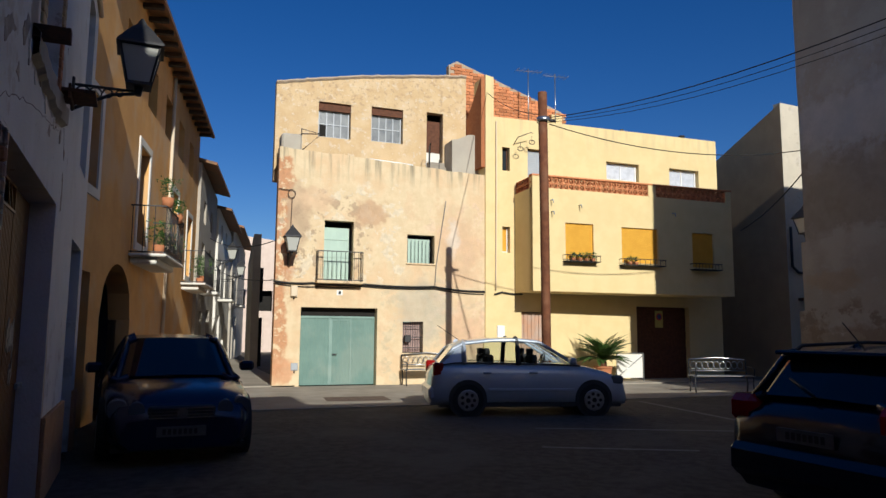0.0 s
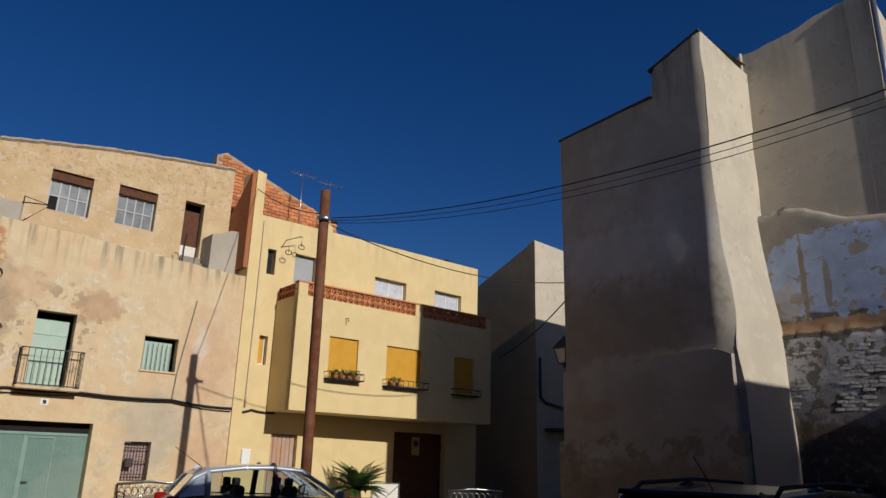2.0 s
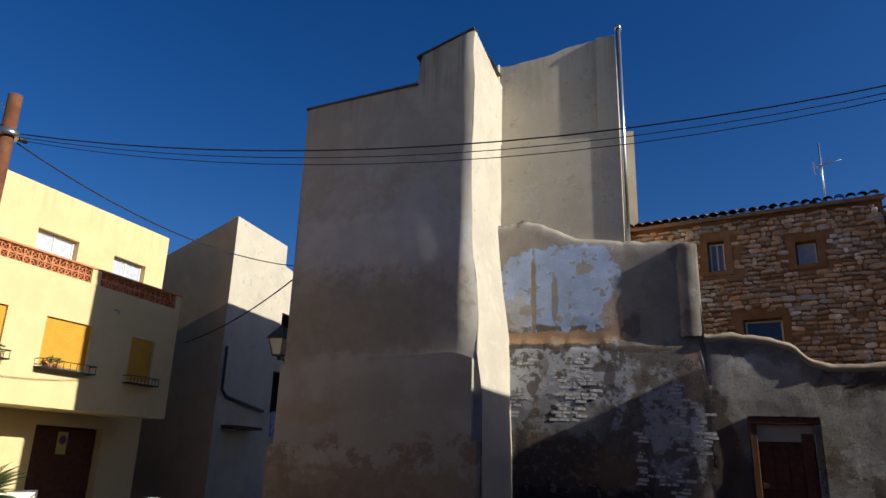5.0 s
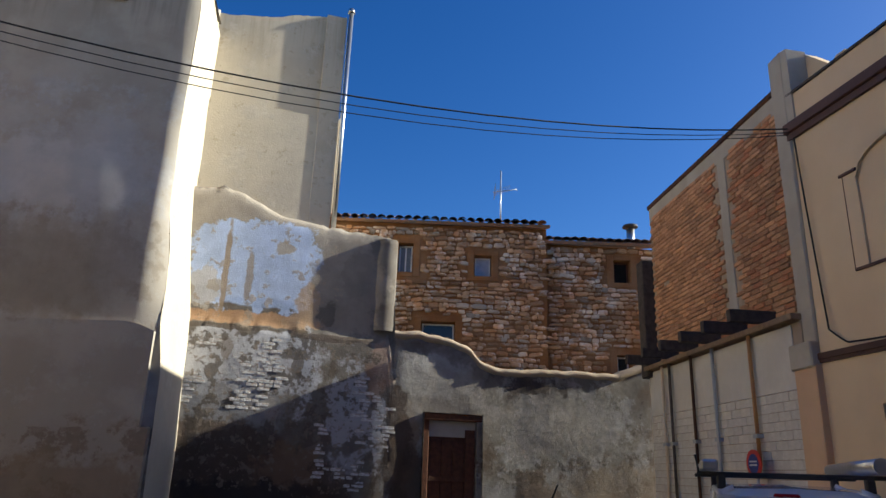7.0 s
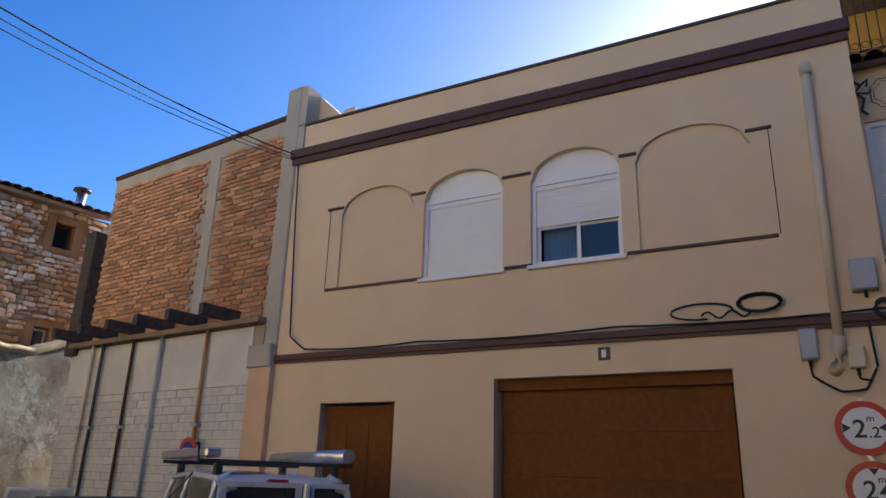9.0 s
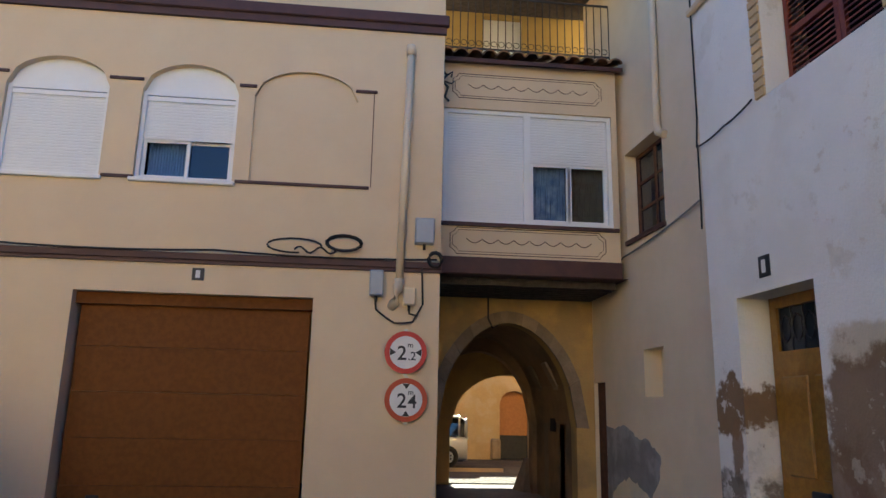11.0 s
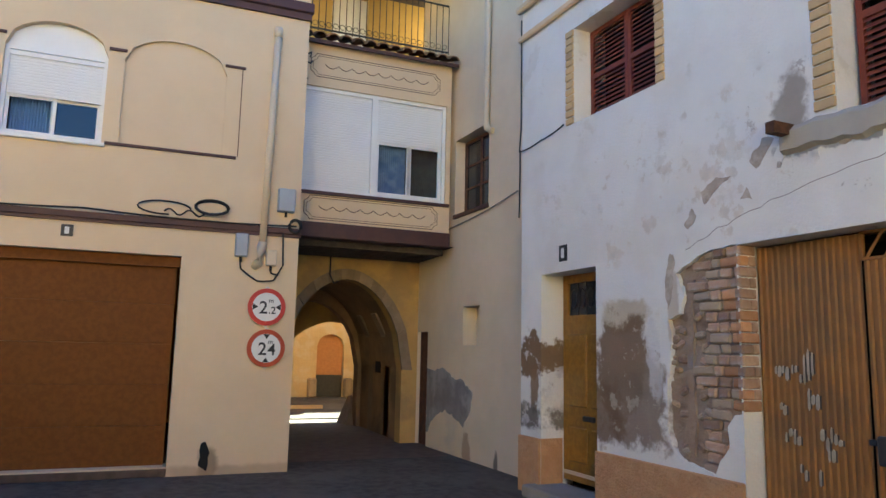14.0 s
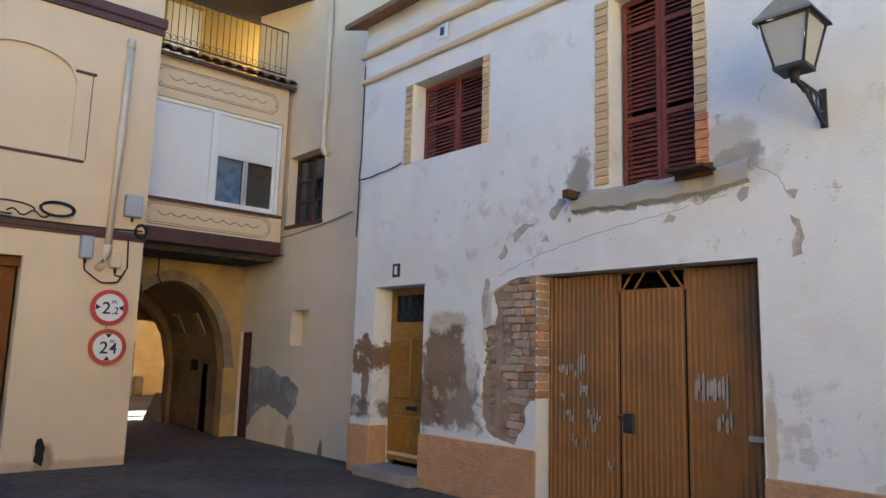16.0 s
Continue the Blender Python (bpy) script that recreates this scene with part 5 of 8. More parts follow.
for j in range(1, 5):
    part("section", box(B(), 3.66, 6.37, 0.2, 0.26, 0.1 + j * 0.526, 0.624 + j * 0.526, 0.002), M_DOORB, gd)
part("frame", box(B(), 3.62, 6.41, 0.12, 0.3, 2.7, 2.84), M_DOORB, gd)
part("lock", box(B(), 3.98, 4.12, 0.18, 0.21, 0.44, 0.52, 0.01), M_BLACK, gd)
part("threshold", box(B(), 3.62, 6.41, -0.015, 0.3, 0.0, 0.1, 0.01), M_SETT, HD)
# Flat near-black patch drawn in place of a notch's shade.
part("broken_drain", prism(B(), ragged([(6.8, 0.12), (6.9, 0.06), (6.93, 0.28), (6.87, 0.42), (6.81, 0.42)], 0.05, 0.02), -0.003, 0.0), M_DARK, HD, "near-black patch standing in for a shaded notch in the wall foot")
pp = part("downpipe", cyl(B(), (7.44, -0.06, 2.98), (7.5, -0.06, 6.15), 0.05, seg=10), M_PIPE, HD, "cream plastic downpipe")
part("pipe_head", cyl(B(), (7.5, -0.06, 6.1), (7.5, -0.06, 6.24), 0.065, seg=10), M_PIPE, pp)
part("pipe_foot", tube(B(), [(7.44, -0.06, 3.1), (7.43, -0.06, 2.95), (7.40, -0.05, 2.82), (7.36, 0.02, 2.76)], 0.062, 8), M_PIPE, pp)

# ---- bay over the passage and the tunnel ----
HP = thing("house", FBAY, "room built over the passage, with painted garland panels", "house")
bm = B()
facade(bm, [(0.02, 6.55), (2.68, 6.6)], [(0.1, 2.6, 4.12, 5.85)], 0.25, z0=3.62)
part("wall", bm, M_D, HP, "peach render with painted garlands")
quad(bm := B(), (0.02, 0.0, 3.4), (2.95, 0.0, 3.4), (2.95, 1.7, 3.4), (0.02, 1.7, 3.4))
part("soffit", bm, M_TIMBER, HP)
part("beam", box(B(), 0.02, 2.68, -0.06, 0.2, 3.38, 3.62, 0.01), M_MAROON, HP, "maroon beam")
for i in range(7):
    part("joist", box(B(), 0.02, 2.68, 0.25 + i * 0.18, 0.35 + i * 0.18, 3.28, 3.4), M_TIMBER, HP)
wb = part("window", ring_frame(B(), 0.1, 2.6, 4.12, 5.85, 0.06, 0.04, 0.12), M_WHITE, HP, "wide white window with roller blinds")
part("mullion", box(B(), 1.28, 1.38, 0.035, 0.12, 4.12, 5.85), M_WHITE, wb)
part("roller_blind", slats(B(), 0.16, 1.28, 4.18, 5.8, 0.042, 0.09), M_BLIND, wb)
part("roller_blind", slats(B(), 1.38, 2.54, 5.08, 5.8, 0.042, 0.09), M_BLIND, wb)
for x0, x1 in ((1.38, 1.98), (1.95, 2.54)):
    part("sash", ring_frame(B(), x0, x1, 4.18, 5.1, 0.055, 0.1, 0.14), M_WHITE, wb)
    part("pane", pane(B(), x0 + 0.05, x1 - 0.05, 4.23, 5.06, 0.12), clear_glass("clear_pane") if x0 < 1.5 else clear_glass("clear_pane_two"), wb)
for x0, n_, m_ in ((1.36, 16, surf("blue_white_curtain", (0.42, 0.52, 0.66), (0.20, 0.30, 0.48), 7, 0.9, 0.1, 30)), (1.95, 17, M_CURTAINB)):
    bm = B()
    for k in range(n_):
        x = x0 + k * 0.0365
        quad(bm, (x, 0.24, 4.15), (x + 0.018, 0.2, 4.15), (x + 0.018, 0.2, 5.2), (x, 0.24, 5.2))
        quad(bm, (x + 0.018, 0.2, 4.15), (x + 0.0365, 0.24, 4.15), (x + 0.0365, 0.24, 5.2), (x + 0.018, 0.2, 5.2))
    part("curtain", bm, m_, wb)
part("back", back_room(B(), 0.1, 2.6, 4.12, 5.85, 0.26, 0.7), M_DARK, HP)
part("sill", box(B(), 0.05, 2.66, -0.05, 0.1, 4.07, 4.12), M_MAROON, HP)
for zc in (3.86, 6.2):
    for inset, r in ((0.0, 0.006), (0.035, 0.004)):
        x0, x1, z0, z1 = 0.22 + inset, 2.46 - inset, zc - 0.19 + inset, zc + 0.19 - inset
        c = 0.09
        pts = [(x0, z0 + c), (x0 + c * 0.6, z0 + c * 0.6), (x0 + c, z0), (x1 - c, z0), (x1 - c * 0.6, z0 + c * 0.6), (x1, z0 + c), (x1, z1 - c), (x1 - c * 0.6, z1 - c * 0.6), (x1 - c, z1), (x0 + c, z1), (x0 + c * 0.6, z1 - c * 0.6), (x0, z1 - c), (x0, z0 + c)]
        part("painted_line", tube(B(), [(p, -0.002, q) for p, q in pts], r, 4), M_STRIPE, HP)
    for k in range(8):
        x = 0.45 + k * 0.225
        part("garland", tube(B(), [(x + 0.225 * q / 6, -0.002, zc + 0.03 - 0.06 * math.sin(math.pi * q / 6)) for q in range(7)], 0.006, 4), M_STRIPE, HP)
bm = B()
tube(bm, [(0.06, -0.03, 6.4), (0.12, -0.1, 6.3), (0.05, -0.12, 6.2), (0.14, -0.08, 6.12), (0.1, -0.06, 5.98), (0.15, -0.1, 5.9)], 0.02, 6)
tube(bm, [(0.12, -0.1, 6.3), (0.2, -0.14, 6.34), (0.18, -0.12, 6.26)], 0.014, 5)
tube(bm, [(0.05, -0.12, 6.2), (0.18, -0.16, 6.14), (0.22, -0.12, 6.2)], 0.014, 5)
part("cable_bracket", bm, M_IRON, HP, "tangled black cable bracket")
# tiled eave and upper terrace
bm = B()
roof_slab(bm, 0.0, 2.75, -0.15, 0.6, 6.58, 6.85, 0.06)
part("eave", bm, M_MAROON, HP)
for i in range(13):
    u = 0.1 + i * 0.21
    bm = B()
    prev = None
    for k in range(7):
        a = math.pi * k / 6
        cur = [bm.verts.new((u + 0.1 * math.cos(a), y, 6.6 + (y + 0.25) * 0.36 + 0.08 * math.sin(a))) for y in (-0.25, 0.6)]
        low = [bm.verts.new((u + 0.08 * math.cos(a), y, 6.6 + (y + 0.25) * 0.36 + 0.06 * math.sin(a))) for y in (-0.25, 0.6)]
        if prev:
            bm.faces.new((prev[0], cur[0], cur[1], prev[1]))
            bm.faces.new((prev[2], low[0], low[1], prev[3]))
            bm.faces.new((prev[0], cur[0], low[0], prev[2]))
        prev = cur + low
    part("tile", bm, M_TILE, HP)
bm = B()
facade(bm, [(-0.2, 9.3), (3.4, 9.3)], [(1.0, 1.75, 6.9, 8.7)], 0.25, z0=6.7, y0=2.2)
part("upper_wall", bm, surf("bright_yellow_render", (0.44, 0.30, 0.10), (0.40, 0.27, 0.09), 2, 0.85, 0.2, 40), HP, "yellow terrace wall")
part("terrace_door", box(B(), 1.02, 1.73, 2.3, 2.35, 6.9, 8.68), M_BLIND, HP)
roof_slab(bm := B(), -0.4, 3.4, -0.55, 2.6, 8.35, 8.95, 0.12)
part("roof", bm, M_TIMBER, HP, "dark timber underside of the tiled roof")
rail("terrace_rail", HP, 0.1, 2.65, 6.85, 7.75, 0.12, 0.115, 0.0)
bm = B()
for i in range(22):
    x = 0.16 + i * 0.115
    tube(bm, [(x + 0.045 * math.cos(a * math.pi / 4), 0.12, 6.97 + 0.045 * math.sin(a * math.pi / 4)) for a in range(9)], 0.006, 4)
part("scrolls", bm, M_IRON, HP)
bm = B()
quad(bm, (0, 0.6, 6.8), (2.7, 0.6, 6.8), (2.7, 2.2, 6.8), (0, 2.2, 6.8))
quad(bm, (0, 0.25, 3.4), (0, 8, 3.4), (0, 8, 6.8), (0, 0.25, 6.8))
quad(bm, (0, 2.5, 6.8), (0, 9, 6.8), (0, 9, 9.3), (0, 2.5, 9.3))
quad(bm, (-0.2, 9, 0), (-0.2, 9, 0.1), (2.7, 9, 0.1), (2.7, 9, 0))
part("back_wall", bm, M_D, HP)

# ---- W: white peeling house ----
HW = thing("house", FW, "whitewashed old house with peeling plaster and red shutters", "house")
holesW = [(0.47, 1.56, 0.12, 2.61), (1.18, 2.57, 4.33, 5.5), (4.47, 5.44, 3.45, 5.6), (3.5, 5.99, 0.0, 2.6), (2.55, 3.485, 0.66, 2.62), (8.0, 8.9, 3.4, 5.6), (7.7, 9.0, 0.0, 2.5)]
bm = B()
facade(bm, [(0.0, 6.75), (9.4, 6.75)], holesW, 0.45, step=0.5)
part("wall", bm, M_W, HW, "white limewash with brown damp patches and bare brick")
shell(bm := B(), 0.0, 9.4, 0.45, 8.0, 6.7)
part("back_wall", bm, M_W, HW)
for a, b, h in ((0.0, 0.47, 0.66), (1.56, 3.5, 0.67), (5.99, 7.7, 0.74), (9.0, 9.4, 0.74)):
    part("plinth", box(B(), a, b, -0.04, 0.0, 0.0, h, 0.008), M_PLINTH, HW, "orange roughcast plinth")
for a in (0.44, 1.556):
    part("plinth_return", box(B(), a, a + 0.034, 0.0, 0.3, 0.0, 0.66), M_PLINTH, HW)
part("cornice", box(box(B(), -0.04, 9.42, -0.06, 0.0, 5.78, 5.87, 0.02), -0.06, 9.42, -0.09, 0.0, 6.2, 6.3, 0.025), M_D, HW, "peach moulding")
roof_slab(bm := B(), -0.2, 9.6, -0.3, 4.0, 6.75, 8.2, 0.08)
part("roof", bm, M_TILE, HW)
fd = part("front_door", box(B(), 0.5, 1.54, 0.3, 0.35, 0.2, 2.02), M_DOORY, HW, "yellow-brown panelled wooden door")
part("transom", ring_frame(B(), 0.5, 1.54, 2.02, 2.61, 0.1, 0.3, 0.36), M_DOORY, fd)
part("pane", pane(B(), 0.6, 1.44, 2.12, 2.52, 0.34), M_GLASS, fd)
bm = B()
for k in range(5):
    x = 0.7 + k * 0.165
    tube(bm, [(x + 0.07 * math.cos(q * math.pi / 4), 0.32, 2.32 + 0.12 * math.sin(q * math.pi / 4)) for q in range(9)], 0.008, 4)
    cyl(bm, (x - 0.08, 0.32, 2.12), (x - 0.08, 0.32, 2.52), 0.007, seg=5)
part("grille", bm, M_IRON, fd)
for x0, x1 in ((0.62, 0.98), (1.06, 1.42)):
    for z0, z1 in ((0.42, 0.82), (1.05, 1.9)):
        part("panel", box(B(), x0, x1, 0.28, 0.31, z0, z1, 0.015), M_DOORY, fd)
part("letter_flap", box(B(), 0.92, 1.14, 0.265, 0.3, 0.9, 0.96, 0.01), M_IRON, fd)
part("kick_strip", box(B(), 0.52, 1.52, 0.285, 0.3, 0.27, 0.31), M_PIPE, fd)
part("step", box(B(), 0.38, 1.62, -0.22, 0.32, 0.0, 0.14, 0.02), M_CONC, HW)
part("recess", back_room(B(), 0.47, 1.56, 0.12, 2.61, 0.37, 0.6), M_DARK, HW)


def louvred(house, u0, u1, z0, z1, y, leaves, label):
    """Louvred shutters: framed leaves with tilted slats."""
    w = (u1 - u0) / leaves
    for i in range(leaves):
        a, b = u0 + i * w + 0.004, u0 + (i + 1) * w - 0.004
        leaf = part("shutter", ring_frame(B(), a, b, z0, z1, 0.05, y, y + 0.04), M_SHUT, house, label)
        rows_ = [z0 + 0.05, z0 + (z1 - z0) * 0.36, z0 + (z1 - z0) * 0.84, z1 - 0.05] if z1 - z0 > 1.5 else [z0 + 0.05, z0 + (z1 - z0) * 0.5, z1 - 0.05]
        for r in rows_[1:-1]:
            part("mid_rail", box(B(), a + 0.05, b - 0.05, y, y + 0.04, r - 0.03, r + 0.03), M_SHUT, leaf)
        z = z0 + 0.08
        while z < z1 - 0.07:
            if all(abs(z - r) > 0.045 for r in rows_[1:-1]):
                bm = B()
                quad(bm, (a + 0.045, y + 0.035, z + 0.035), (b - 0.045, y + 0.035, z + 0.035), (b - 0.045, y + 0.002, z - 0.004), (a + 0.045, y + 0.002, z - 0.004))
                quad(bm, (a + 0.045, y + 0.035, z + 0.028), (b - 0.045, y + 0.035, z + 0.028), (b - 0.045, y + 0.002, z - 0.011), (a + 0.045, y + 0.002, z - 0.011))
                quad(bm, (a + 0.045, y + 0.002, z - 0.004), (b - 0.045, y + 0.002, z - 0.004), (b - 0.045, y + 0.002, z - 0.011), (a + 0.045, y + 0.002, z - 0.011))
                part("slat", bm, M_SHUT, leaf)
            z += 0.052


louvred(HW, 1.2, 2.56, 4.34, 5.48, 0.22, 2, "closed red-brown louvred shutter")
louvred(HW, 4.5, 5.42, 3.46, 5.58, 0.22, 2, "tall red-brown louvred shutter")
part("recess", back_room(B(), 1.18, 2.57, 4.33, 5.5, 0.3, 0.7), M_DARK, HW)
part("recess", back_room(B(), 4.47, 5.44, 3.45, 5.6, 0.3, 0.7), M_DARK, HW)
part("recess", back_room(B(), 8.0, 8.9, 3.4, 5.6, 0.2, 0.6), M_DARK, HW)
part("recess", back_room(B(), 7.7, 9.0, 0.0, 2.5, 0.2, 0.8), M_DARK, HW)
# painted brick jambs
for u0, u1, z0, z1 in ((1.02, 1.18, 4.33, 5.5), (2.57, 2.7, 4.33, 5.5), (4.29, 4.47, 3.5, 5.6), (5.44, 5.58, 3.5, 5.6)):
    z = z0
    while z < z1 - 0.05:
        red = u0 > 5 and z < 3.95
        part("brick", box(B(), u0 + random.uniform(0, 0.012), u1 - random.uniform(0, 0.008), -0.022, 0.05, z + 0.005, z + 0.082, 0.006), M_BRICK if red else M_BRICKY, HW)
        z += 0.09
# bare brick pier and rubble beside the garage, set back behind the broken plaster
M_RUBBLE = surf("brown_rubble_core", (0.34, 0.25, 0.18), (0.28, 0.20, 0.14), 3.0, 0.95, 0.9, 18, stain=(0.33, 0.27, 0.215), sscale=2.2, samount=0.8, relief=1.5, rscale=7)
bm = B()
gridw = {}
for i in range(25):
    for j in range(51):
        u, z = 2.53 + 0.965 * i / 24, 0.64 + 2.0 * j / 50
        gridw[i, j] = bm.verts.new((u, 0.055 + 0.035 * noise.noise((u * 6, 2, z * 6)) + 0.015 * noise.noise((u * 17, 5, z * 17)), z))
for i in range(24):
    for j in range(50):
        f = bm.faces.new((gridw[i, j], gridw[i + 1, j], gridw[i + 1, j + 1], gridw[i, j + 1]))
        f.smooth = True
part("rubble_core", bm, M_RUBBLE, HW, "brown rubble and earth mortar behind the lost plaster")
edge_l = ragged([(2.54, 2.63), (2.54, 0.65), (3.2, 0.65), (3.13, 0.7), (2.82, 0.74), (2.68, 0.84), (2.62, 1.0), (2.63, 1.5), (2.67, 1.44), (2.7, 1.9), (2.66, 2.0), (2.82, 2.05), (2.87, 2.22), (2.77, 2.42), (2.93, 2.5), (3.1, 2.57), (3.34, 2.6), (3.49, 2.61), (3.49, 2.63)], 0.05, 0.02, 2.0)
part("plaster_coat", prism(B(), edge_l, 0.001, 0.07), M_W, HW, "broken edge of the limewashed plaster")
part("plaster_coat", prism(B(), ragged([(3.16, 0.65), (3.49, 0.65), (3.49, 1.2), (3.4, 1.2), (3.33, 1.1), (3.34, 0.92), (3.24, 0.8)], 0.05, 0.02, 4.0), 0.001, 0.07), M_W, HW)
part("strip_of_render", prism(B(), ragged([(2.85, 0.85), (2.93, 0.8), (2.95, 2.35), (2.87, 2.35)], 0.08, 0.03, 6.0), 0.03, 0.07), M_RUBBLE, HW)
z, row = 0.72, 0
while z < 2.58:
    lo = 3.12 + 0.07 * noise.noise((0.0, 2.2, z * 3.6))
    x = 3.5
    while x > lo:
        w = random.choice((0.24, 0.15, 0.11)) + random.uniform(-0.02, 0.02)
        if z > 1.2 or x - w < 3.3:
            h = random.uniform(0.076, 0.09)
            br = part("brick", box(B(), -w / 2 + 0.008, w / 2 - 0.008, 0.0, 0.09, -h / 2, h / 2, 0.014), random.choice((M_BRICKW, M_BRICKW, M_BRICKP, M_BRICKP, M_MORTAR) if x - w > 3.2 else (M_BRICKW, M_MORTAR, M_BRICKW)), HW)
            br.matrix_basis = pose(x - w / 2, random.uniform(0.008, 0.034), z, random.uniform(-3, 3), random.uniform(-4, 4), random.uniform(-5, 5))
        x -= w
    d = random.uniform(0.0, 0.02)
    for a, b in (((0.0, 0.12), (0.12, 0.2)) if row % 2 else ((0.0, 0.2),)):
        if z < 1.2:
            continue
        br = part("brick", box(B(), -0.05, 0.008 + d, a - 0.006, b - 0.004, -0.043, 0.043, 0.012), random.choice((M_BRICKW, M_BRICKW, M_BRICKP)), HW)
        br.matrix_basis = pose(3.5, 0.004, z, 0, random.uniform(-3, 3), random.uniform(-3, 3))
    z += 0.092
    row += 1
for k in range(60):
    x, z, w = random.uniform(2.68, 3.12), random.uniform(0.8, 2.4), random.uniform(0.04, 0.13)
    if 2.82 < x < 2.98 or z > 2.0 and x < 2.9:
        continue
    st = part("rubble_stone", box(B(), -w / 2, w / 2, 0.0, 0.06, -w * 0.3, w * 0.3, w * 0.16), random.choice((M_BRICKW, M_RUBBLE, M_MORTAR)), HW)
    st.matrix_basis = pose(x, random.uniform(0.012, 0.03), z, random.uniform(-8, 8), random.uniform(-35, 35), random.uniform(-8, 8))
# corrugated garage leaves
def corrugated(u0, u1, z0, z1, y):
    bm = B()
    k = round((u1 - u0) / 0.06)
    w = (u1 - u0) / k
    for i in range(k):
        x = u0 + i * w
        for (a, ya, b, yb) in ((0, 0, 0.35, 0), (0.35, 0, 0.5, 0.016), (0.5, 0.016, 0.85, 0.016), (0.85, 0.016, 1, 0)):
            quad(bm, (x + a * w, y + ya, z0), (x + b * w, y + yb, z0), (x + b * w, y + yb, z1), (x + a * w, y + ya, z1))
    return bm


gd = part("garage_door", corrugated(3.52, 4.44, 0.04, 2.58, 0.2), M_CORR, HW, "brown corrugated steel garage doors, paint worn")
part("leaf", corrugated(4.46, 5.18, 0.04, 2.38, 0.2), M_CORR, gd)
part("leaf", corrugated(5.2, 5.97, 0.04, 2.58, 0.2), M_CORR, gd)
part("vent_frame", ring_frame(B(), 4.44, 5.2, 2.38, 2.59, 0.02, 0.19, 0.22), M_CORR, gd)
for a, b in ((4.48, 4.6), (4.62, 4.74), (5.02, 4.9), (5.16, 5.04)):
    part("vent_bar", prism(B(), [(a - 0.012, 2.4), (a + 0.012, 2.4), (b + 0.012, 2.57), (b - 0.012, 2.57)], 0.2, 0.21), M_CORR, gd)
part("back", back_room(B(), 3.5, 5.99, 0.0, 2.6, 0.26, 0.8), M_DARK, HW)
part("lock", box(box(B(), 4.5, 4.62, 0.15, 0.2, 0.95, 1.15, 0.01), 4.44, 4.62, 0.16, 0.19, 1.08, 1.12), M_IRON, gd)
part("hasp", box(B(), 5.78, 6.04, 0.16, 0.19, 1.0, 1.05, 0.005), M_BARE, gd)
for (u, z, k, hh, seed) in ((3.66, 1.55, 9, 0.11, 1), (3.92, 1.62, 3, 0.2, 2), (3.7, 1.3, 2, 0.09, 3), (3.95, 1.36, 3, 0.16, 6), (3.74, 1.06, 4, 0.12, 4), (4.05, 1.08, 5, 0.1, 5), (4.1, 0.98, 2, 0.2, 12), (3.86, 0.82, 2, 0.1, 7), (4.02, 0.78, 1, 0.14, 10), (5.28, 1.45, 9, 0.3, 8), (5.5, 1.15, 4, 0.16, 9), (4.3, 0.6, 2, 0.1, 13)):
    rnd = random.Random(seed)
    for i in range(k):
        h = rnd.uniform(0.5, 1.2) * hh
        x = u + i * 0.038 + rnd.uniform(-0.006, 0.006)
        zz = z + rnd.uniform(-0.04, 0.04)
        w = rnd.uniform(0.008, 0.019)
        part("bare_patch", prism(B(), [(x - w, zz - h * 0.35), (x - w * 0.2, zz - h * 0.5), (x + w, zz - h * 0.3), (x + w * 0.8, zz + h * 0.4), (x + w * 0.1, zz + h * 0.5), (x - w * 0.9, zz + h * 0.3)], 0.1935, 0.2), M_BARE, gd)
        part("dark_rib", box(B(), x + w * 1.05, x + w * 1.05 + 0.012, 0.194, 0.2, zz - h * 0.42, zz + h * 0.42), M_TIMBER, gd)
# crumbled plaster round the ledge
for k in range(14):
    u = random.uniform(3.95, 5.9)
    z = 3.3 + random.uniform(-0.14, 0.02)
    w = random.uniform(0.03, 0.09)
    ch = part("plaster_flake", prism(B(), [(-w, -w * 0.3), (-w * 0.2, -w * 0.7), (w, -w * 0.2), (w * 0.6, w * 0.5), (-w * 0.5, w * 0.6)], -0.007, 0.01), random.choice((M_GREYH, M_MORTAR, M_W)), HW)
    ch.matrix_basis = pose(u, 0, z, 0, random.uniform(0, 360), 0)
# spots where the limewash has fallen off
M_BAREP = surf("bare_tan_plaster", (0.46, 0.385, 0.295), (0.38, 0.31, 0.235), 9, 0.95, 0.7, 40, stain=(0.58, 0.50, 0.40), sscale=6, samount=0.7)
for k, spot in enumerate(([(6.28, 2.94), (6.36, 2.9), (6.39, 2.76), (6.35, 2.6), (6.28, 2.58), (6.3, 2.7), (6.33, 2.8)], [(6.26, 3.16), (6.36, 3.15), (6.31, 3.08)], [(5.08, 3.02), (5.14, 3.1), (5.22, 3.08), (5.17, 3.0)],
                          [(3.66, 3.28), (3.8, 3.44), (3.92, 3.4), (3.84, 3.3), (3.72, 3.2)], [(3.1, 3.12), (3.3, 3.22), (3.46, 3.2), (3.3, 3.1), (3.16, 3.02)], [(3.56, 2.98), (3.62, 3.06), (3.68, 2.96)], [(2.62, 2.3), (2.7, 2.62), (2.76, 2.6), (2.72, 2.2), (2.66, 2.1)], [(2.9, 2.86), (3.0, 3.0), (3.06, 2.92), (2.96, 2.8)])):
    part("lost_plaster", prism(B(), ragged(spot, 0.03, 0.03, k * 1.7), -0.003, 0.0), M_BAREP, HW)
# broken balcony ledge and steel stubs
bm = B()
nseg = 26
prev = None
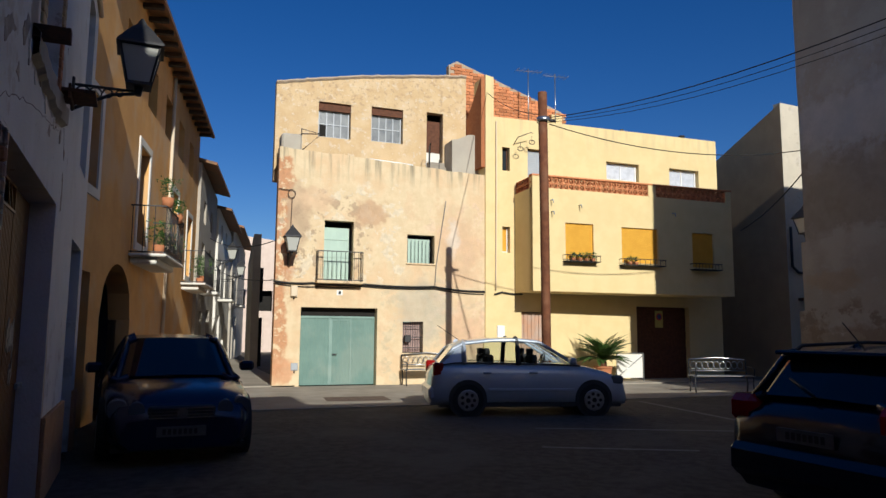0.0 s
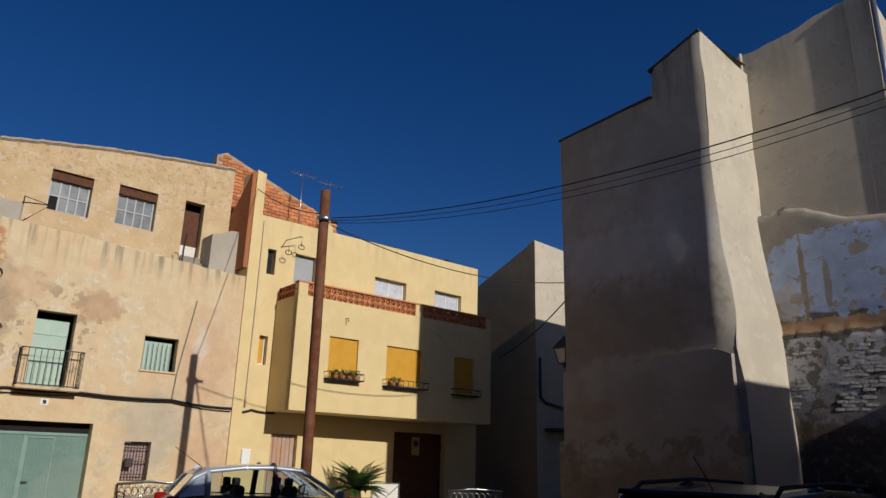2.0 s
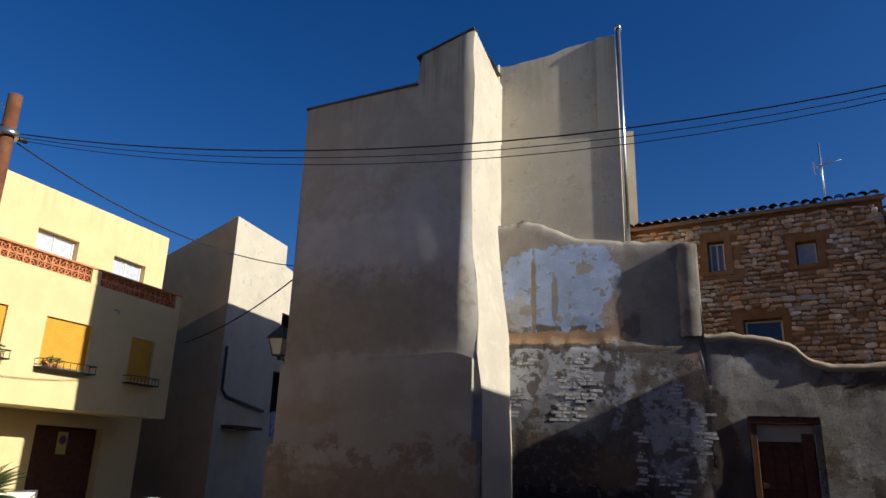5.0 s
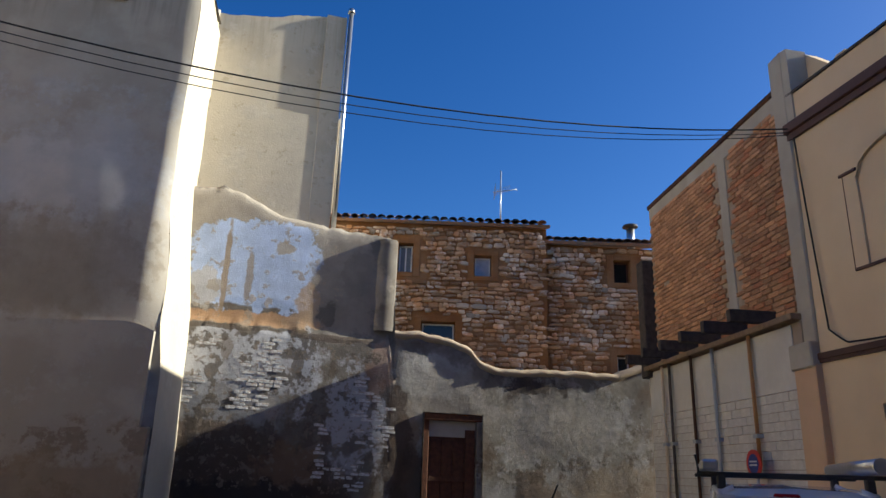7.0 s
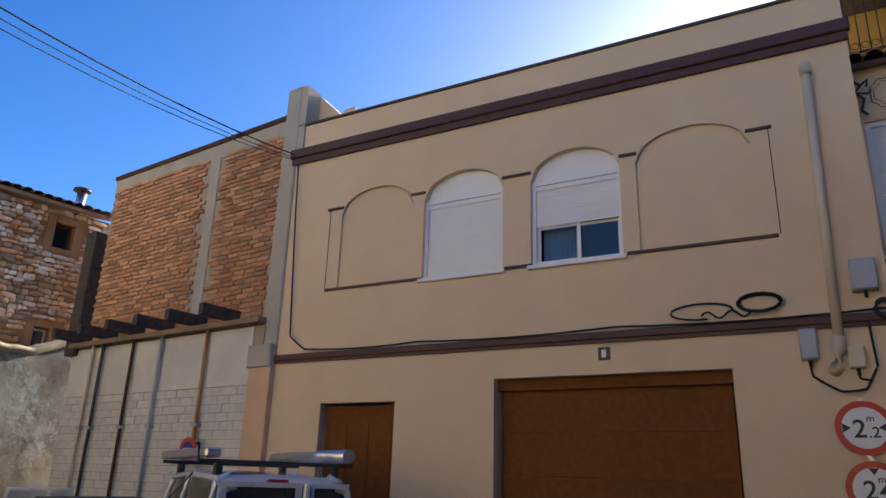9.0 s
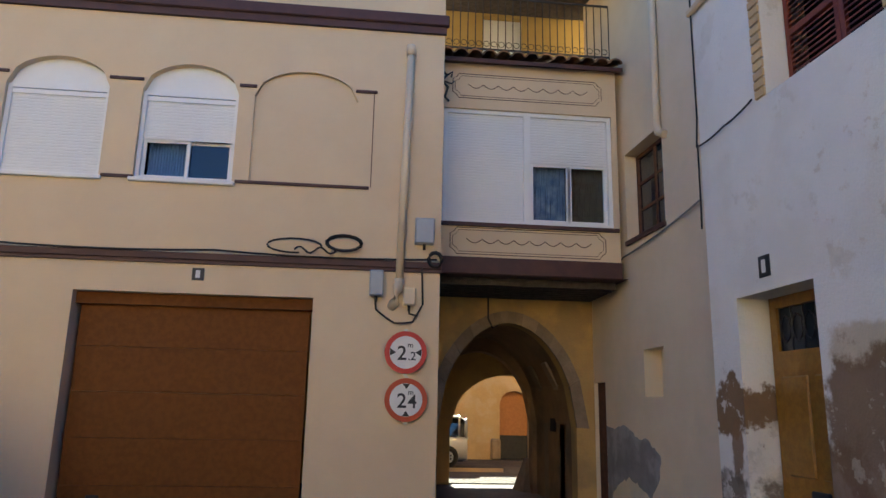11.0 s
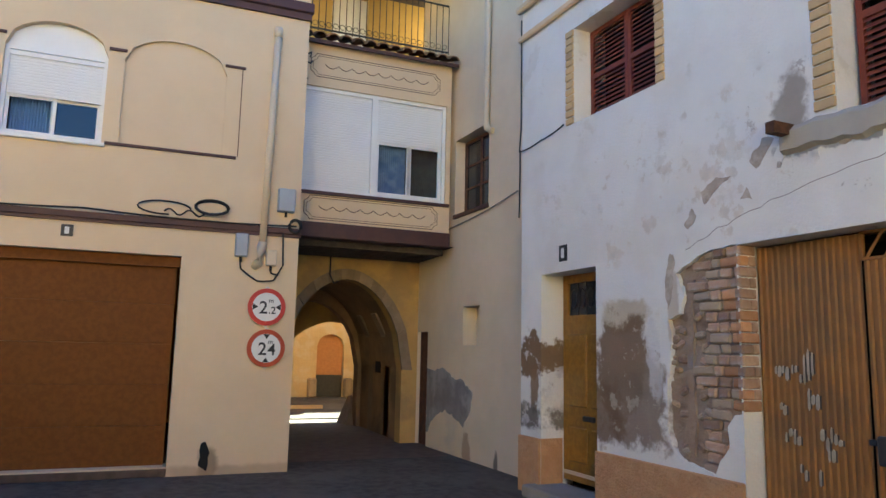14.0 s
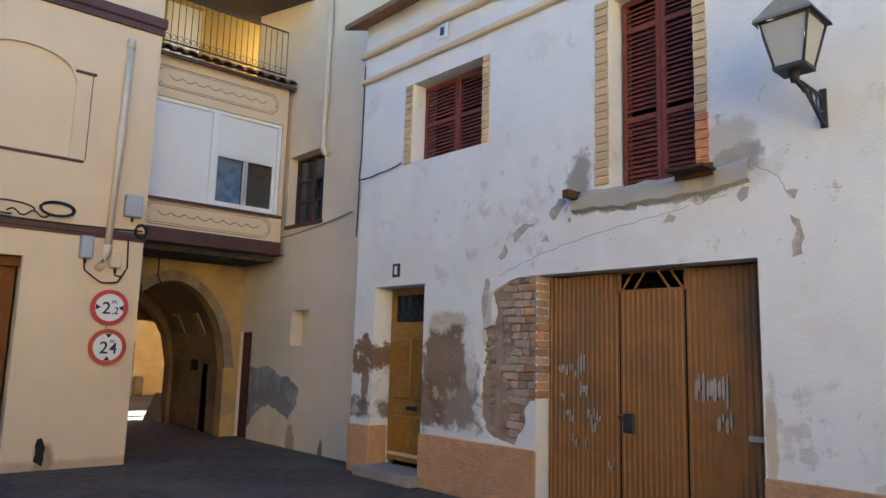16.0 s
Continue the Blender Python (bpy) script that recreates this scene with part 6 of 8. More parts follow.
for i in range(nseg + 1):
    u = 4.0 + 1.95 * i / nseg
    z = 3.36 + 0.03 * noise.noise((u * 5, 0, 0)) + (0.1 * max(0, (u - 5.5)))
    d = -0.05 - 0.02 * noise.noise((u * 7, 3, 0))
    lo = z - 0.12 - 0.05 * abs(noise.noise((u * 4, 1, 0)))
    cur = [bm.verts.new(p) for p in ((u, 0.0, z + 0.1), (u, d, z + 0.05), (u, d, lo + 0.03), (u, 0, lo))]
    if prev:
        for k in range(3):
            f = bm.faces.new((prev[k], prev[k + 1], cur[k + 1], cur[k]))
    prev = cur
part("broken_ledge", bm, M_GREYH, HW, "grey cement remains of a balcony")
part("steel_stub", box(B(), 4.02, 4.1, -0.22, 0.05, 3.38, 3.47), M_RUST, HW)
part("steel_stub", box(box(B(), 5.28, 5.66, -0.30, -0.05, 3.43, 3.46), 5.28, 5.66, -0.12, -0.1, 3.38, 3.5), M_RUST, HW)

# ---- side wall towards the passage ----
FSIDE = pose(9.45, -3.24, 0, 0, 0, 182.6)
HSD = thing("house", FSIDE, "beige rendered wall beside the passage", "house")
bm = B()
facade(bm, [(-0.55, 9.2), (3.94, 9.2)], [(-0.48, -0.02, 0.0, 2.0), (1.38, 1.96, 1.76, 2.38), (1.0, 2.2, 3.94, 5.25)], 0.35)
part("wall", bm, M_SIDE, HSD, "beige render with a grey cement patch")
shell(bm := B(), 0.0, 3.94, 0.35, 6, 9.2)
part("back_wall", bm, M_SIDE, HSD)
casement(HSD, 1.02, 2.18, 3.96, 5.23, 0.17, 2, 3, M_OLDWOOD, M_GLASS, 0.05)
part("niche_back", box(B(), 1.36, 1.98, 0.25, 0.3, 1.74, 2.4), M_SIDE, HSD)
part("door", box(B(), -0.48, -0.02, 0.06, 0.1, 0.0, 2.0), M_OLDWOOD, HSD, "narrow dark wooden door")


M_PATCH = surf("grey_cement_patch", (0.27, 0.26, 0.255), (0.22, 0.21, 0.205), 3.0, 0.9, 0.3, 35, stain=(0.38, 0.365, 0.35), sscale=2.0, samount=0.7)
part("cement_patch", prism(B(), ragged([(0.0, 1.36), (0.3, 1.33), (0.65, 1.39), (1.0, 1.25), (1.4, 1.22), (1.75, 1.02), (1.7, 0.75), (1.44, 0.48), (1.1, 0.62), (0.75, 0.68), (0.45, 0.6), (0.2, 0.45), (0.08, 0.28), (0.0, 0.25)], 0.07, 0.05), -0.008, 0.0), M_PATCH, HSD, "smooth grey cement repair")
part("sill", box(B(), 1.0, 2.22, -0.04, 0.2, 3.88, 3.94), M_MAROON, HSD)
dp = part("downpipe", tube(B(), [(2.24, -0.06, 8.5), (2.2, -0.06, 5.25), (2.24, -0.06, 5.12), (2.36, -0.03, 5.05)], 0.055, 8), M_PIPE, HSD, "cream downpipe")

# ---- tunnel ----
HTU = thing("archway", FARCH, "pointed stone archway and vaulted passage under the houses", "archway")
bm = B()
facade(bm, [(-0.1, 3.6), (2.95, 3.6)], [(0.3, 2.47, 0.0, 2.9)], 0.3)
ap = arch_spandrel(bm, 0.3, 2.47, 1.3, 2.9, 0.0, 0.3, 20, 1.9)
part("wall", bm, M_TUNNEL, HTU, "yellow ochre render")
for i, ((a, za), (b, zb)) in enumerate(zip(ap, ap[1:])):
    c = Vector((1.385, 0, 1.3))
    pa, pb = Vector((a, 0, za)), Vector((b, 0, zb))
    na, nb = (pa - c).normalized() * 0.19, (pb - c).normalized() * 0.19
    g = 0.012
    part("voussoir", prism(B(), [(a + (b - a) * g, za + (zb - za) * g), (b - (b - a) * g, zb - (zb - za) * g), (b + nb.x, zb + nb.z), (a + na.x, za + na.z)], -0.04 - 0.012 * (i % 2), 0.05), M_VOUSS, HTU)
# vault of the first bay, then a wider yellow bay behind the second arch
dep, mid = 4.4, 2.9
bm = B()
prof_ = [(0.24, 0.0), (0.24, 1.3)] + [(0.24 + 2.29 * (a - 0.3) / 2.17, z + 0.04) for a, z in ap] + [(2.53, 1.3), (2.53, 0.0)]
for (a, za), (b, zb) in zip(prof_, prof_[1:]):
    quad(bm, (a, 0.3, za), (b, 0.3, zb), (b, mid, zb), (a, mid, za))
part("vault", bm, M_VAULT, HTU, "stone vault with shade and warm bounce in its colour")
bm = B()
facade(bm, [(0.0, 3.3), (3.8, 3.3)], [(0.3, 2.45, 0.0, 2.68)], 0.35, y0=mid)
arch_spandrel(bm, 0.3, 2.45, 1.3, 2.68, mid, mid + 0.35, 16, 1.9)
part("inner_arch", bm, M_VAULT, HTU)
bm = B()
for u in (0.0, 3.8):
    quad(bm, (u, mid + 0.35, 0), (u, dep, 0), (u, dep, 3.3), (u, mid + 0.35, 3.3))
quad(bm, (0.0, mid + 0.35, 3.3), (3.8, mid + 0.35, 3.3), (3.8, dep, 3.3), (0.0, dep, 3.3))
part("inner_bay", bm, M_TUNNEL, HTU)
# Carried up to 7.6 m, unseen above the arch, to block sky light.
bm = B()
facade(bm, [(-3.0, 7.6), (0.3, 7.6), (2.3, 7.6), (6.0, 7.6)], [(1.0, 3.6, 0.0, 2.3)], 0.4, y0=dep)
arch_spandrel(bm, 1.0, 3.6, 1.15, 2.3, dep, dep + 0.4, 16)
part("end_wall", bm, M_TUNNEL, HTU)
for y_ in (0.9, 2.0):
    part("rib", prism(B(), [(2.53, 0.0), (2.53, 1.5), (2.42, 1.95), (2.2, 2.35), (2.3, 2.42), (2.6, 2.0), (2.7, 0.0)], y_, y_ + 0.3), M_VOUSS, HTU)
part("slot", box(B(), 2.515, 2.54, 1.45, 1.8, 1.2, 1.75), M_DARK, HTU)
bm = B()
quad(bm, (2.3, mid + 0.2, 0), (2.62, mid + 0.2, 0), (2.5, mid + 0.5, 0.62), (2.44, mid + 0.5, 0.62))
quad(bm, (2.3, mid + 0.2, 0), (2.2, mid + 0.75, 0), (2.42, mid + 0.65, 0.62), (2.44, mid + 0.5, 0.62))
quad(bm, (2.2, mid + 0.75, 0), (2.62, mid + 0.8, 0), (2.5, mid + 0.66, 0.62), (2.42, mid + 0.65, 0.62))
quad(bm, (2.44, mid + 0.5, 0.62), (2.5, mid + 0.5, 0.62), (2.5, mid + 0.66, 0.62), (2.42, mid + 0.65, 0.62))
part("corner_stone", bm, M_VOUSS, HTU, "leaning stone at the foot of the arch")
part("iron_hook", tube(B(), [(1.05, -0.1, 3.3), (1.05, -0.12, 2.95), (1.12, -0.14, 2.8), (1.2, -0.12, 2.85)], 0.015), M_IRON, HTU)
# Unseen court walls and ceiling, added to keep sky light out of the passage.
bm = B()
quad(bm, (-4.0, dep, 0), (-4.0, 13, 0), (-4.0, 13, 8), (-4.0, dep, 8))
quad(bm, (7.0, dep, 0), (7.0, 13, 0), (7.0, 13, 8), (7.0, dep, 8))
quad(bm, (-0.3, 0.3, 3.3), (3.1, 0.3, 3.3), (3.1, dep, 3.3), (-0.3, dep, 3.3))
part("court_side", bm, M_TUNNEL, HTU)
# court beyond
HC = thing("house", pose(22.0, -0.5, 0, 0, 0, -90), "sunlit stone house with an arched wooden door beyond the passage", "house")
bm = B()
# Made-up height shades the passage; the 2.7-4 m slot admits a sun patch.
facade(bm, [(-6, 6.6), (1.2, 6.6)], [], 0.4)
facade(bm, [(1.2, 2.7), (3.2, 2.7)], [], 0.4)
facade(bm, [(1.2, 6.6), (3.2, 6.6)], [], 0.4, z0=4.0)
facade(bm, [(3.2, 6.6), (9.0, 6.6)], [(3.45, 4.4, 0.0, 2.15)], 0.4)
arch_spandrel(bm, 3.45, 4.4, 1.75, 2.15, 0.0, 0.4, 12)
# Added wall behind the slot, hides the sky showing through it.
facade(bm, [(-4, 4.2), (8.0, 4.2)], [], 0.3, y0=4.0)
part("wall", bm, surf("gold_stone", (0.55, 0.40, 0.21), (0.48, 0.34, 0.17), 3, 0.9, 0.6, 14, stain=(0.60, 0.50, 0.34), sscale=1.5, samount=0.6), HC, "golden rubble stone")
part("door", box(B(), 3.45, 4.4, 0.2, 0.25, 0.75, 2.15), surf("orange_wood", (0.42, 0.18, 0.06), (0.36, 0.15, 0.05), 10, 0.6, 0.2, 40), HC, "arched orange-brown double door")
part("door_foot", box(B(), 3.45, 4.4, 0.19, 0.25, 0.0, 0.75), M_IRON, HC)
for a in (3.15, 4.4):
    part("bollard", box(B(), a, a + 0.3, -0.25, 0.0, 0, 0.65, 0.05), M_VOUSS, HC)

# ---- L: ochre row along the lane ----
HL = thing("house", FL, "orange ochre house with iron balconies and an arched doorway", "house")
wins = [(4.7, 5.7, 3.15, 5.3), (9.0, 10.0, 3.6, 5.2), (12.0, 13.0, 3.05, 5.0), (2.2, 4.6, 0.0, 2.7), (0.4, 1.5, 0.0, 2.4), (0.6, 1.5, 3.6, 5.2)] + [(3.0 + i * 2.2, 4.0 + i * 2.2, 6.3, 7.3) for i in range(5)]
bm = B()
facade(bm, [(0.0, 8.2), (14.2, 8.2)], wins, 0.4)
arch_spandrel(bm, 2.2, 4.6, 1.7, 2.7, 0.0, 0.4)
part("wall", bm, M_OCHRE, HL, "orange ochre render")
shell(bm := B(), 0.0, 14.2, 0.4, 8.0, 8.2)
part("back_wall", bm, M_OCHRE, HL)
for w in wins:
    # Black boxes stand in for shaded rooms behind the openings.
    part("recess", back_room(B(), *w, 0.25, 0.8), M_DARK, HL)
    if w[2] > 2.9 and w[2] < 6:
        part("window_surround", ring_frame(B(), w[0] - 0.16, w[1] + 0.16, w[2] - 0.02, w[3] + 0.16, 0.15, -0.03, 0.02), M_WHITEH, HL)
        part("shutter", box(B(), w[0] + 0.05, w[1] - 0.05, 0.2, 0.24, w[2], w[3] - 0.3), M_OLDWOOD, HL)
roof_slab(bm := B(), -0.1, 14.4, -0.45, 5.0, 8.2, 9.4, 0.1)
part("roof", bm, M_TILE, HL)
for k in range(22):
    part("rafter", box(B(), 0.2 + k * 0.65, 0.3 + k * 0.65, -0.4, 0.0, 8.02, 8.12), M_TIMBER, HL)
for a, b, z in ((4.1, 6.6, 3.0), (11.2, 13.8, 2.9)):
    part("balcony", box(box(B(), a, b, -0.7, 0.0, z - 0.06, z, 0.02), a + 0.15, b - 0.15, -0.5, 0.0, z - 0.2, z - 0.06, 0.03), M_WHITEH, HL, "white moulded balcony slab")
    rail("balcony_rail", HL, a + 0.04, b - 0.04, z, z + 0.95, -0.66, 0.13, 0.66)
part("drainpipe", cyl(B(), (8.2, -0.06, 0.3), (8.2, -0.06, 8.0), 0.045, seg=8), M_PIPE, HL)
# farther houses down the lane
for i, (u0, u1, z, m_, lab) in enumerate(((14.2, 20, 7.2, M_GREYH, "grey rendered lane house"), (20, 27, 6.6, M_WHITEH, "off-white lane house with a pipe"), (27, 38, 6.9, M_GREYH, "distant grey-beige lane house"))):
    h = thing("house", FL, lab, "house")
    ws = [(u0 + 1, u0 + 1.9, 2.9, 4.6), (u0 + 3.4, u0 + 4.3, 2.9, 4.6), (u0 + 1, u0 + 2.0, 0.0, 2.2), (u0 + 3.3, u0 + 4.4, 0, 2.3), (u0 + 1.2, u0 + 1.9, 5.3, 6.1), (u0 + 3.5, u0 + 4.2, 5.3, 6.1)]
    y = -0.1 * (i + 1)
    part("wall", facade(B(), [(u0, z), (u1, z - 0.2)], ws, 0.4, y0=y), m_, h)
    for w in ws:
        # Same black stand-in for the unlit rooms.
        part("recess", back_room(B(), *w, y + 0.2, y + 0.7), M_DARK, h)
        part("shutter", box(B(), w[0] + 0.03, w[1] - 0.03, y + 0.15, y + 0.19, w[2], w[3] - 0.1), M_OLDWOOD if w[2] else M_TIMBER, h)
    shell(bm := B(), u0, u1, y + 0.4, 7, z - 0.2)
    part("back_wall", bm, m_, h)
    roof_slab(bm := B(), u0 - 0.1, u1 + 0.1, y - 0.5, 4, z, z + 1.1, 0.1)
    part("roof", bm, M_TILE, h)
    part("balcony", box(B(), u0 + 0.8, u0 + 2.2, y - 0.6, y, 2.75, 2.85, 0.02), M_WHITEH, h)
    rail("balcony_rail", h, u0 + 0.84, u0 + 2.16, 2.85, 3.7, y - 0.56, 0.13, 0.56)
h = thing("house", pose(-22.3, 0.35, 0, 0, 0, -4), "pale house on the far side of the lane", "house")
part("wall", facade(B(), [(-9.0, 5.0), (-0.2, 5.4)], [(-4, -3.2, 2.8, 4.3), (-4, -3, 0, 2.1)], 0.3, y0=0.25), M_GREYH, h)
part("recess", back_room(B(), -4, -3.2, 2.8, 4.3, 0.4, 0.8), M_DARK, h)
part("recess", back_room(B(), -4, -3, 0, 2.1, 0.4, 0.8), M_DARK, h)
h = thing("house", pose(-47, 6.5, 0, 0, 0, 90), "pale house closing the lane far away", "house")
part("wall", facade(B(), [(-9, 6.5), (-4, 8.5), (6, 7.5)], [(-6, -5, 3, 4.5), (-3, -2, 3, 4.5)], 0.4), surf("pink_house", (0.62, 0.50, 0.42), (0.58, 0.46, 0.38), 2, 0.9, 0.1, 30), h)
for w in ((-6, -5, 3, 4.5), (-3, -2, 3, 4.5)):
    part("recess", back_room(B(), *w, 0.2, 0.8), M_DARK, h)

# cracks in the white plaster
for pts in ([(2.9, 2.62), (3.4, 2.8), (4.2, 2.98), (5.2, 3.12), (5.8, 3.2)], [(6.02, 3.42), (6.2, 3.3), (6.3, 3.05)], [(6.05, 4.0), (6.12, 4.2)]):
    path = []
    for (u0, z0), (u1, z1) in zip(pts, pts[1:]):
        for i in range(9):
            t = i / 9
            u, z = u0 + (u1 - u0) * t, z0 + (z1 - z0) * t
            path.append((u + 0.03 * noise.noise((u * 9, z * 9, 1)), 0.0, z + 0.03 * noise.noise((u * 9, z * 9, 5))))
    part("crack", tube(B(), path, 0.0022, 4), M_OLDWOOD, HW)

# ---- vehicles ----
M_RUBBER = surf("tyre_rubber", (0.02, 0.02, 0.02), (0.03, 0.03, 0.03), 10, 0.85, 0.3, 40)
M_CARGLASS = glass_mat("car_glass", (0.012, 0.014, 0.016), 0.03)
M_CHROME = surf("chrome", (0.6, 0.6, 0.62), (0.55, 0.55, 0.57), 5, 0.15, 0, 40, metal=1.0)
M_SEEGLASS = clear_glass("clear_car_glass")
M_SEEGLASS.node_tree.nodes["Principled BSDF"].inputs["Base Color"].default_value = (0.62, 0.70, 0.68, 1)
M_SEAT = surf("dark_seat_cloth", (0.03, 0.03, 0.033), (0.04, 0.04, 0.042), 20, 0.9, 0.2, 60)
M_TRIMP = surf("black_bumper_plastic", (0.025, 0.025, 0.026), (0.03, 0.03, 0.03), 10, 0.6, 0.1, 60)
M_LENS = glass_mat("lamp_lens", (0.12, 0.125, 0.13), 0.05)
M_REDLENS = glass_mat("red_lamp_lens", (0.25, 0.008, 0.006), 0.08)


def paint(name, c, rough=0.28):
    m = surf(name, c, tuple(v * 0.95 for v in c), 3, rough, 0.0, 200, gloss_coat=0.9 if sum(c) > 0.3 else 0.3, metal=0.2)
    return m


def loft(bm, rings, glass_from=None):
    vs = [[bm.verts.new(p) for p in r] for r in rings]
    for a, b in zip(vs, vs[1:]):
        for k in range(len(a) - 1):
            f = bm.faces.new((a[k], a[k + 1], b[k + 1], b[k]))
            f.smooth = True
    for r in (vs[0], vs[-1]):
        if len({tuple(v.co) for v in r}) > 2:
            bm.faces.new(r)


def car(name, m, label, body_mat, length, half, deck, cabin, wheels, wheel_r, low=0.2, glass=None, pillars=None):
    """deck: (x, z of the waist, half width); cabin: (x, roof z, half width at roof). x runs to the nose."""
    ob = thing(name, m, label, "car")
    bm = B()
    rings = []
    for x, z, w in deck:
        rings.append([(x, s * w * q, zz) for s, q, zz in ((-1, 0.0, z + 0.035), (-1, 0.55, z + 0.03), (-1, 0.9, z), (-1, 0.985, z - 0.1), (-1, 1.0, low + (z - low) * 0.45), (-1, 0.97, low + 0.08), (-1, 0.85, low), (-1, 0, low))])
    for side in (1, -1):
        loft(bm, [[(x, y * side, z) for x, y, z in r] for r in rings])
    bmesh.ops.remove_doubles(bm, verts=bm.verts, dist=0.0005)
    bmesh.ops.recalc_face_normals(bm, faces=bm.faces)
    body = part("body", bm, body_mat, ob, "painted bodywork")
    waist = lambda x: np.interp(x, [d[0] for d in deck], [d[1] for d in deck])
    wide = lambda x: np.interp(x, [d[0] for d in deck], [d[2] for d in deck]) * 0.9
    g, r_ = B(), B()
    cs = [[(x, wide(x), waist(x) - 0.01), (x, w + (wide(x) - w) * 0.35, waist(x) + (z - waist(x)) * 0.65), (x, w, z - 0.05), (x, w * 0.8, z), (x, 0, z + 0.015)] for x, z, w in cabin]
    for i, (a, b) in enumerate(zip(cs, cs[1:])):
        slope = abs(a[-1][2] - b[-1][2]) > 0.14
        for s in (1, -1):
            for k in range(4):
                tgt = r_ if k < 2 and i <= (1 if pillars else 0) else g if (k < 2 or slope) else r_
                f = tgt.faces.new([tgt.verts.new((p[0], p[1] * s, p[2])) for p in (a[k], a[k + 1], b[k + 1], b[k])])
                f.smooth = True
    wg = part("window_glass", g, glass or M_CARGLASS, ob, "window glass")
    wg.visible_shadow = glass is None
    part("roof", r_, body_mat, ob)
    # pillars
    for i in pillars or range(len(cabin)):
        for s in (1, -1):
            c = cs[i]
            part("pillar", tube(B(), [(p[0], (p[1] + 0.006) * s, p[2]) for p in c[:4]], 0.05 if pillars else 0.042, 6), M_TRIMP if pillars and i == pillars[-1] else body_mat, body)
    for s in (1, -1):
        part("window_trim", tube(B(), [(c[2][0], (c[2][1] + 0.004) * s, c[2][2] + 0.01) for c in cs], 0.036, 6), body_mat, body)
        part("window_seal", tube(B(), [(c[0][0], (c[0][1] + 0.004) * s, c[0][2] + 0.03) for c in cs], 0.016, 5), M_TRIMP, body)
        part("mirror", box(B(), cabin[-2][0] + 0.15, cabin[-2][0] + 0.28, s * (half + 0.0), s * (half + 0.19), waist(0) + 0.02, waist(0) + 0.15, 0.03), body_mat, ob)
        for x in (cabin[1][0] + 0.55, cabin[1][0] + 1.45):
            part("door_handle", box(B(), x, x + 0.16, s * (half - 0.005), s * (half + 0.03), waist(0) - 0.16, waist(0) - 0.12, 0.01), body_mat, ob)
        part("side_moulding", box(B(), wheels[0] + 0.4, wheels[1] - 0.4, s * (half - 0.01), s * (half + 0.012), 0.47, 0.52, 0.005), M_TRIMP if name != "small_car" else body_mat, ob)
        part("sill", box(B(), wheels[0] + 0.35, wheels[1] - 0.35, s * (half - 0.12), s * (half - 0.02), low - 0.02, low + 0.06), M_TRIMP, ob)
        for x in wheels:
            wh = part("wheel", cyl(B(), (x, s * (half - 0.2), wheel_r), (x, s * (half + 0.005), wheel_r), wheel_r, seg=28), M_RUBBER, ob)
            part("rim", cyl(B(), (x, s * (half + 0.004), wheel_r), (x, s * (half + 0.016), wheel_r), wheel_r * 0.68, wheel_r * 0.6, seg=24), M_STEEL, wh)
            part("hub", cyl(B(), (x, s * (half + 0.012), wheel_r), (x, s * (half + 0.024), wheel_r), wheel_r * 0.15, seg=12), M_TRIMP, wh)
            for k in range(7):
                a = 2 * math.pi * k / 7
                part("rim_slot", cyl(B(), (x + wheel_r * 0.4 * math.cos(a), s * (half + 0.006), wheel_r + wheel_r * 0.4 * math.sin(a)), (x + wheel_r * 0.4 * math.cos(a), s * (half + 0.019), wheel_r + wheel_r * 0.4 * math.sin(a)), wheel_r * 0.11, seg=8), M_TRIMP, wh)
            part("wheel_arch", cyl(B(), (x, s * (half - 0.22), wheel_r + 0.02), (x, s * (half - 0.004), wheel_r + 0.02), wheel_r + 0.065, seg=28), M_TRIMP, ob)
    part("underbody", box(B(), deck[0][0] + 0.15, deck[-1][0] - 0.15, -half + 0.15, half - 0.15, low - 0.04, low + 0.02), M_TRIMP, ob)
    return ob


# silver-blue small hatchback
SC = car("small_car", pose(-5.84, 4.12, 0, 0, 0, 76.5) @ Matrix.Scale(0.955, 4), "silver-blue small hatchback parked on the square", paint("silver_blue_paint", (0.40, 0.45, 0.52), 0.34), 3.9, 0.82,
         [(-1.93, 0.5, 0.6), (-1.91, 0.7, 0.7), (-1.86, 0.88, 0.75), (-1.7, 0.96, 0.78), (-1.3, 0.98, 0.81), (-0.6, 0.97, 0.82), (0.3, 0.95, 0.82), (0.8, 0.945, 0.81), (1.1, 0.91, 0.8), (1.45, 0.83, 0.77), (1.72, 0.74, 0.72), (1.88, 0.63, 0.66), (1.96, 0.48, 0.56)],
         [(-1.76, 0.99, 0.64), (-1.5, 1.3, 0.58), (-1.3, 1.4, 0.57), (-0.75, 1.46, 0.58), (-0.25, 1.47, 0.58), (0.2, 1.43, 0.57), (0.55, 1.22, 0.61), (0.98, 0.95, 0.67)], (-1.24, 1.22), 0.3, glass=M_SEEGLASS, pillars=(2, 4))
for x in (-0.75, 0.12):
    for s in (1, -1):
        part("seat", box(B(), x - 0.1, x + 0.06, s * 0.14, s * 0.56, 0.8, 1.15, 0.04), M_SEAT, SC)
        part("headrest", box(B(), x - 0.1, x, s * 0.24, s * 0.46, 1.14, 1.27, 0.02), M_SEAT, SC)
part("steering_wheel", tube(B(), [(0.5 + 0.06 * math.sin(a * 0.7), 0.35 + 0.18 * math.cos(a * 0.7), 1.0 + 0.16 * math.sin(a * 0.7)) for a in range(10)], 0.014, 5), M_SEAT, SC)
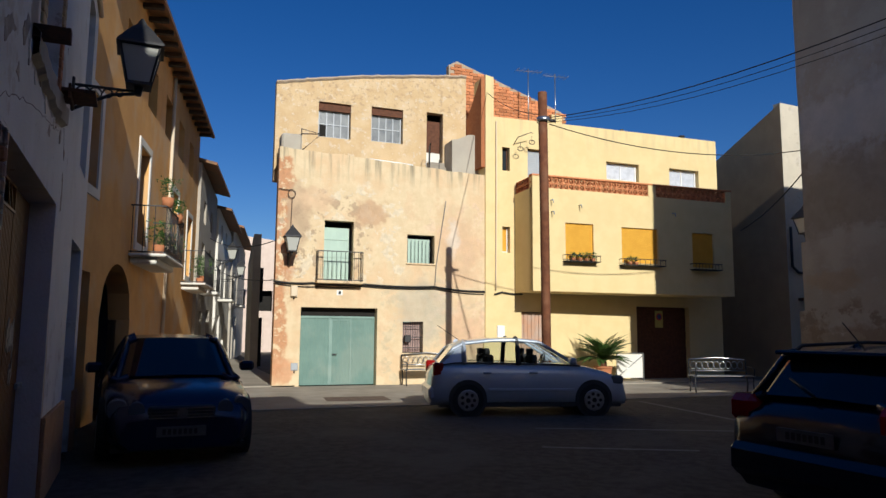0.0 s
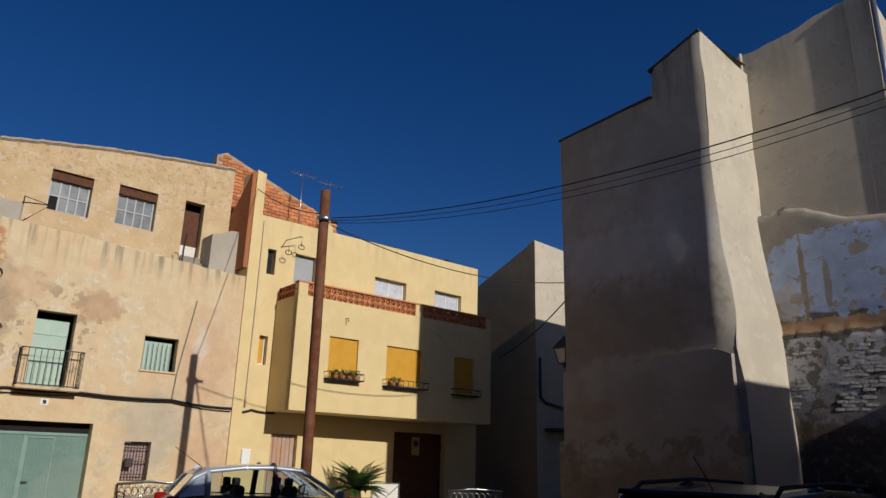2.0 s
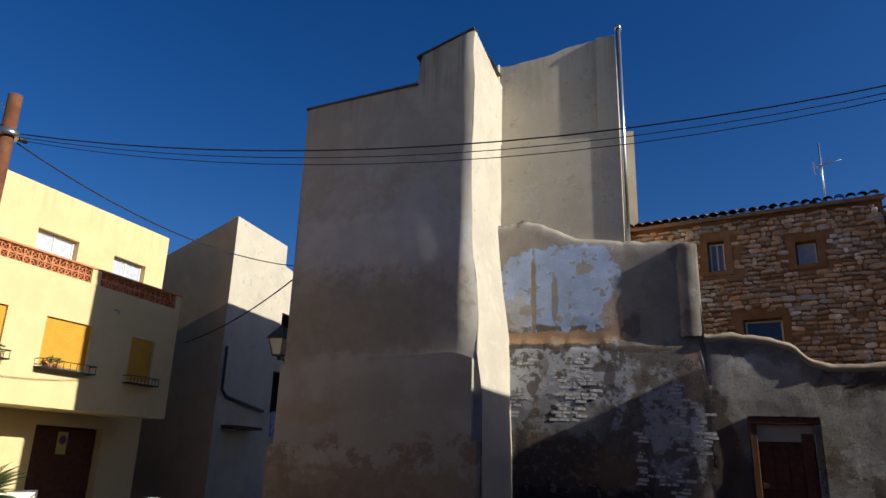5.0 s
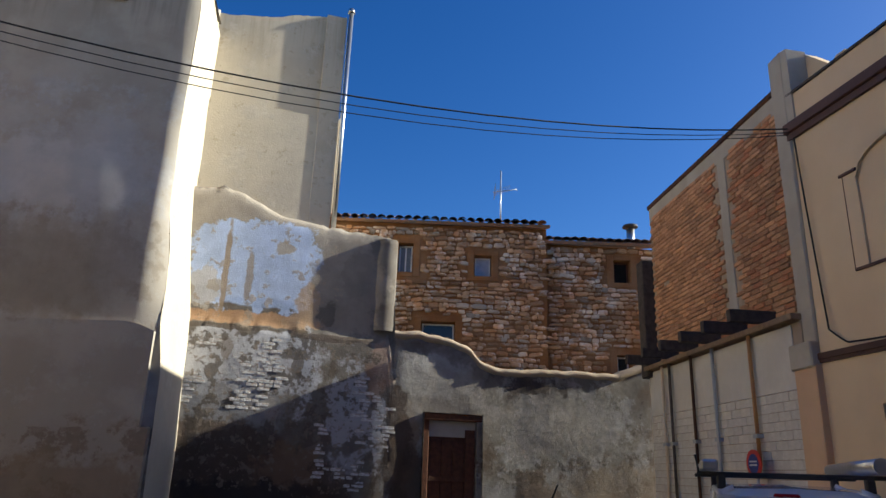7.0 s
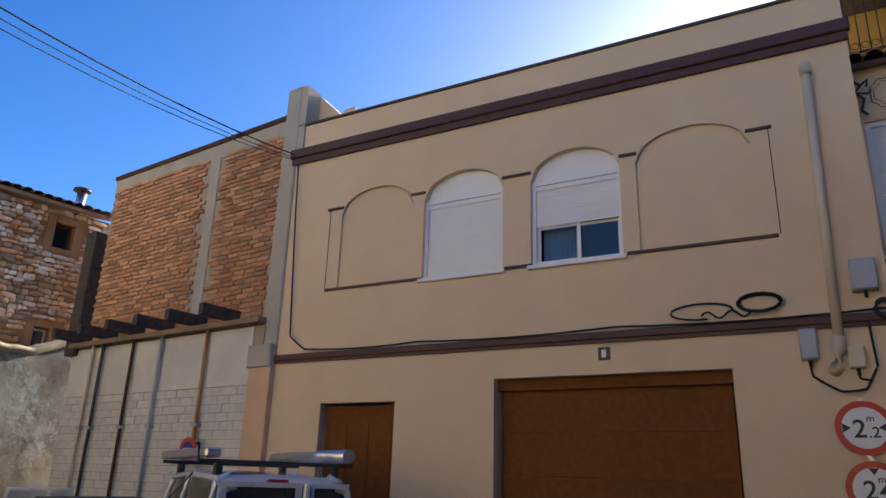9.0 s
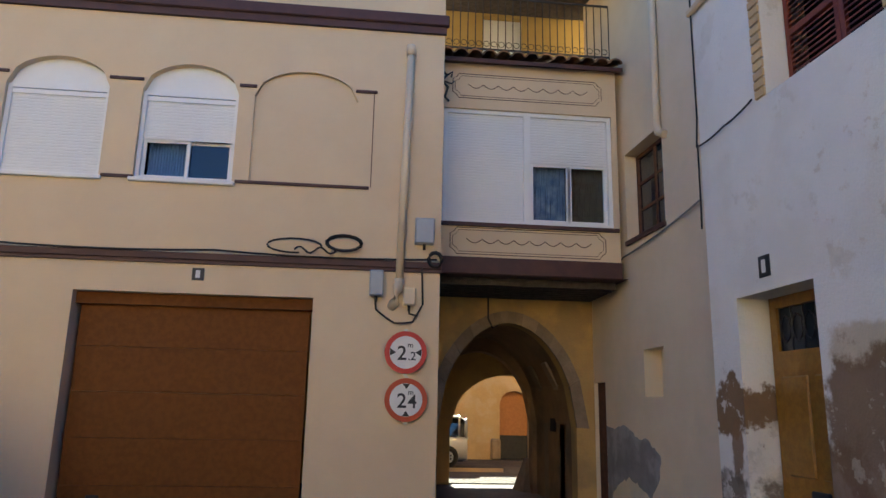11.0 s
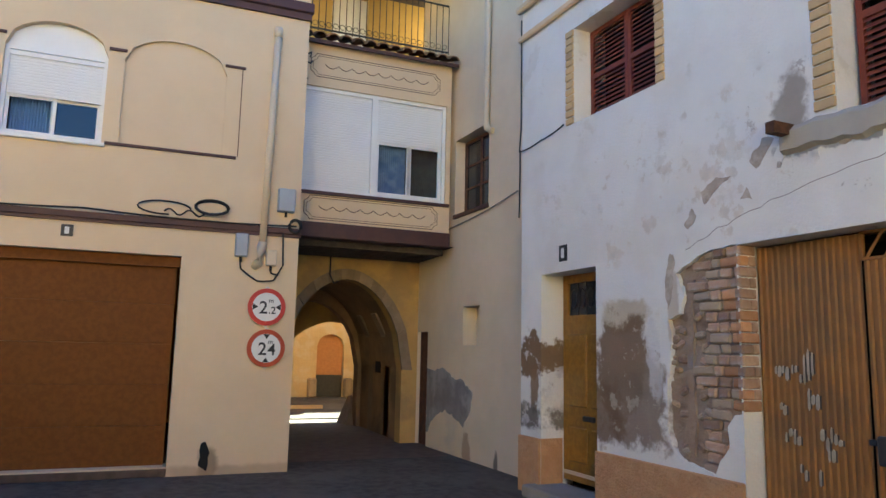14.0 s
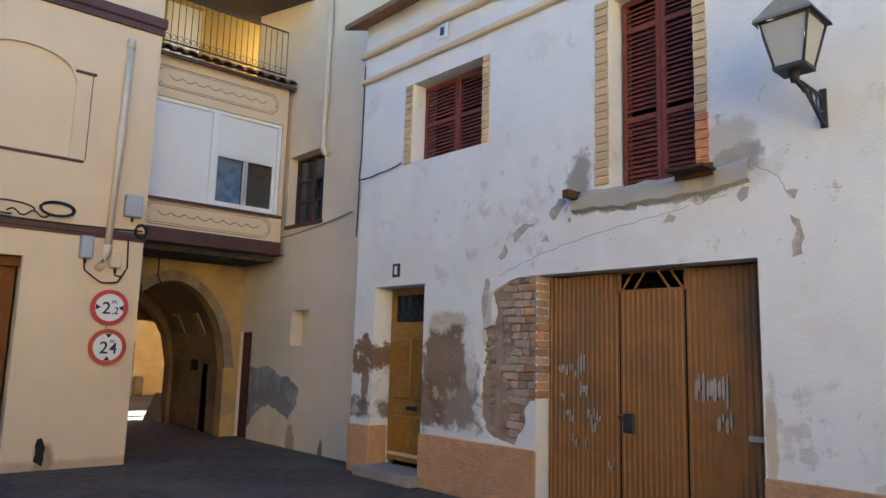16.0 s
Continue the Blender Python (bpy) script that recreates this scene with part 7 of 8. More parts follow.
for s in (1, -1):
    part("headlight", box(B(), 1.62, 1.85, s * 0.48, s * 0.74, 0.6, 0.76, 0.03), M_LENS, SC)
    part("tail_light", box(B(), -1.9, -1.7, s * 0.56, s * 0.76, 0.75, 1.0, 0.03), M_REDLENS, SC)
part("aerial", cyl(B(), (-1.3, 0, 1.42), (-1.75, 0, 1.72), 0.006, seg=5), M_IRON, SC)
part("rear_bumper", box(B(), -1.98, -1.7, -0.72, 0.72, 0.3, 0.55, 0.05), paint("silver_blue_bumper", (0.40, 0.45, 0.52), 0.34), SC)
# dark blue saloon by the white house
NAVY = paint("navy_blue_paint", (0.012, 0.018, 0.05), 0.2)
SA = car("saloon_car", pose(-4.2, -2.25, 0, 0, 0, 4), "dark navy saloon car parked along the house wall", NAVY, 4.4, 0.86,
         [(-2.2, 0.6, 0.7), (-2.1, 0.92, 0.78), (-1.2, 0.96, 0.84), (0.3, 0.93, 0.86), (1.0, 0.9, 0.85), (1.75, 0.8, 0.8), (2.12, 0.68, 0.74), (2.24, 0.5, 0.62)],
         [(-1.75, 0.96, 0.62), (-0.95, 1.36, 0.56), (-0.2, 1.43, 0.58), (0.35, 1.39, 0.57), (1.15, 0.93, 0.68)], (-1.4, 1.35), 0.31)
for s in (1, -1):
    for y, r in ((0.66, 0.11), (0.47, 0.085)):
        part("headlight", cyl(B(), (1.95, s * y, 0.64), (2.2 - (0.07 if y > 0.6 else 0.0), s * y, 0.62), r, seg=18), M_LENS, SA)
gr = part("grille", box(B(), 2.14, 2.235, -0.36, 0.36, 0.5, 0.66, 0.03), M_TRIMP, SA)
for k in range(4):
    part("grille_bar", box(B(), 2.2, 2.25, -0.35, 0.35, 0.525 + k * 0.035, 0.538 + k * 0.035), M_CHROME, gr)
part("badge", cyl(B(), (2.23, 0, 0.58), (2.26, 0, 0.58), 0.06, seg=20), M_CHROME, gr)
pl = part("number_plate", box(B(), 2.24, 2.26, -0.26, 0.26, 0.33, 0.44), M_PLATE, SA)
for k in range(7):
    part("bar", box(B(), 2.26, 2.264, -0.2 + k * 0.055, -0.165 + k * 0.055, 0.355, 0.415), M_BLACK, pl)
# black estate car with its tail to the square
BLK = paint("blue_black_paint", (0.012, 0.014, 0.02), 0.22)
ES = car("estate_car", pose(2.1, 4.72, 0, 0, 0, 92), "blue-black estate car with roof rails, seen from the tail", BLK, 4.4, 0.87,
         [(-2.16, 0.55, 0.74), (-2.12, 0.8, 0.8), (-1.9, 0.95, 0.83), (-0.8, 0.95, 0.87), (0.5, 0.92, 0.87), (1.1, 0.9, 0.85), (1.8, 0.8, 0.8), (2.1, 0.62, 0.7)],
         [(-2.0, 0.97, 0.66), (-1.68, 1.34, 0.58), (-0.8, 1.39, 0.6), (0.2, 1.36, 0.59), (1.15, 0.93, 0.68)], (-1.35, 1.3), 0.32)
for s in (1, -1):
    part("tail_light", box(B(), -2.13, -1.72, s * 0.56, s * 0.862, 0.72, 0.97, 0.06), M_REDLENS, ES)
    part("roof_rail", tube(B(), [(-1.6, s * 0.55, 1.34), (-1.5, s * 0.55, 1.4), (-0.6, s * 0.57, 1.43), (0.3, s * 0.55, 1.4), (0.4, s * 0.55, 1.35)], 0.018, 6), M_TRIMP, ES)
part("spoiler", box(B(), -1.86, -1.6, -0.55, 0.55, 1.32, 1.36, 0.015), BLK, ES)
part("rear_wiper", cyl(B(), (-2.02, 0.02, 1.0), (-1.9, 0.35, 1.12), 0.012, seg=5), M_IRON, ES)
part("aerial", cyl(B(), (-1.4, 0, 1.37), (-1.66, 0, 1.6), 0.005, seg=5), M_IRON, ES)
pl = part("number_plate", box(B(), -2.19, -2.165, -0.26, 0.26, 0.62, 0.73), M_PLATE, ES)
for k in range(7):
    part("bar", box(B(), -2.194, -2.19, -0.2 + k * 0.055, -0.165 + k * 0.055, 0.645, 0.705), M_BLACK, pl)
part("rear_bumper", box(B(), -2.24, -1.95, -0.78, 0.78, 0.28, 0.56, 0.06), BLK, ES)
# white van with a roof rack
WV = paint("white_van_paint", (0.62, 0.66, 0.72), 0.3)
VN = car("van", pose(5.85, 6.35, 0, 0, 0, 60) @ Matrix.Scale(0.93, 4), "white delivery van with a black roof rack, seen from behind", WV, 4.0, 0.83,
         [(-2.0, 0.9, 0.78), (-1.96, 1.0, 0.8), (0.4, 1.0, 0.83), (1.0, 0.98, 0.82), (1.7, 0.86, 0.78), (2.0, 0.6, 0.68)],
         [(-1.99, 1.02, 0.72), (-1.93, 1.62, 0.66), (-1.7, 1.72, 0.66), (-0.5, 1.76, 0.66), (0.4, 1.72, 0.65), (1.2, 1.0, 0.68)], (-1.3, 1.3), 0.31)
vd = part("rear_door", box(B(), -2.02, -1.96, -0.22, -0.16, 0.4, 1.66, 0.01), WV, VN)
for s in (1, -1):
    part("door_frame", ring_frame(B(), 0, 1, 0, 1, 0.08, 0, 0.02), WV, VN).matrix_basis = Matrix(((0, 1, 0, -1.995), (0.84 if s > 0 else -0.42, 0, 0, -0.14 if s > 0 else -0.24), (0, 0, 0.62, 1.04), (0, 0, 0, 1)))
part("brake_light", box(B(), -1.98, -1.9, 0.0, 0.22, 1.63, 1.69, 0.015), M_REDLENS, VN)
for x in (-1.6, 0.1):
    part("rack_bar", box(B(), x - 0.025, x + 0.025, -0.86, 0.86, 1.83, 1.87, 0.008), M_TRIMP, VN)
    for s in (1, -1):
        part("rack_foot", box(B(), x - 0.05, x + 0.05, s * 0.6, s * 0.68, 1.66, 1.84, 0.015), M_TRIMP, VN)
part("rack_tube", cyl(B(), (-1.8, -0.72, 1.95), (0.7, -0.72, 1.95), 0.075, seg=16), M_STEEL, VN, "long grey tube")
part("rack_tube", box(B(), -1.75, 0.5, 0.66, 0.82, 1.88, 1.98, 0.02), M_STEEL, VN, "long grey box")
part("rack_stop", tube(B(), [(-1.6, 0.84, 1.84), (-1.6, 0.86, 2.02), (-1.5, 0.86, 2.02)], 0.016, 5), M_TRIMP, VN)
VF = copy_thing(VN, pose(19.2, -0.95, 0.05, 0, 0, 85) @ Matrix.Scale(0.82, 4))
for ob in list(VF.children):
    if ob.name.startswith("rack"):
        bpy.data.objects.remove(ob)
VF["label"] = "white van standing in the court beyond the passage"

# ---- street lamps ----


def lantern(m, label):
    """Iron wall lantern on a scrolled bracket; local origin at the wall plate, -y into the street."""
    ob = thing("street_lamp", m, label, "lamp", "wall lanterns of the square")
    part("wall_plate", box(B(), -0.03, 0.03, -0.025, 0.0, -0.2, 0.14, 0.006), M_IRON, ob)
    part("bracket", tube(B(), [(0, -0.02, -0.18), (0, -0.16, -0.1), (0, -0.36, 0.01), (0, -0.6, 0.05)], 0.018, 6), M_IRON, ob)
    part("bracket", tube(B(), [(0, -0.02, 0.07), (0, -0.6, 0.07)], 0.014, 6), M_IRON, ob)
    for k in range(4):
        r = 0.07 - 0.013 * k
        c = (0, -0.1 - 0.11 * k, 0.06 - r)
        part("scroll", tube(B(), [(0, c[1] + r * math.cos(a * 0.6), c[2] + r * math.sin(a * 0.6)) for a in range(10)], 0.009, 5), M_IRON, ob)
    part("stem", cyl(B(), (0, -0.6, 0.03), (0, -0.6, 0.13), 0.03, 0.05, seg=8), M_IRON, ob)
    zb, zt, rb, rt = 0.15, 0.51, 0.11, 0.185
    y = -0.6
    cage = part("cage", box(B(), -rb - 0.01, rb + 0.01, y - rb - 0.01, y + rb + 0.01, zb - 0.03, zb), M_IRON, ob)
    for sx, sy in ((1, 1), (1, -1), (-1, -1), (-1, 1)):
        part("cage_bar", tube(B(), [(sx * rb, y + sy * rb, zb), (sx * rt, y + sy * rt, zt)], 0.012, 5), M_IRON, cage)
    for (ax, ay), (bx, by) in (((1, 1), (1, -1)), ((1, -1), (-1, -1)), ((-1, -1), (-1, 1)), ((-1, 1), (1, 1))):
        part("glass_pane", (lambda q: (quad(q, (ax * rb * .97, y + ay * rb * .97, zb), (bx * rb * .97, y + by * rb * .97, zb), (bx * rt * .97, y + by * rt * .97, zt), (ax * rt * .97, y + ay * rt * .97, zt)), q)[1])(B()), M_LAMPG, cage)
        part("cage_rim", tube(B(), [(ax * rt, y + ay * rt, zt), (bx * rt, y + by * rt, zt)], 0.014, 5), M_IRON, cage)
    bm = B()
    lv = None
    for r, z in ((rt + 0.04, zt), (rt + 0.03, zt + 0.03), (0.12, zt + 0.17), (0.1, zt + 0.2), (0.05, zt + 0.26), (0.012, zt + 0.34)):
        cur = [bm.verts.new((r * a, y + r * b, z)) for a, b in ((1, 1), (1, -1), (-1, -1), (-1, 1))]
        if lv:
            for k in range(4):
                bm.faces.new((lv[k], lv[(k + 1) % 4], cur[(k + 1) % 4], cur[k]))
        else:
            bm.faces.new(cur)
        lv = cur
    part("hood", bm, M_IRON, ob, "black pyramid hood")
    return ob


L1 = lantern(FW @ pose(6.59, 0, 3.84), "black iron wall lantern with milky panes on a scrolled bracket")
copy_thing(L1, FA @ pose(0.33, 0, 3.5))
copy_thing(L1, pose(-5.9, 12.35, 3.88, 0, 0, -90))
copy_thing(L1, FL @ pose(18.5, -0.3, 4.2))
copy_thing(L1, FL @ pose(24.0, -0.3, 4.0))

# ---- timber pole, cables ----
PO = thing("utility_pole", pose(-6.86, 5.21, 0, 0, 0, 0), "round creosoted timber utility pole", "pole")
bm = B()
tube(bm, [(0.04, 0, 0), (0.02, 0.0, 2.0), (0.0, 0, 4.0), (-0.03, -0.01, 6.83)], 0.1, 12)
part("pole", bm, M_POLE, PO)
part("insulator", cyl(B(), (0.0, 0.12, 6.2), (0.0, 0.3, 6.2), 0.05, 0.03, seg=8), M_IRON, PO)
part("strap", cyl(B(), (-0.02, 0, 6.15), (-0.02, 0, 6.25), 0.15, seg=12), M_STEEL, PO)


def cable(name, a, b, sag, r, label, n=18, material=None):
    pts = []
    for i in range(n + 1):
        t = i / n
        p = Vector(a).lerp(Vector(b), t)
        p.z -= sag * 4 * t * (1 - t)
        pts.append(p)
    return tagged(part(name, tube(B(), pts, r, 5), material or M_CABLE), label, "cable")


cable("overhead_cable", (-6.82, 5.33, 6.25), (7.45, 7.4, 6.62), 0.78, 0.010, "black overhead cable from the pole to the peach house")
cable("overhead_cable", (-6.82, 5.33, 6.2), (7.45, 7.4, 6.56), 0.84, 0.006, "thin overhead cable slung across the square")
cable("overhead_cable", (-6.82, 5.33, 6.15), (7.45, 7.4, 6.52), 0.9, 0.006, "thin overhead cable slung across the square")
cable("overhead_cable", (-6.82, 5.33, 6.1), (-6.0, 13.2, 6.3), 0.5, 0.012, "black cable from the pole to the tower house")
cable("overhead_cable", (-11.4, 15.0, 4.9), (-5.9, 12.6, 6.3), 0.25, 0.018, "black cable between two houses")
cable("overhead_cable", (-13.05, 0.3, 4.0), (-24, -1.4, 5.6), 0.4, 0.014, "cable across the lane")
cable("overhead_cable", (-13.05, 0.3, 2.9), (-26, -1.2, 4.6), 0.3, 0.012, "cable across the lane")
cable("overhead_cable", (-6.86, 5.13, 6.3), (-13.0, 6.6, 9.0), 0.15, 0.01, "cable from the pole to the cream house")


def wall_cable(frame, pts, r, label, y=-0.03, n=6, material=None):
    path = []
    for (u0, z0), (u1, z1) in zip(pts, pts[1:]):
        for i in range(n):
            t = i / n
            path.append((u0 + (u1 - u0) * t, y, z0 + (z1 - z0) * t - 0.035 * 4 * t * (1 - t) * min(1, abs(u1 - u0))))
    path.append((pts[-1][0], y, pts[-1][1]))
    ob = part("wall_cable", tube(B(), path, r, 5), material or M_CABLE, at=frame)
    return tagged(ob, label, "cable")


wall_cable(FA, [(-0.05, 2.86), (1.0, 2.84), (2.4, 2.85), (4.6, 2.84), (6.2, 2.74), (6.5, 2.66), (6.8, 2.74), (7.5, 2.7)], 0.03, "black cable bundle along the ochre house")
wall_cable(FA, [(-0.05, 2.8), (1.2, 2.74), (2.4, 2.79), (4.6, 2.78), (6.2, 2.66)], 0.014, "thin black cable along the ochre house")
wall_cable(FA, [(4.95, 5.43), (4.66, 3.5), (4.62, 2.85)], 0.014, "thin pipe on the ochre house", material=M_GREYCABLE)
wall_cable(FA, [(6.62, 8.1), (6.62, 5.5), (6.6, 2.8)], 0.025, "cream pipe down the cream house", material=M_PIPE)
wall_cable(FD, [(0.12, 6.45), (0.17, 5.5), (0.3, 3.6), (0.6, 3.38), (2.5, 3.37), (5.2, 3.37), (7.9, 3.36)], 0.013, "black cable along the peach house's string course", y=-0.06)
wall_cable(FD, [(7.15, 2.9), (7.17, 2.72), (7.4, 2.56), (7.62, 2.58), (7.74, 2.8), (7.72, 3.25)], 0.012, "black cable loop between meter boxes", y=-0.04)
wall_cable(FD, [(7.56, 2.8), (7.58, 2.68), (7.68, 2.66)], 0.012, "short black cable under a meter box", y=-0.04)
wall_cable(FW, [(0.02, 6.1), (0.02, 4.6), (-0.02, 4.28), (0.5, 4.3), (1.0, 4.36)], 0.01, "thin cable along the white house")
wall_cable(FW, [(0.0, 4.3), (-0.01, 3.6), (-0.02, 3.4)], 0.01, "thin cable at the house corner")
wall_cable(FSIDE, [(-0.4, 3.55), (0.91, 3.74), (3.14, 3.95)], 0.012, "grey cable on the beige wall", material=M_GREYCABLE)
bm = B()
tube(bm, [(5.85 + 0.33 * math.cos(a * 0.35) + 0.3, -0.05, 3.47 + 0.09 * math.sin(a * 0.35)) for a in range(15)], 0.012, 5)
tube(bm, [(6.15 + 0.04 * a, -0.055, 3.42 + 0.04 * math.sin(a)) for a in range(14)], 0.012, 5)
for k in range(3):
    tube(bm, [(6.75 + (0.2 + 0.012 * k) * math.cos(a * 0.42), -0.05 - 0.012 * k, 3.52 + (0.085 + 0.01 * k) * math.sin(a * 0.42)) for a in range(16)], 0.012, 5)
tagged(part("cable_coil", bm, M_CABLE, at=FD), "coils of spare black cable on the peach house's string course", "cable")
bm = B()
tube(bm, [(7.88 + 0.08 * math.cos(a * 0.5), -0.06, 3.36 + 0.09 * math.sin(a * 0.5)) for a in range(14)], 0.025, 6)
tagged(part("cable_coil", bm, M_CABLE, at=FD), "tight black cable loop at the house corner", "cable")
bm = B()
tube(bm, [(0.36 + 0.1 * math.cos(a * 0.5), -0.05, 5.3 + 0.12 * math.sin(a * 0.5)) for a in range(14)], 0.012, 5)
tube(bm, [(0.0, -0.04, 5.42), (0.3, -0.05, 5.4)], 0.012, 5)
tube(bm, [(0.38, -0.04, 5.18), (0.36, -0.04, 4.2)], 0.01, 5)
tagged(part("cable_coil", bm, M_CABLE, at=FA), "loop of cable on the ochre house", "cable")

# ---- meter boxes ----


def meter_box(m, w, h, d, label, material=None):
    ob = thing("meter_box", m, label, "box", "meter boxes")
    part("case", box(B(), 0, w, -d, 0, 0, h, 0.012), material or M_GREYBOX, ob)
    part("lid", box(B(), 0.01, w - 0.01, -d - 0.01, -d, 0.01, h - 0.02, 0.006), material or M_GREYBOX, ob)
    part("gland", cyl(B(), (w / 2, -d / 2, -0.07), (w / 2, -d / 2, 0), 0.018, seg=6), M_CABLE, ob)
    return ob


meter_box(FD @ pose(7.62, 0, 3.55), 0.24, 0.33, 0.12, "grey plastic junction box on the peach house")
meter_box(FD @ pose(7.08, 0, 2.88), 0.17, 0.32, 0.1, "tall grey meter box on the peach house")
meter_box(FD @ pose(7.5, 0, 2.78), 0.15, 0.22, 0.08, "small beige junction box on the peach house", M_PIPE)
meter_box(FA @ pose(0.42, 0, 2.45), 0.18, 0.3, 0.1, "grey meter box under the wall lantern", M_PIPE)
meter_box(FA @ pose(6.64, 0, 1.33), 0.25, 0.4, 0.05, "white meter cabinet on the cream house", M_WHITE)
meter_box(FA @ pose(0.49, 0, 0.45), 0.19, 0.2, 0.02, "small grey vent by the garage door")

# ---- road signs ----


def letters(parent, text, size, x, z, y):
    cu = bpy.data.curves.new("lettering", "FONT")
    cu.body, cu.size, cu.extrude, cu.align_x = text, size, 0.001, "CENTER"
    cu.offset = size * 0.012
    cu.materials.append(M_BLACK)
    ob = new("lettering", cu)
    ob.parent = parent
    ob.matrix_basis = Matrix.Translation((x, y, z)) @ pose(0, 0, 0, 90, 0, 0)
    return ob


def limit_sign(m, red, label, big, small, sideways):
    ob = thing("road_sign", m, label, "sign", "limit signs")
    part("rim", cyl(B(), (0, -0.02, 0), (0, 0.0, 0), 0.255, seg=40), red, ob)
    part("face", cyl(B(), (0, -0.024, 0), (0, -0.02, 0), 0.195, seg=40), M_SIGNW, ob)
    letters(ob, big, 0.24, -0.045 if sideways else -0.05, -0.09, -0.026)
    letters(ob, small, 0.14 if sideways else 0.22, 0.075, -0.09 if sideways else -0.09, -0.026)
    letters(ob, "m", 0.09, 0.055, 0.06, -0.026)
    for s in (1, -1):
        tri = [(s * 0.19, -0.045), (s * 0.19, 0.045), (s * 0.115, 0.0)] if sideways else [(-0.045, s * 0.19), (0.045, s * 0.19), (0.0, s * 0.125)]
        part("arrow", prism(B(), tri, -0.026, -0.024), M_BLACK, ob)
    part("fixing", box(B(), -0.02, 0.02, 0.0, 0.03, -0.28, 0.28), M_STEEL, ob)
    return ob


limit_sign(FD @ pose(7.55, -0.035, 2.21), M_RED, "round red and white width limit sign on the wall", "2", ".2", True)
limit_sign(FD @ pose(7.57, -0.035, 1.65), M_REDO, "round faded red height limit sign on the wall", "2", "4", False)
NP = thing("no_parking_sign", FN @ pose(4.05, -0.35, 1.93), "round red and blue no-parking sign", "sign")
part("rim", cyl(B(), (0, -0.02, 0), (0, 0, 0), 0.2, seg=30), M_RED, NP)
part("face", cyl(B(), (0, -0.024, 0), (0, -0.02, 0), 0.14, seg=30), M_BLUE, NP)
for z in (0.02, -0.03):
    part("bar", box(B(), -0.1, 0.1, -0.027, -0.024, z, z + 0.022), M_SIGNW, NP)
part("post", cyl(B(), (0, 0.02, -1.93), (0, 0.02, 0.1), 0.025, seg=8), M_STEEL, NP)


def number_plate(m, w, h, n, dark, label):
    ob = thing("house_plate", m, label, "plate")
    part("plate", box(B(), 0, w, -0.012, 0, 0, h, 0.003), M_BLACK if dark else M_SIGNW, ob)
    for k in range(n):
        part("bar", box(B(), w * (0.3 + 0.4 * k / max(n, 1)), w * (0.3 + 0.4 * k / max(n, 1)) + w * 0.3 / n + 0.01, -0.015, -0.012, h * 0.2, h * 0.8), M_SIGNW if dark else M_BLACK, ob)
    return ob


number_plate(FD @ pose(4.96, 0, 3.0), 0.14, 0.15, 1, True, "small dark plate over the brown garage door")
number_plate(FW @ pose(0.87, 0, 2.73), 0.16, 0.19, 1, True, "small black plate over the yellow-brown door")
number_plate(FA @ pose(1.7, 0, 2.52), 0.17, 0.14, 2, False, "small white plate over the green garage door")
number_plate(FW @ pose(1.75, -0.07, 5.95), 0.2, 0.2, 2, False, "pale relief plaque on the white house's frieze")

# ---- benches ----


def bench(m, label):
    ob = thing("bench", m, label, "bench", "iron benches")
    for u in (0.05, 1.55):
        part("leg", tube(B(), [(u, -0.48, 0), (u, -0.44, 0.2), (u, -0.46, 0.42), (u, -0.05, 0.44), (u, 0.02, 0.85)], 0.02, 6), M_IRON, ob)
        part("leg", tube(B(), [(u, -0.05, 0.0), (u, -0.1, 0.22), (u, -0.05, 0.44)], 0.02, 6), M_IRON, ob)
        part("armrest", tube(B(), [(u, -0.5, 0.45), (u, -0.52, 0.62), (u, -0.4, 0.66), (u, -0.02, 0.66)], 0.016, 6), M_IRON, ob)
    for k in range(5):
        part("seat_slat", box(B(), 0.0, 1.6, -0.47 + k * 0.09, -0.4 + k * 0.09, 0.43, 0.455, 0.005), M_STEEL, ob)
    bk = part("backrest", tube(B(), [(0.05, 0.0, 0.56), (0.05, 0.04, 0.84), (0.8, 0.05, 0.9), (1.55, 0.04, 0.84), (1.55, 0.0, 0.56), (0.05, 0.0, 0.56)], 0.018, 6), M_STEEL, ob)
    for k in range(9):
        c = 0.18 + k * 0.155
        part("scroll", tube(B(), [(c + 0.075 * math.cos(a * 0.7), 0.025, 0.7 + 0.1 * math.sin(a * 0.7)) for a in range(10)], 0.011, 5), M_STEEL, bk)
    return ob


BN = bench(FA @ pose(3.55, -0.12, 0.02), "cast-iron scrollwork bench against the ochre house")
b2 = copy_thing(BN, pose(-8.75, 10.45, 0.0, 0, 0, 70))
b2["label"] = "cast-iron scrollwork bench at the pavement edge"

# ---- palm in a pot, plants ----
random.seed(7)
PM = thing("potted_palm", pose(-11.9, 9.95, 0.06), "bushy dark green sago palm in a clay pot", "plant")
bm = B()
lv = None
for r, z in ((0.2, 0), (0.27, 0.4), (0.3, 0.42), (0.3, 0.47), (0.25, 0.47)):
    cur = [bm.verts.new((r * math.cos(k * math.pi / 8), r * math.sin(k * math.pi / 8), z)) for k in range(16)]
    if lv:
        for k in range(16):
            bm.faces.new((lv[k], lv[(k + 1) % 16], cur[(k + 1) % 16], cur[k]))
    lv = cur
bm.faces.new(lv)
part("pot", bm, M_POT, PM)
part("trunk", cyl(B(), (0, 0, 0.4), (0, 0, 0.7), 0.12, 0.1, seg=10), M_OLDWOOD, PM)
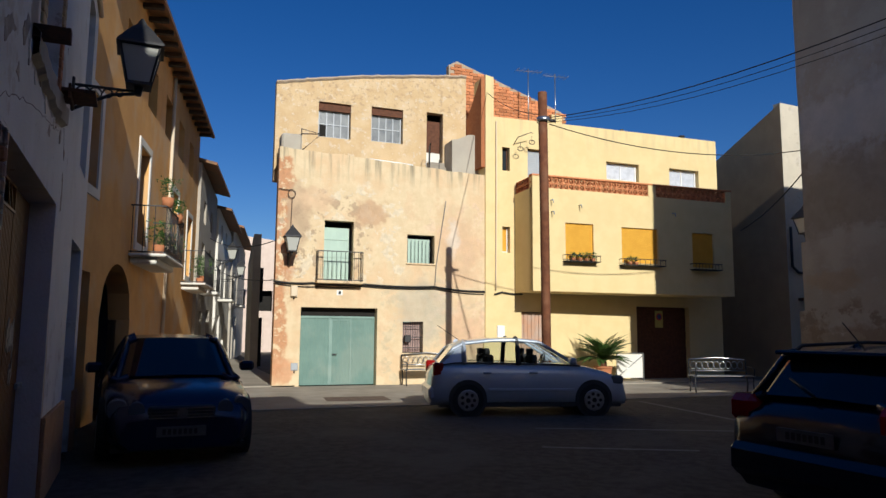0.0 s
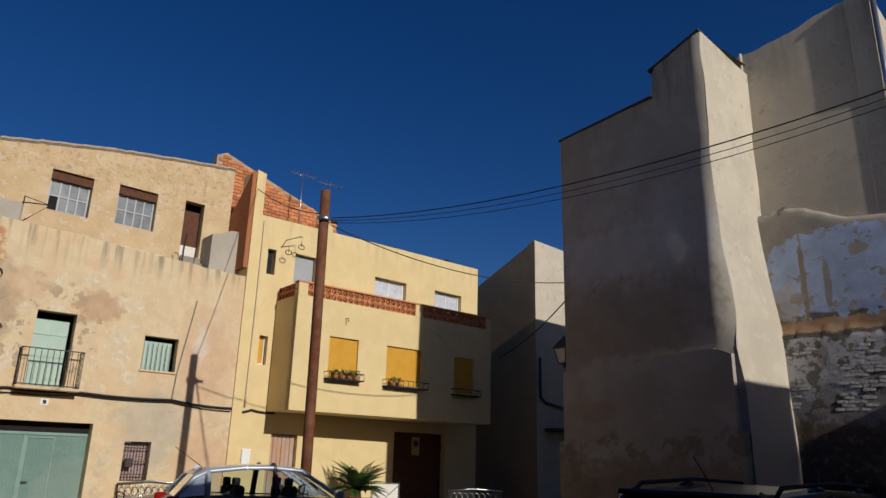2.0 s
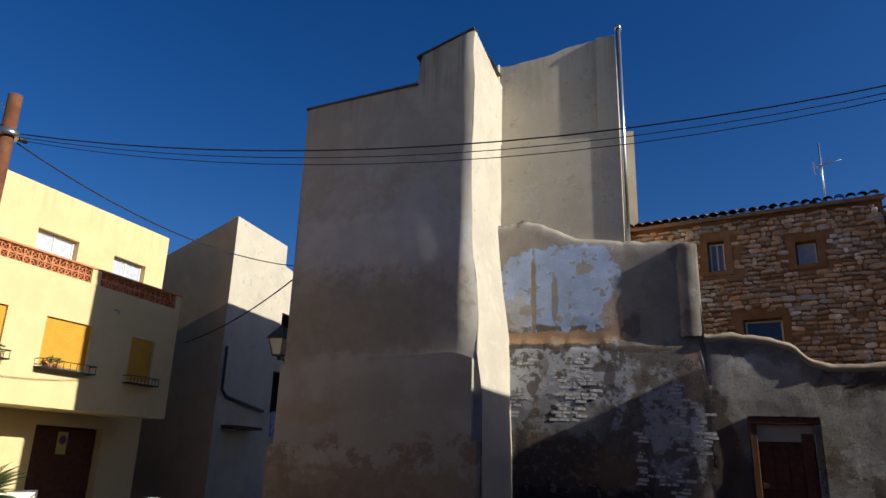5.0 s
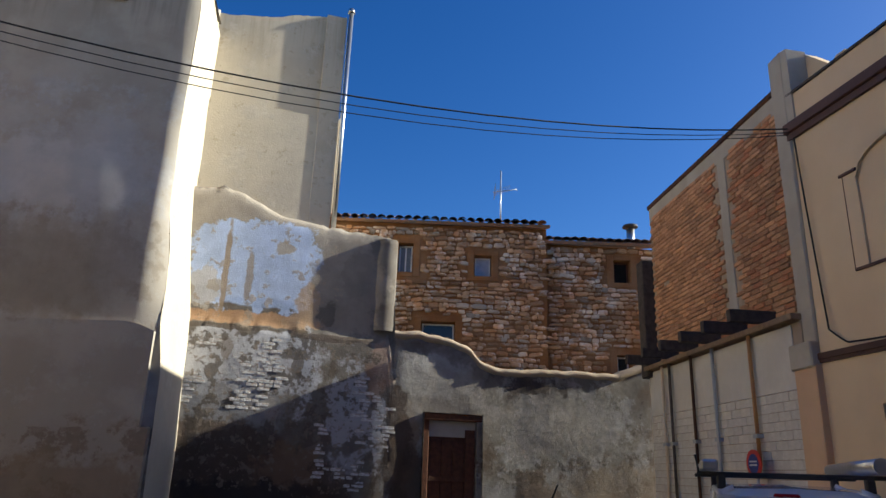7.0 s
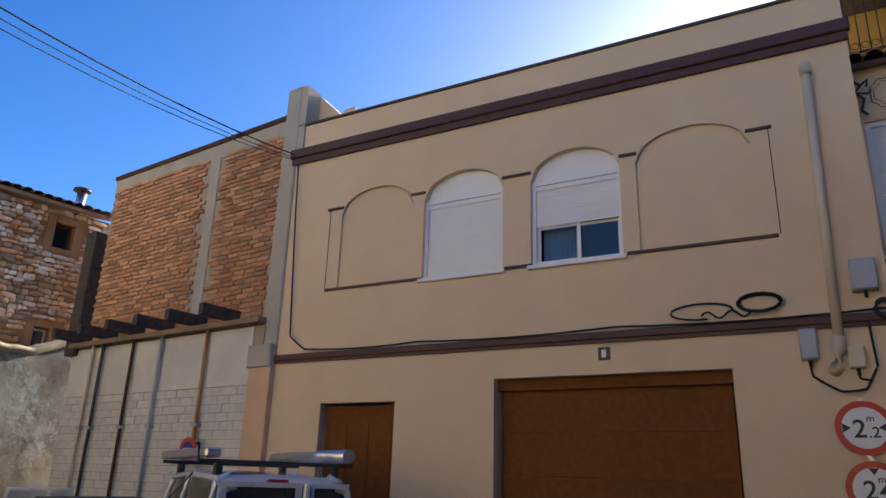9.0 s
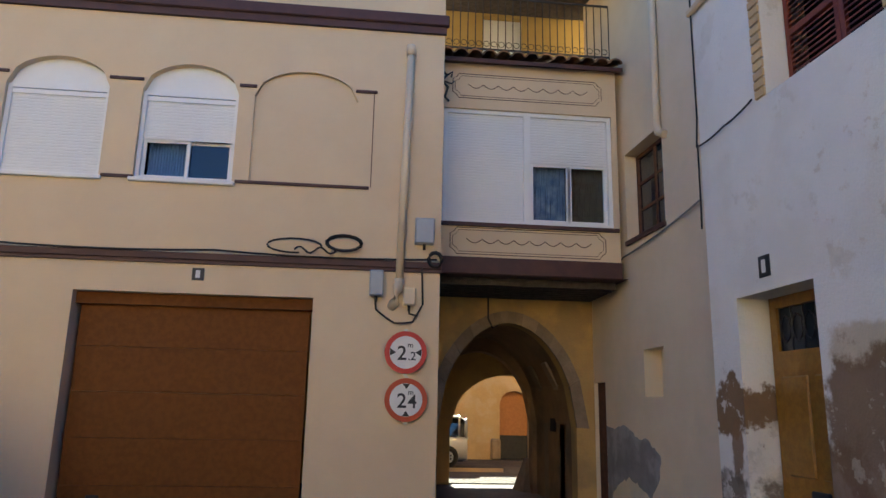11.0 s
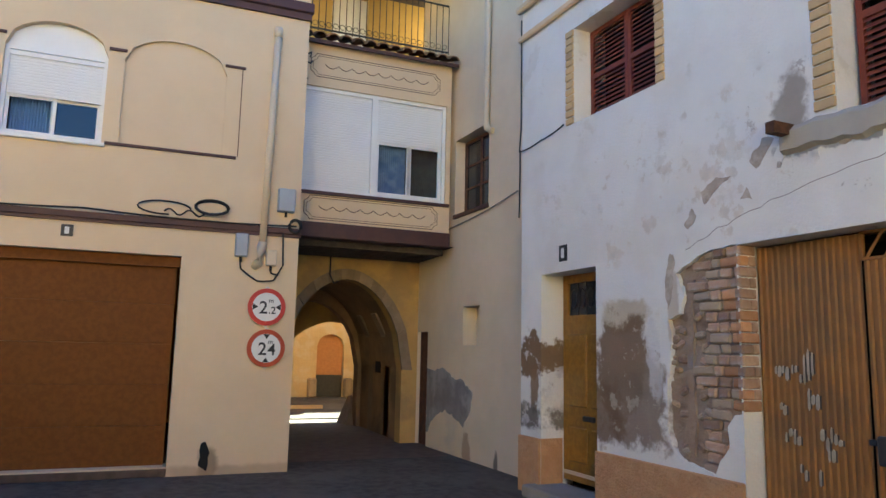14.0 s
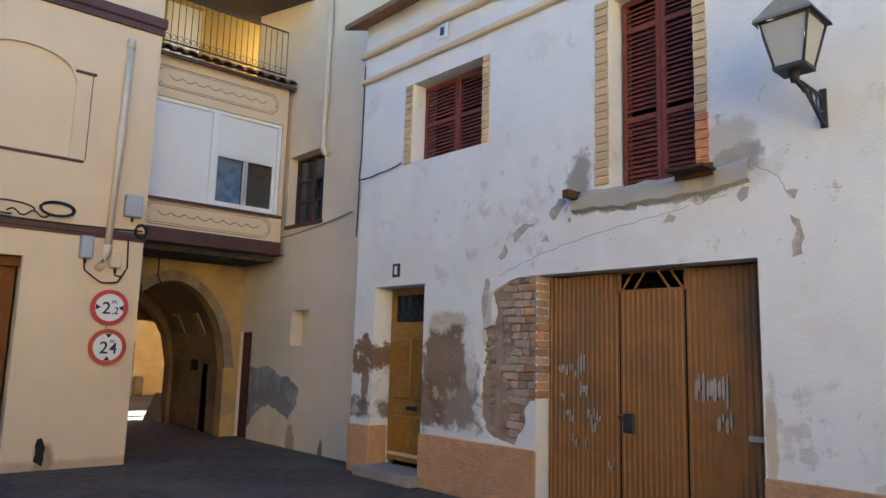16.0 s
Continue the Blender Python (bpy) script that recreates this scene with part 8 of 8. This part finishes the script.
for k in range(64):
    az = k * 2.399
    el = random.uniform(0.25, 1.45)
    ln = random.uniform(0.85, 1.2)
    bm = B()
    prev = None
    for i in range(25):
        t = i / 24
        rr = ln * t * math.cos(el * (1 - 0.45 * t))
        zz = 0.62 + ln * t * math.sin(el) - 0.42 * t * t * ln * (1.1 - 0.45 * el)
        c = Vector((rr * math.cos(az), rr * math.sin(az), zz))
        side = Vector((-math.sin(az), math.cos(az), 0))
        if prev:
            d = (c - prev).normalized()
            quad(bm, prev - side * 0.008, c - side * 0.008, c + side * 0.008, prev + side * 0.008)
            for s in (1, -1):
                tip = prev + (side * s * 0.8 + d * 0.55 + Vector((0, 0, 0.3))) * 0.2 * math.sin(math.pi * min(1, t * 0.88 + 0.12))
                quad(bm, prev - d * 0.012, prev + (tip - prev) * 0.5 - d * 0.03, tip, prev + (tip - prev) * 0.4 + d * 0.022)
        prev = c
    part("frond", bm, M_LEAF, PM)
gt = thing("metal_guard", FA @ pose(10.2, -1.0, 0.06), "low grey tube guard by the palm", "guard")
part("frame", tube(B(), [(0, 0, 0), (0, 0, 0.85), (1.0, 0, 0.85), (1.0, 0, 0)], 0.02, 6), M_STEEL, gt)
part("brace", tube(B(), [(0, 0, 0.1), (1.0, 0, 0.8)], 0.014, 6), M_STEEL, gt)
part("sheet", box(B(), 0.03, 0.97, 0.01, 0.02, 0.1, 0.82), M_WHITEH, gt)


def plant(m, spread, height, n, label, pot=0.12):
    ob = thing("potted_plant", m, label, "plant", "balcony plants")
    part("pot", cyl(B(), (0, 0, 0), (0, 0, pot * 1.5), pot * 0.75, pot, seg=10), M_POT, ob)
    bm = B()
    for k in range(n):
        a, e = random.uniform(0, 6.28), random.uniform(-0.1, 1.4)
        r = spread * random.uniform(0.2, 1)
        p = Vector((r * math.cos(a) * math.cos(e), r * math.sin(a) * math.cos(e), pot * 1.5 + height * random.uniform(0.1, 1)))
        d = Vector((random.uniform(-1, 1), random.uniform(-1, 1), random.uniform(-0.4, 0.8))).normalized()
        s_ = d.orthogonal().normalized() * random.uniform(0.012, 0.025)
        l_ = random.uniform(0.05, 0.1)
        quad(bm, p, p + d * l_ * 0.5 + s_, p + d * l_, p + d * l_ * 0.5 - s_)
    part("leaves", bm, M_LEAF, ob)
    return ob


for (a, b, c) in ((1.08, 2.03, 3.71), (3.02, 4.33, 3.67), (5.62, 6.45, 3.62)):
    fb = thing("flower_box", FBX @ pose(a, 0, c), "iron window basket with small potted plants", "window box", "window baskets")
    w = b - a
    part("basket_rail", tube(B(), [(-0.1, 0, 0.1), (-0.1, -0.25, 0.1), (w + 0.1, -0.25, 0.1), (w + 0.1, 0, 0.1)], 0.012, 5), M_IRON, fb)
    part("basket_rail", tube(B(), [(-0.1, 0, -0.08), (-0.1, -0.25, -0.08), (w + 0.1, -0.25, -0.08), (w + 0.1, 0, -0.08)], 0.012, 5), M_IRON, fb)
    part("tray", box(B(), -0.08, w + 0.08, -0.24, 0.0, -0.1, -0.08), M_IRON, fb)
    for k in range(9):
        x = -0.08 + (w + 0.16) * k / 8
        part("bar", cyl(B(), (x, -0.25, -0.08), (x, -0.25, 0.1), 0.008, seg=5), M_IRON, fb)
    if a < 5:
        for k in range(4 if a < 2 else 2):
            plant(FBX @ pose(a + 0.2 + k * 0.22, -0.12, c - 0.08), 0.1, 0.16, 60, "small green pot plant in a window basket", 0.07)
for u, y, z, s in ((4.4, -0.5, 3.0, 0.3), (5.2, -0.5, 3.0, 0.22), (6.3, -0.5, 3.0, 0.28), (5.8, -0.62, 3.85, 0.2), (12.0, -0.45, 2.9, 0.4), (13.0, -0.45, 2.9, 0.35), (12.5, -0.5, 3.0, 0.4), (4.6, -0.6, 4.0, 0.25)):
    plant(FL @ pose(u, y, z), s, s * 1.6, 160, "green pot plant on the ochre house's balcony", 0.13)

# ---- aerials, flues, wall bits on the roofs ----


def aerial(m, h, label, grid=False):
    ob = thing("tv_aerial", m, label, "aerial", "roof aerials")
    part("mast", cyl(B(), (0, 0, 0), (0, 0, h), 0.018, seg=6), M_STEEL, ob)
    if grid:
        for k in range(7):
            part("element", cyl(B(), (0.05 * k - 0.1, -0.22, h * 0.66 + 0.02 * k), (0.05 * k - 0.1, 0.22, h * 0.66 + 0.02 * k), 0.006, seg=4), M_STEEL, ob)
        for s in (-1, 1):
            part("reflector", box(B(), -0.16, -0.15, -0.25, 0.25, h * 0.6 + (0.0 if s < 0 else 0.14), h * 0.6 + (0.1 if s < 0 else 0.26)), M_STEEL, ob)
        part("boom", cyl(B(), (-0.2, 0, h * 0.66), (0.42, 0, h * 0.72), 0.012, seg=5), M_STEEL, ob)
    else:
        part("boom", cyl(B(), (-0.45, 0, h * 0.95), (0.5, 0, h * 0.97), 0.01, seg=5), M_STEEL, ob)
        for k in range(6):
            x = -0.42 + k * 0.17
            part("element", cyl(B(), (x, -0.2, h * 0.96), (x, 0.2, h * 0.96), 0.006, seg=4), M_STEEL, ob)
    return ob


aerial(FS @ pose(4.21, 0.8, 7.45), 1.8, "silver grid aerial on the stone house's tile roof", True)
aerial(FA @ pose(8.4, 1.2, 8.2), 2.3, "thin TV aerial on the cream house roof")
aerial(FA @ pose(9.5, 1.3, 8.2), 2.3, "tall lattice TV aerial on the cream house roof")
aerial(FL @ pose(19.5, 1.5, 7.2), 1.4, "small TV aerial on a lane house")


def flue(m, h, r, label, hat=True):
    ob = thing("roof_flue", m, label, "flue", "roof flues")
    part("pipe", cyl(B(), (0, 0, 0), (0, 0, h), r, seg=10), M_STEEL, ob)
    if hat:
        part("cowl", cyl(B(), (0, 0, h + 0.05), (0, 0, h + 0.1), r * 2, r * 1.8, seg=12), M_IRON, ob)
        part("stay", cyl(B(), (0, 0, h), (0, 0, h + 0.06), r * 0.3, seg=5), M_IRON, ob)
    return ob


flue(FA @ pose(12.0, 1.0, 8.1), 0.6, 0.07, "steel flue on the cream house roof", False)
flue(FA @ pose(14.6, 1.0, 8.1), 0.55, 0.06, "steel flue with a flat cowl on the cream house roof")
flue(FA @ pose(7.6, 1.2, 8.1), 0.4, 0.09, "short flue with a cowl on the cream house roof")
flue(FS @ pose(7.5, 0.7, 7.1), 0.62, 0.1, "pale chimney pipe with a dark cowl on the stone house")
flue(FS @ pose(3.95, 0.6, 7.4), 0.35, 0.08, "short pale chimney pipe on the stone house", False)
part("chimney_stack", box(B(), 9.5, 9.95, 1.6, 2.2, 8.1, 9.15, 0.02), M_B, HB)
wl = thing("wall_ornament", FA @ pose(7.35, 0, 7.35), "wrought-iron bracket with two hanging ornaments", "ornament")
part("bracket", tube(B(), [(-0.12, -0.02, 0.05), (-0.12, -0.3, 0.22), (0.3, -0.4, 0.4), (0.35, -0.4, 0.36)], 0.014, 5), M_IRON, wl)
for x, z in ((-0.05, -0.15), (0.35, 0.1)):
    part("pendant", tube(B(), [(x + 0.1 * math.cos(a * 0.7), -0.35, z + 0.07 * math.sin(a * 0.7)) for a in range(10)], 0.014, 5), M_IRON, wl)
    part("chain", cyl(B(), (x, -0.35, z), (x, -0.35, z + 0.2), 0.008, seg=4), M_IRON, wl)
for u, z in ((0.62, 5.1), (1.55, 5.35), (4.9, 5.3), (0.6, 5.45)):
    bq = thing("wall_spout", FBX @ pose(u, 0, z), "short bent drain spout in the cream wall", "spout")
    part("spout", tube(B(), [(0, 0, 0), (0.02, -0.12, 0), (0.02, -0.14, -0.1)], 0.018, 5), M_GREYBOX, bq)
wash = thing("washing", pose(-12.2, 17.8, 0, 0, 0, 90) @ pose(3.4, 0.0, 2.55), "blue and white washing hung below a window", "washing")
part("cloth", box(B(), -0.2, 0.2, -0.05, 0.0, 0.0, 0.9, 0.01), M_CLOTH, wash)
part("cloth", box(B(), 0.25, 0.5, -0.05, 0.0, 0.3, 0.9, 0.01), M_CLOTH, wash)
pv = thing("wall_pipes", FN, "row of vertical utility pipes on the white block wall", "pipes")
for u, m_, lo in ((0.94, M_TIMBER, 0.2), (1.9, M_RUST, 0.2), (2.72, M_GREYBOX, 0.2), (3.94, surf("orange_pipe", (0.45, 0.22, 0.08), (0.4, 0.2, 0.07), 5, 0.6, 0.1, 40), 1.9), (0.6, M_PIPE, 0.2)):
    pipe = part("pipe", cyl(B(), (u, -0.2, lo), (u, -0.2, 3.84), 0.03, seg=8), m_, pv)
    part("bracket", box(B(), u - 0.06, u + 0.06, -0.24, -0.12, 2.3, 2.36), M_GREYBOX, pipe)
rub = thing("rubble_heap", FR @ pose(9.7, -1.2, 0), "heap of pale stone slabs by the ruin", "rubble")
for k in range(7):
    part("slab", box(B(), -0.4, 0.4, -0.06, 0.06, 0.0, 1.35, 0.03), M_BLOCK, rub).matrix_basis = pose(0.25 * k - 0.6, -0.12 * k + 0.2, -0.02, 14, random.uniform(-8, 8), random.uniform(-30, 30))
# worn parking lines
for (x0, y0, x1, y1) in ((-3.6, 3.2, -2.2, 6.4), (-6.9, 7.6, -2.0, 6.9), (-1.9, 2.4, -1.0, 4.2)):
    d = Vector((x1 - x0, y1 - y0, 0))
    n_ = Vector((-d.y, d.x, 0)).normalized() * 0.05
    bm = B()
    quad(bm, Vector((x0, y0, 0.004)) - n_, Vector((x1, y1, 0.004)) - n_, Vector((x1, y1, 0.004)) + n_, Vector((x0, y0, 0.004)) + n_)
    tagged(part("road_marking", bm, M_LINE), "worn white parking line on the asphalt", "marking", kind="structure")
bm = B()
quad(bm, (-9.6, 1.0, 0.026), (-8.6, 0.9, 0.026), (-8.5, 2.3, 0.026), (-9.5, 2.4, 0.026))
tagged(part("pavement_patch", bm, M_SETT), "dark patch of setts in the pale pavement", "pavement", kind="structure")
bm = B()
quad(bm, (8.3, -0.6, 0.004), (8.3, -3.4, 0.004), (14.4, -3.4, 0.004), (14.4, -0.6, 0.004))
tagged(part("passage_floor", bm, M_SETT), "dark worn floor of the passage", "floor", kind="structure")

# ---- masonry pieces ----
random.seed(11)


def piece_mesh(name, material, bevel=0.12, seed=0, rough_=0.0):
    """A unit block in x, y (depth), z with worn corners; scaled by each piece."""
    rnd = random.Random(seed)
    bm = box(B(), -0.5, 0.5, -0.5, 0.5, -0.5, 0.5)
    bmesh.ops.bevel(bm, geom=list(bm.edges), offset=bevel, segments=1, affect="EDGES", profile=0.5)
    for v in bm.verts:
        v.co += Vector((rnd.uniform(-1, 1), 0.3 * rnd.uniform(-1, 1), rnd.uniform(-1, 1))) * rough_
    me = bpy.data.meshes.new(name)
    bm.to_mesh(me)
    bm.free()
    me.materials.append(material)
    return me


def lay(parent, name, meshes, spots, most=300):
    """Pieces (u, y, z, w, d, h, tilt): the first ones as objects, the rest joined as stuff."""
    for u, y, z, w, d, h, tilt in spots[:most]:
        ob = new(name, random.choice(meshes))
        ob.parent = parent
        ob.matrix_basis = Matrix.LocRotScale((u, y, z), Euler((0, radians(tilt), 0)), (w, d, h))
    if len(spots) > most:
        verts, faces = [], []
        for u, y, z, w, d, h, tilt in spots[most:]:
            me = random.choice(meshes)
            m = Matrix.LocRotScale((u, y, z), Euler((0, radians(tilt), 0)), (w, d, h))
            o = len(verts)
            verts += [tuple(m @ v.co) for v in me.vertices]
            faces += [[o + i for i in p.vertices] for p in me.polygons]
        me = bpy.data.meshes.new("masonry")
        me.from_pydata(verts, [], faces)
        me.materials.append(meshes[0].materials[0])
        ob = new(name + "_field", me)
        ob.parent = parent
        ob["kind"] = "stuff"


def clear_of(u, z, w, h, holes, pad=0.0):
    return all(u + w / 2 < a - pad or u - w / 2 > b + pad or z + h / 2 < c - pad or z - h / 2 > d + pad for a, b, c, d in holes)


# brick flank
M_BRICKR = surf("reddish_brick", (0.50, 0.22, 0.11), (0.42, 0.18, 0.09), 12, 0.92, 0.6, 40, random_tint=0.25)
bricks = [piece_mesh("brick", M_BRICKR if k == 3 else M_BRICKP, 0.06, k, 0.025) for k in range(5)]
spots = []
z, row = 4.0, 0
while z < 7.12:
    u = 0.0 - (0.14 if row % 2 else 0)
    while u < 5.1:
        w = 0.27 + random.uniform(-0.02, 0.02)
        c = u + w / 2
        if 0.05 < c < 5.05 and abs(c - 3.27) > 0.26 and random.random() > 0.012:
            spots.append((c, -0.004 + random.uniform(-0.007, 0.007), z + 0.042, w - 0.018, 0.05, 0.07 + random.uniform(-0.006, 0.004), random.uniform(-0.9, 0.9)))
        u += w
    z += 0.084
    row += 1
spots.sort(key=lambda s: -s[0])
lay(HN, "brick", bricks, spots)
# white blocks below
blocks = [piece_mesh("block", M_BLOCK, 0.02, k, 0.006) for k in range(3)]
spots = []
z, row = 0.0, 0
while z < 2.9:
    u = -0.2 - (0.15 if row % 2 else 0)
    while u < 5.0:
        a_, b_ = max(u, -0.2), min(u + 0.3, 4.98)
        if b_ - a_ > 0.05:
            spots.append(((a_ + b_) / 2, -0.125 + random.uniform(-0.003, 0.003), z + 0.065, b_ - a_ - 0.008, 0.03, 0.122, random.uniform(-0.4, 0.4)))
        u += 0.3
    z += 0.132
    row += 1
spots.sort(key=lambda s: -s[2])
lay(HN, "block", blocks, spots)
# rubble stones
stones = [piece_mesh("stone", M_STONE, 0.2, k, 0.07) for k in range(8)]
spots = []
z = 3.3
while z < 7.3:
    h = random.uniform(0.085, 0.135)
    u = -0.1 + random.uniform(-0.1, 0.1)
    while u < 7.9:
        w = random.choice((random.uniform(0.08, 0.18), random.uniform(0.14, 0.36)))
        hh = h * random.uniform(0.55, 1.0)
        y = 0.12 if u > 5.25 else 0.0
        c, zc = u + w / 2, z + h / 2 + random.uniform(-0.02, 0.02)
        if zc < (7.3 if c < 5.2 else 6.95) and clear_of(c, zc, w, hh, holesS, 0.14) and abs(c - 5.25) > 0.05:
            spots.append((c, y + random.uniform(-0.005, 0.02), zc, w * 0.93, 0.1, hh, random.uniform(-10, 10)))
        u += w
    z += h
random.shuffle(spots)
lay(HS, "stone", stones, spots)
# eave tiles of the stone house
tile_bm = B()
prev = None
for k in range(7):
    a = math.pi * k / 6
    cur = [tile_bm.verts.new((0.1 * math.cos(a), y, 0.075 * math.sin(a))) for y in (0.0, 0.5)]
    if prev:
        tile_bm.faces.new((prev[0], cur[0], cur[1], prev[1]))
    prev = cur
tile_me = bpy.data.meshes.new("tile")
tile_bm.to_mesh(tile_me)
tile_bm.free()
tile_me.materials.append(M_TILE)
for k in range(26):
    for j in range(3):
        ob = new("tile", tile_me)
        ob.parent = HS
        ob.matrix_basis = pose(-0.25 + k * 0.215, -0.22 + j * 0.4, 7.46 + j * 0.12 + random.uniform(0, 0.015), 16.5, 0, random.uniform(-3, 3))
for k in range(14):
    for j in range(3):
        ob = new("tile", tile_me)
        ob.parent = HS
        ob.matrix_basis = pose(5.3 + k * 0.21, -0.1 + j * 0.4, 7.11 + j * 0.12 + random.uniform(0, 0.015), 16.5, 0, random.uniform(-3, 3))
# bricks of the orange gable
gb = [piece_mesh("brick", M_BRICK, 0.04, k, 0.012) for k in range(4)]
spots = []
z, row = 8.32, 0
while z < 10.7:
    u = 5.85 - (0.14 if row % 2 else 0)
    while u < 10.3:
        c = u + 0.14
        if 5.9 < c < 10.2 and z + 0.1 < np.interp(c, [5.8, 6.1, 10.1, 10.3], [10.53, 10.7, 9.4, 9.28]):
            spots.append((c, 1.995, z + 0.055, 0.265, 0.05, 0.1, 0))
        u += 0.28
    z += 0.115
    row += 1
lay(HA, "brick", gb, spots)

# limewashed bricks showing through the ruin's plaster
lb = [piece_mesh("brick", M_LIME, 0.1, k + 20, 0.05) for k in range(5)]
spots = []
for a, b, lo, hi in ((0.15, 2.2, 2.7, 4.05), (2.95, 3.9, 1.3, 3.4), (4.0, 4.35, 1.6, 3.1)):
    z, row = lo, 0
    while z < hi:
        u = a + random.uniform(0, 0.1)
        while u < b:
            w = random.uniform(0.12, 0.26)
            if noise.noise((u * 1.4, 3.0, z * 1.6)) > 0.02 and random.random() > 0.2:
                spots.append((u + w / 2, -0.058 + random.uniform(-0.005, 0.006), z, w - 0.012, 0.03, 0.058, random.uniform(-2, 2)))
            u += w
        z += 0.072
random.shuffle(spots)
lay(HR, "brick", lb, spots)
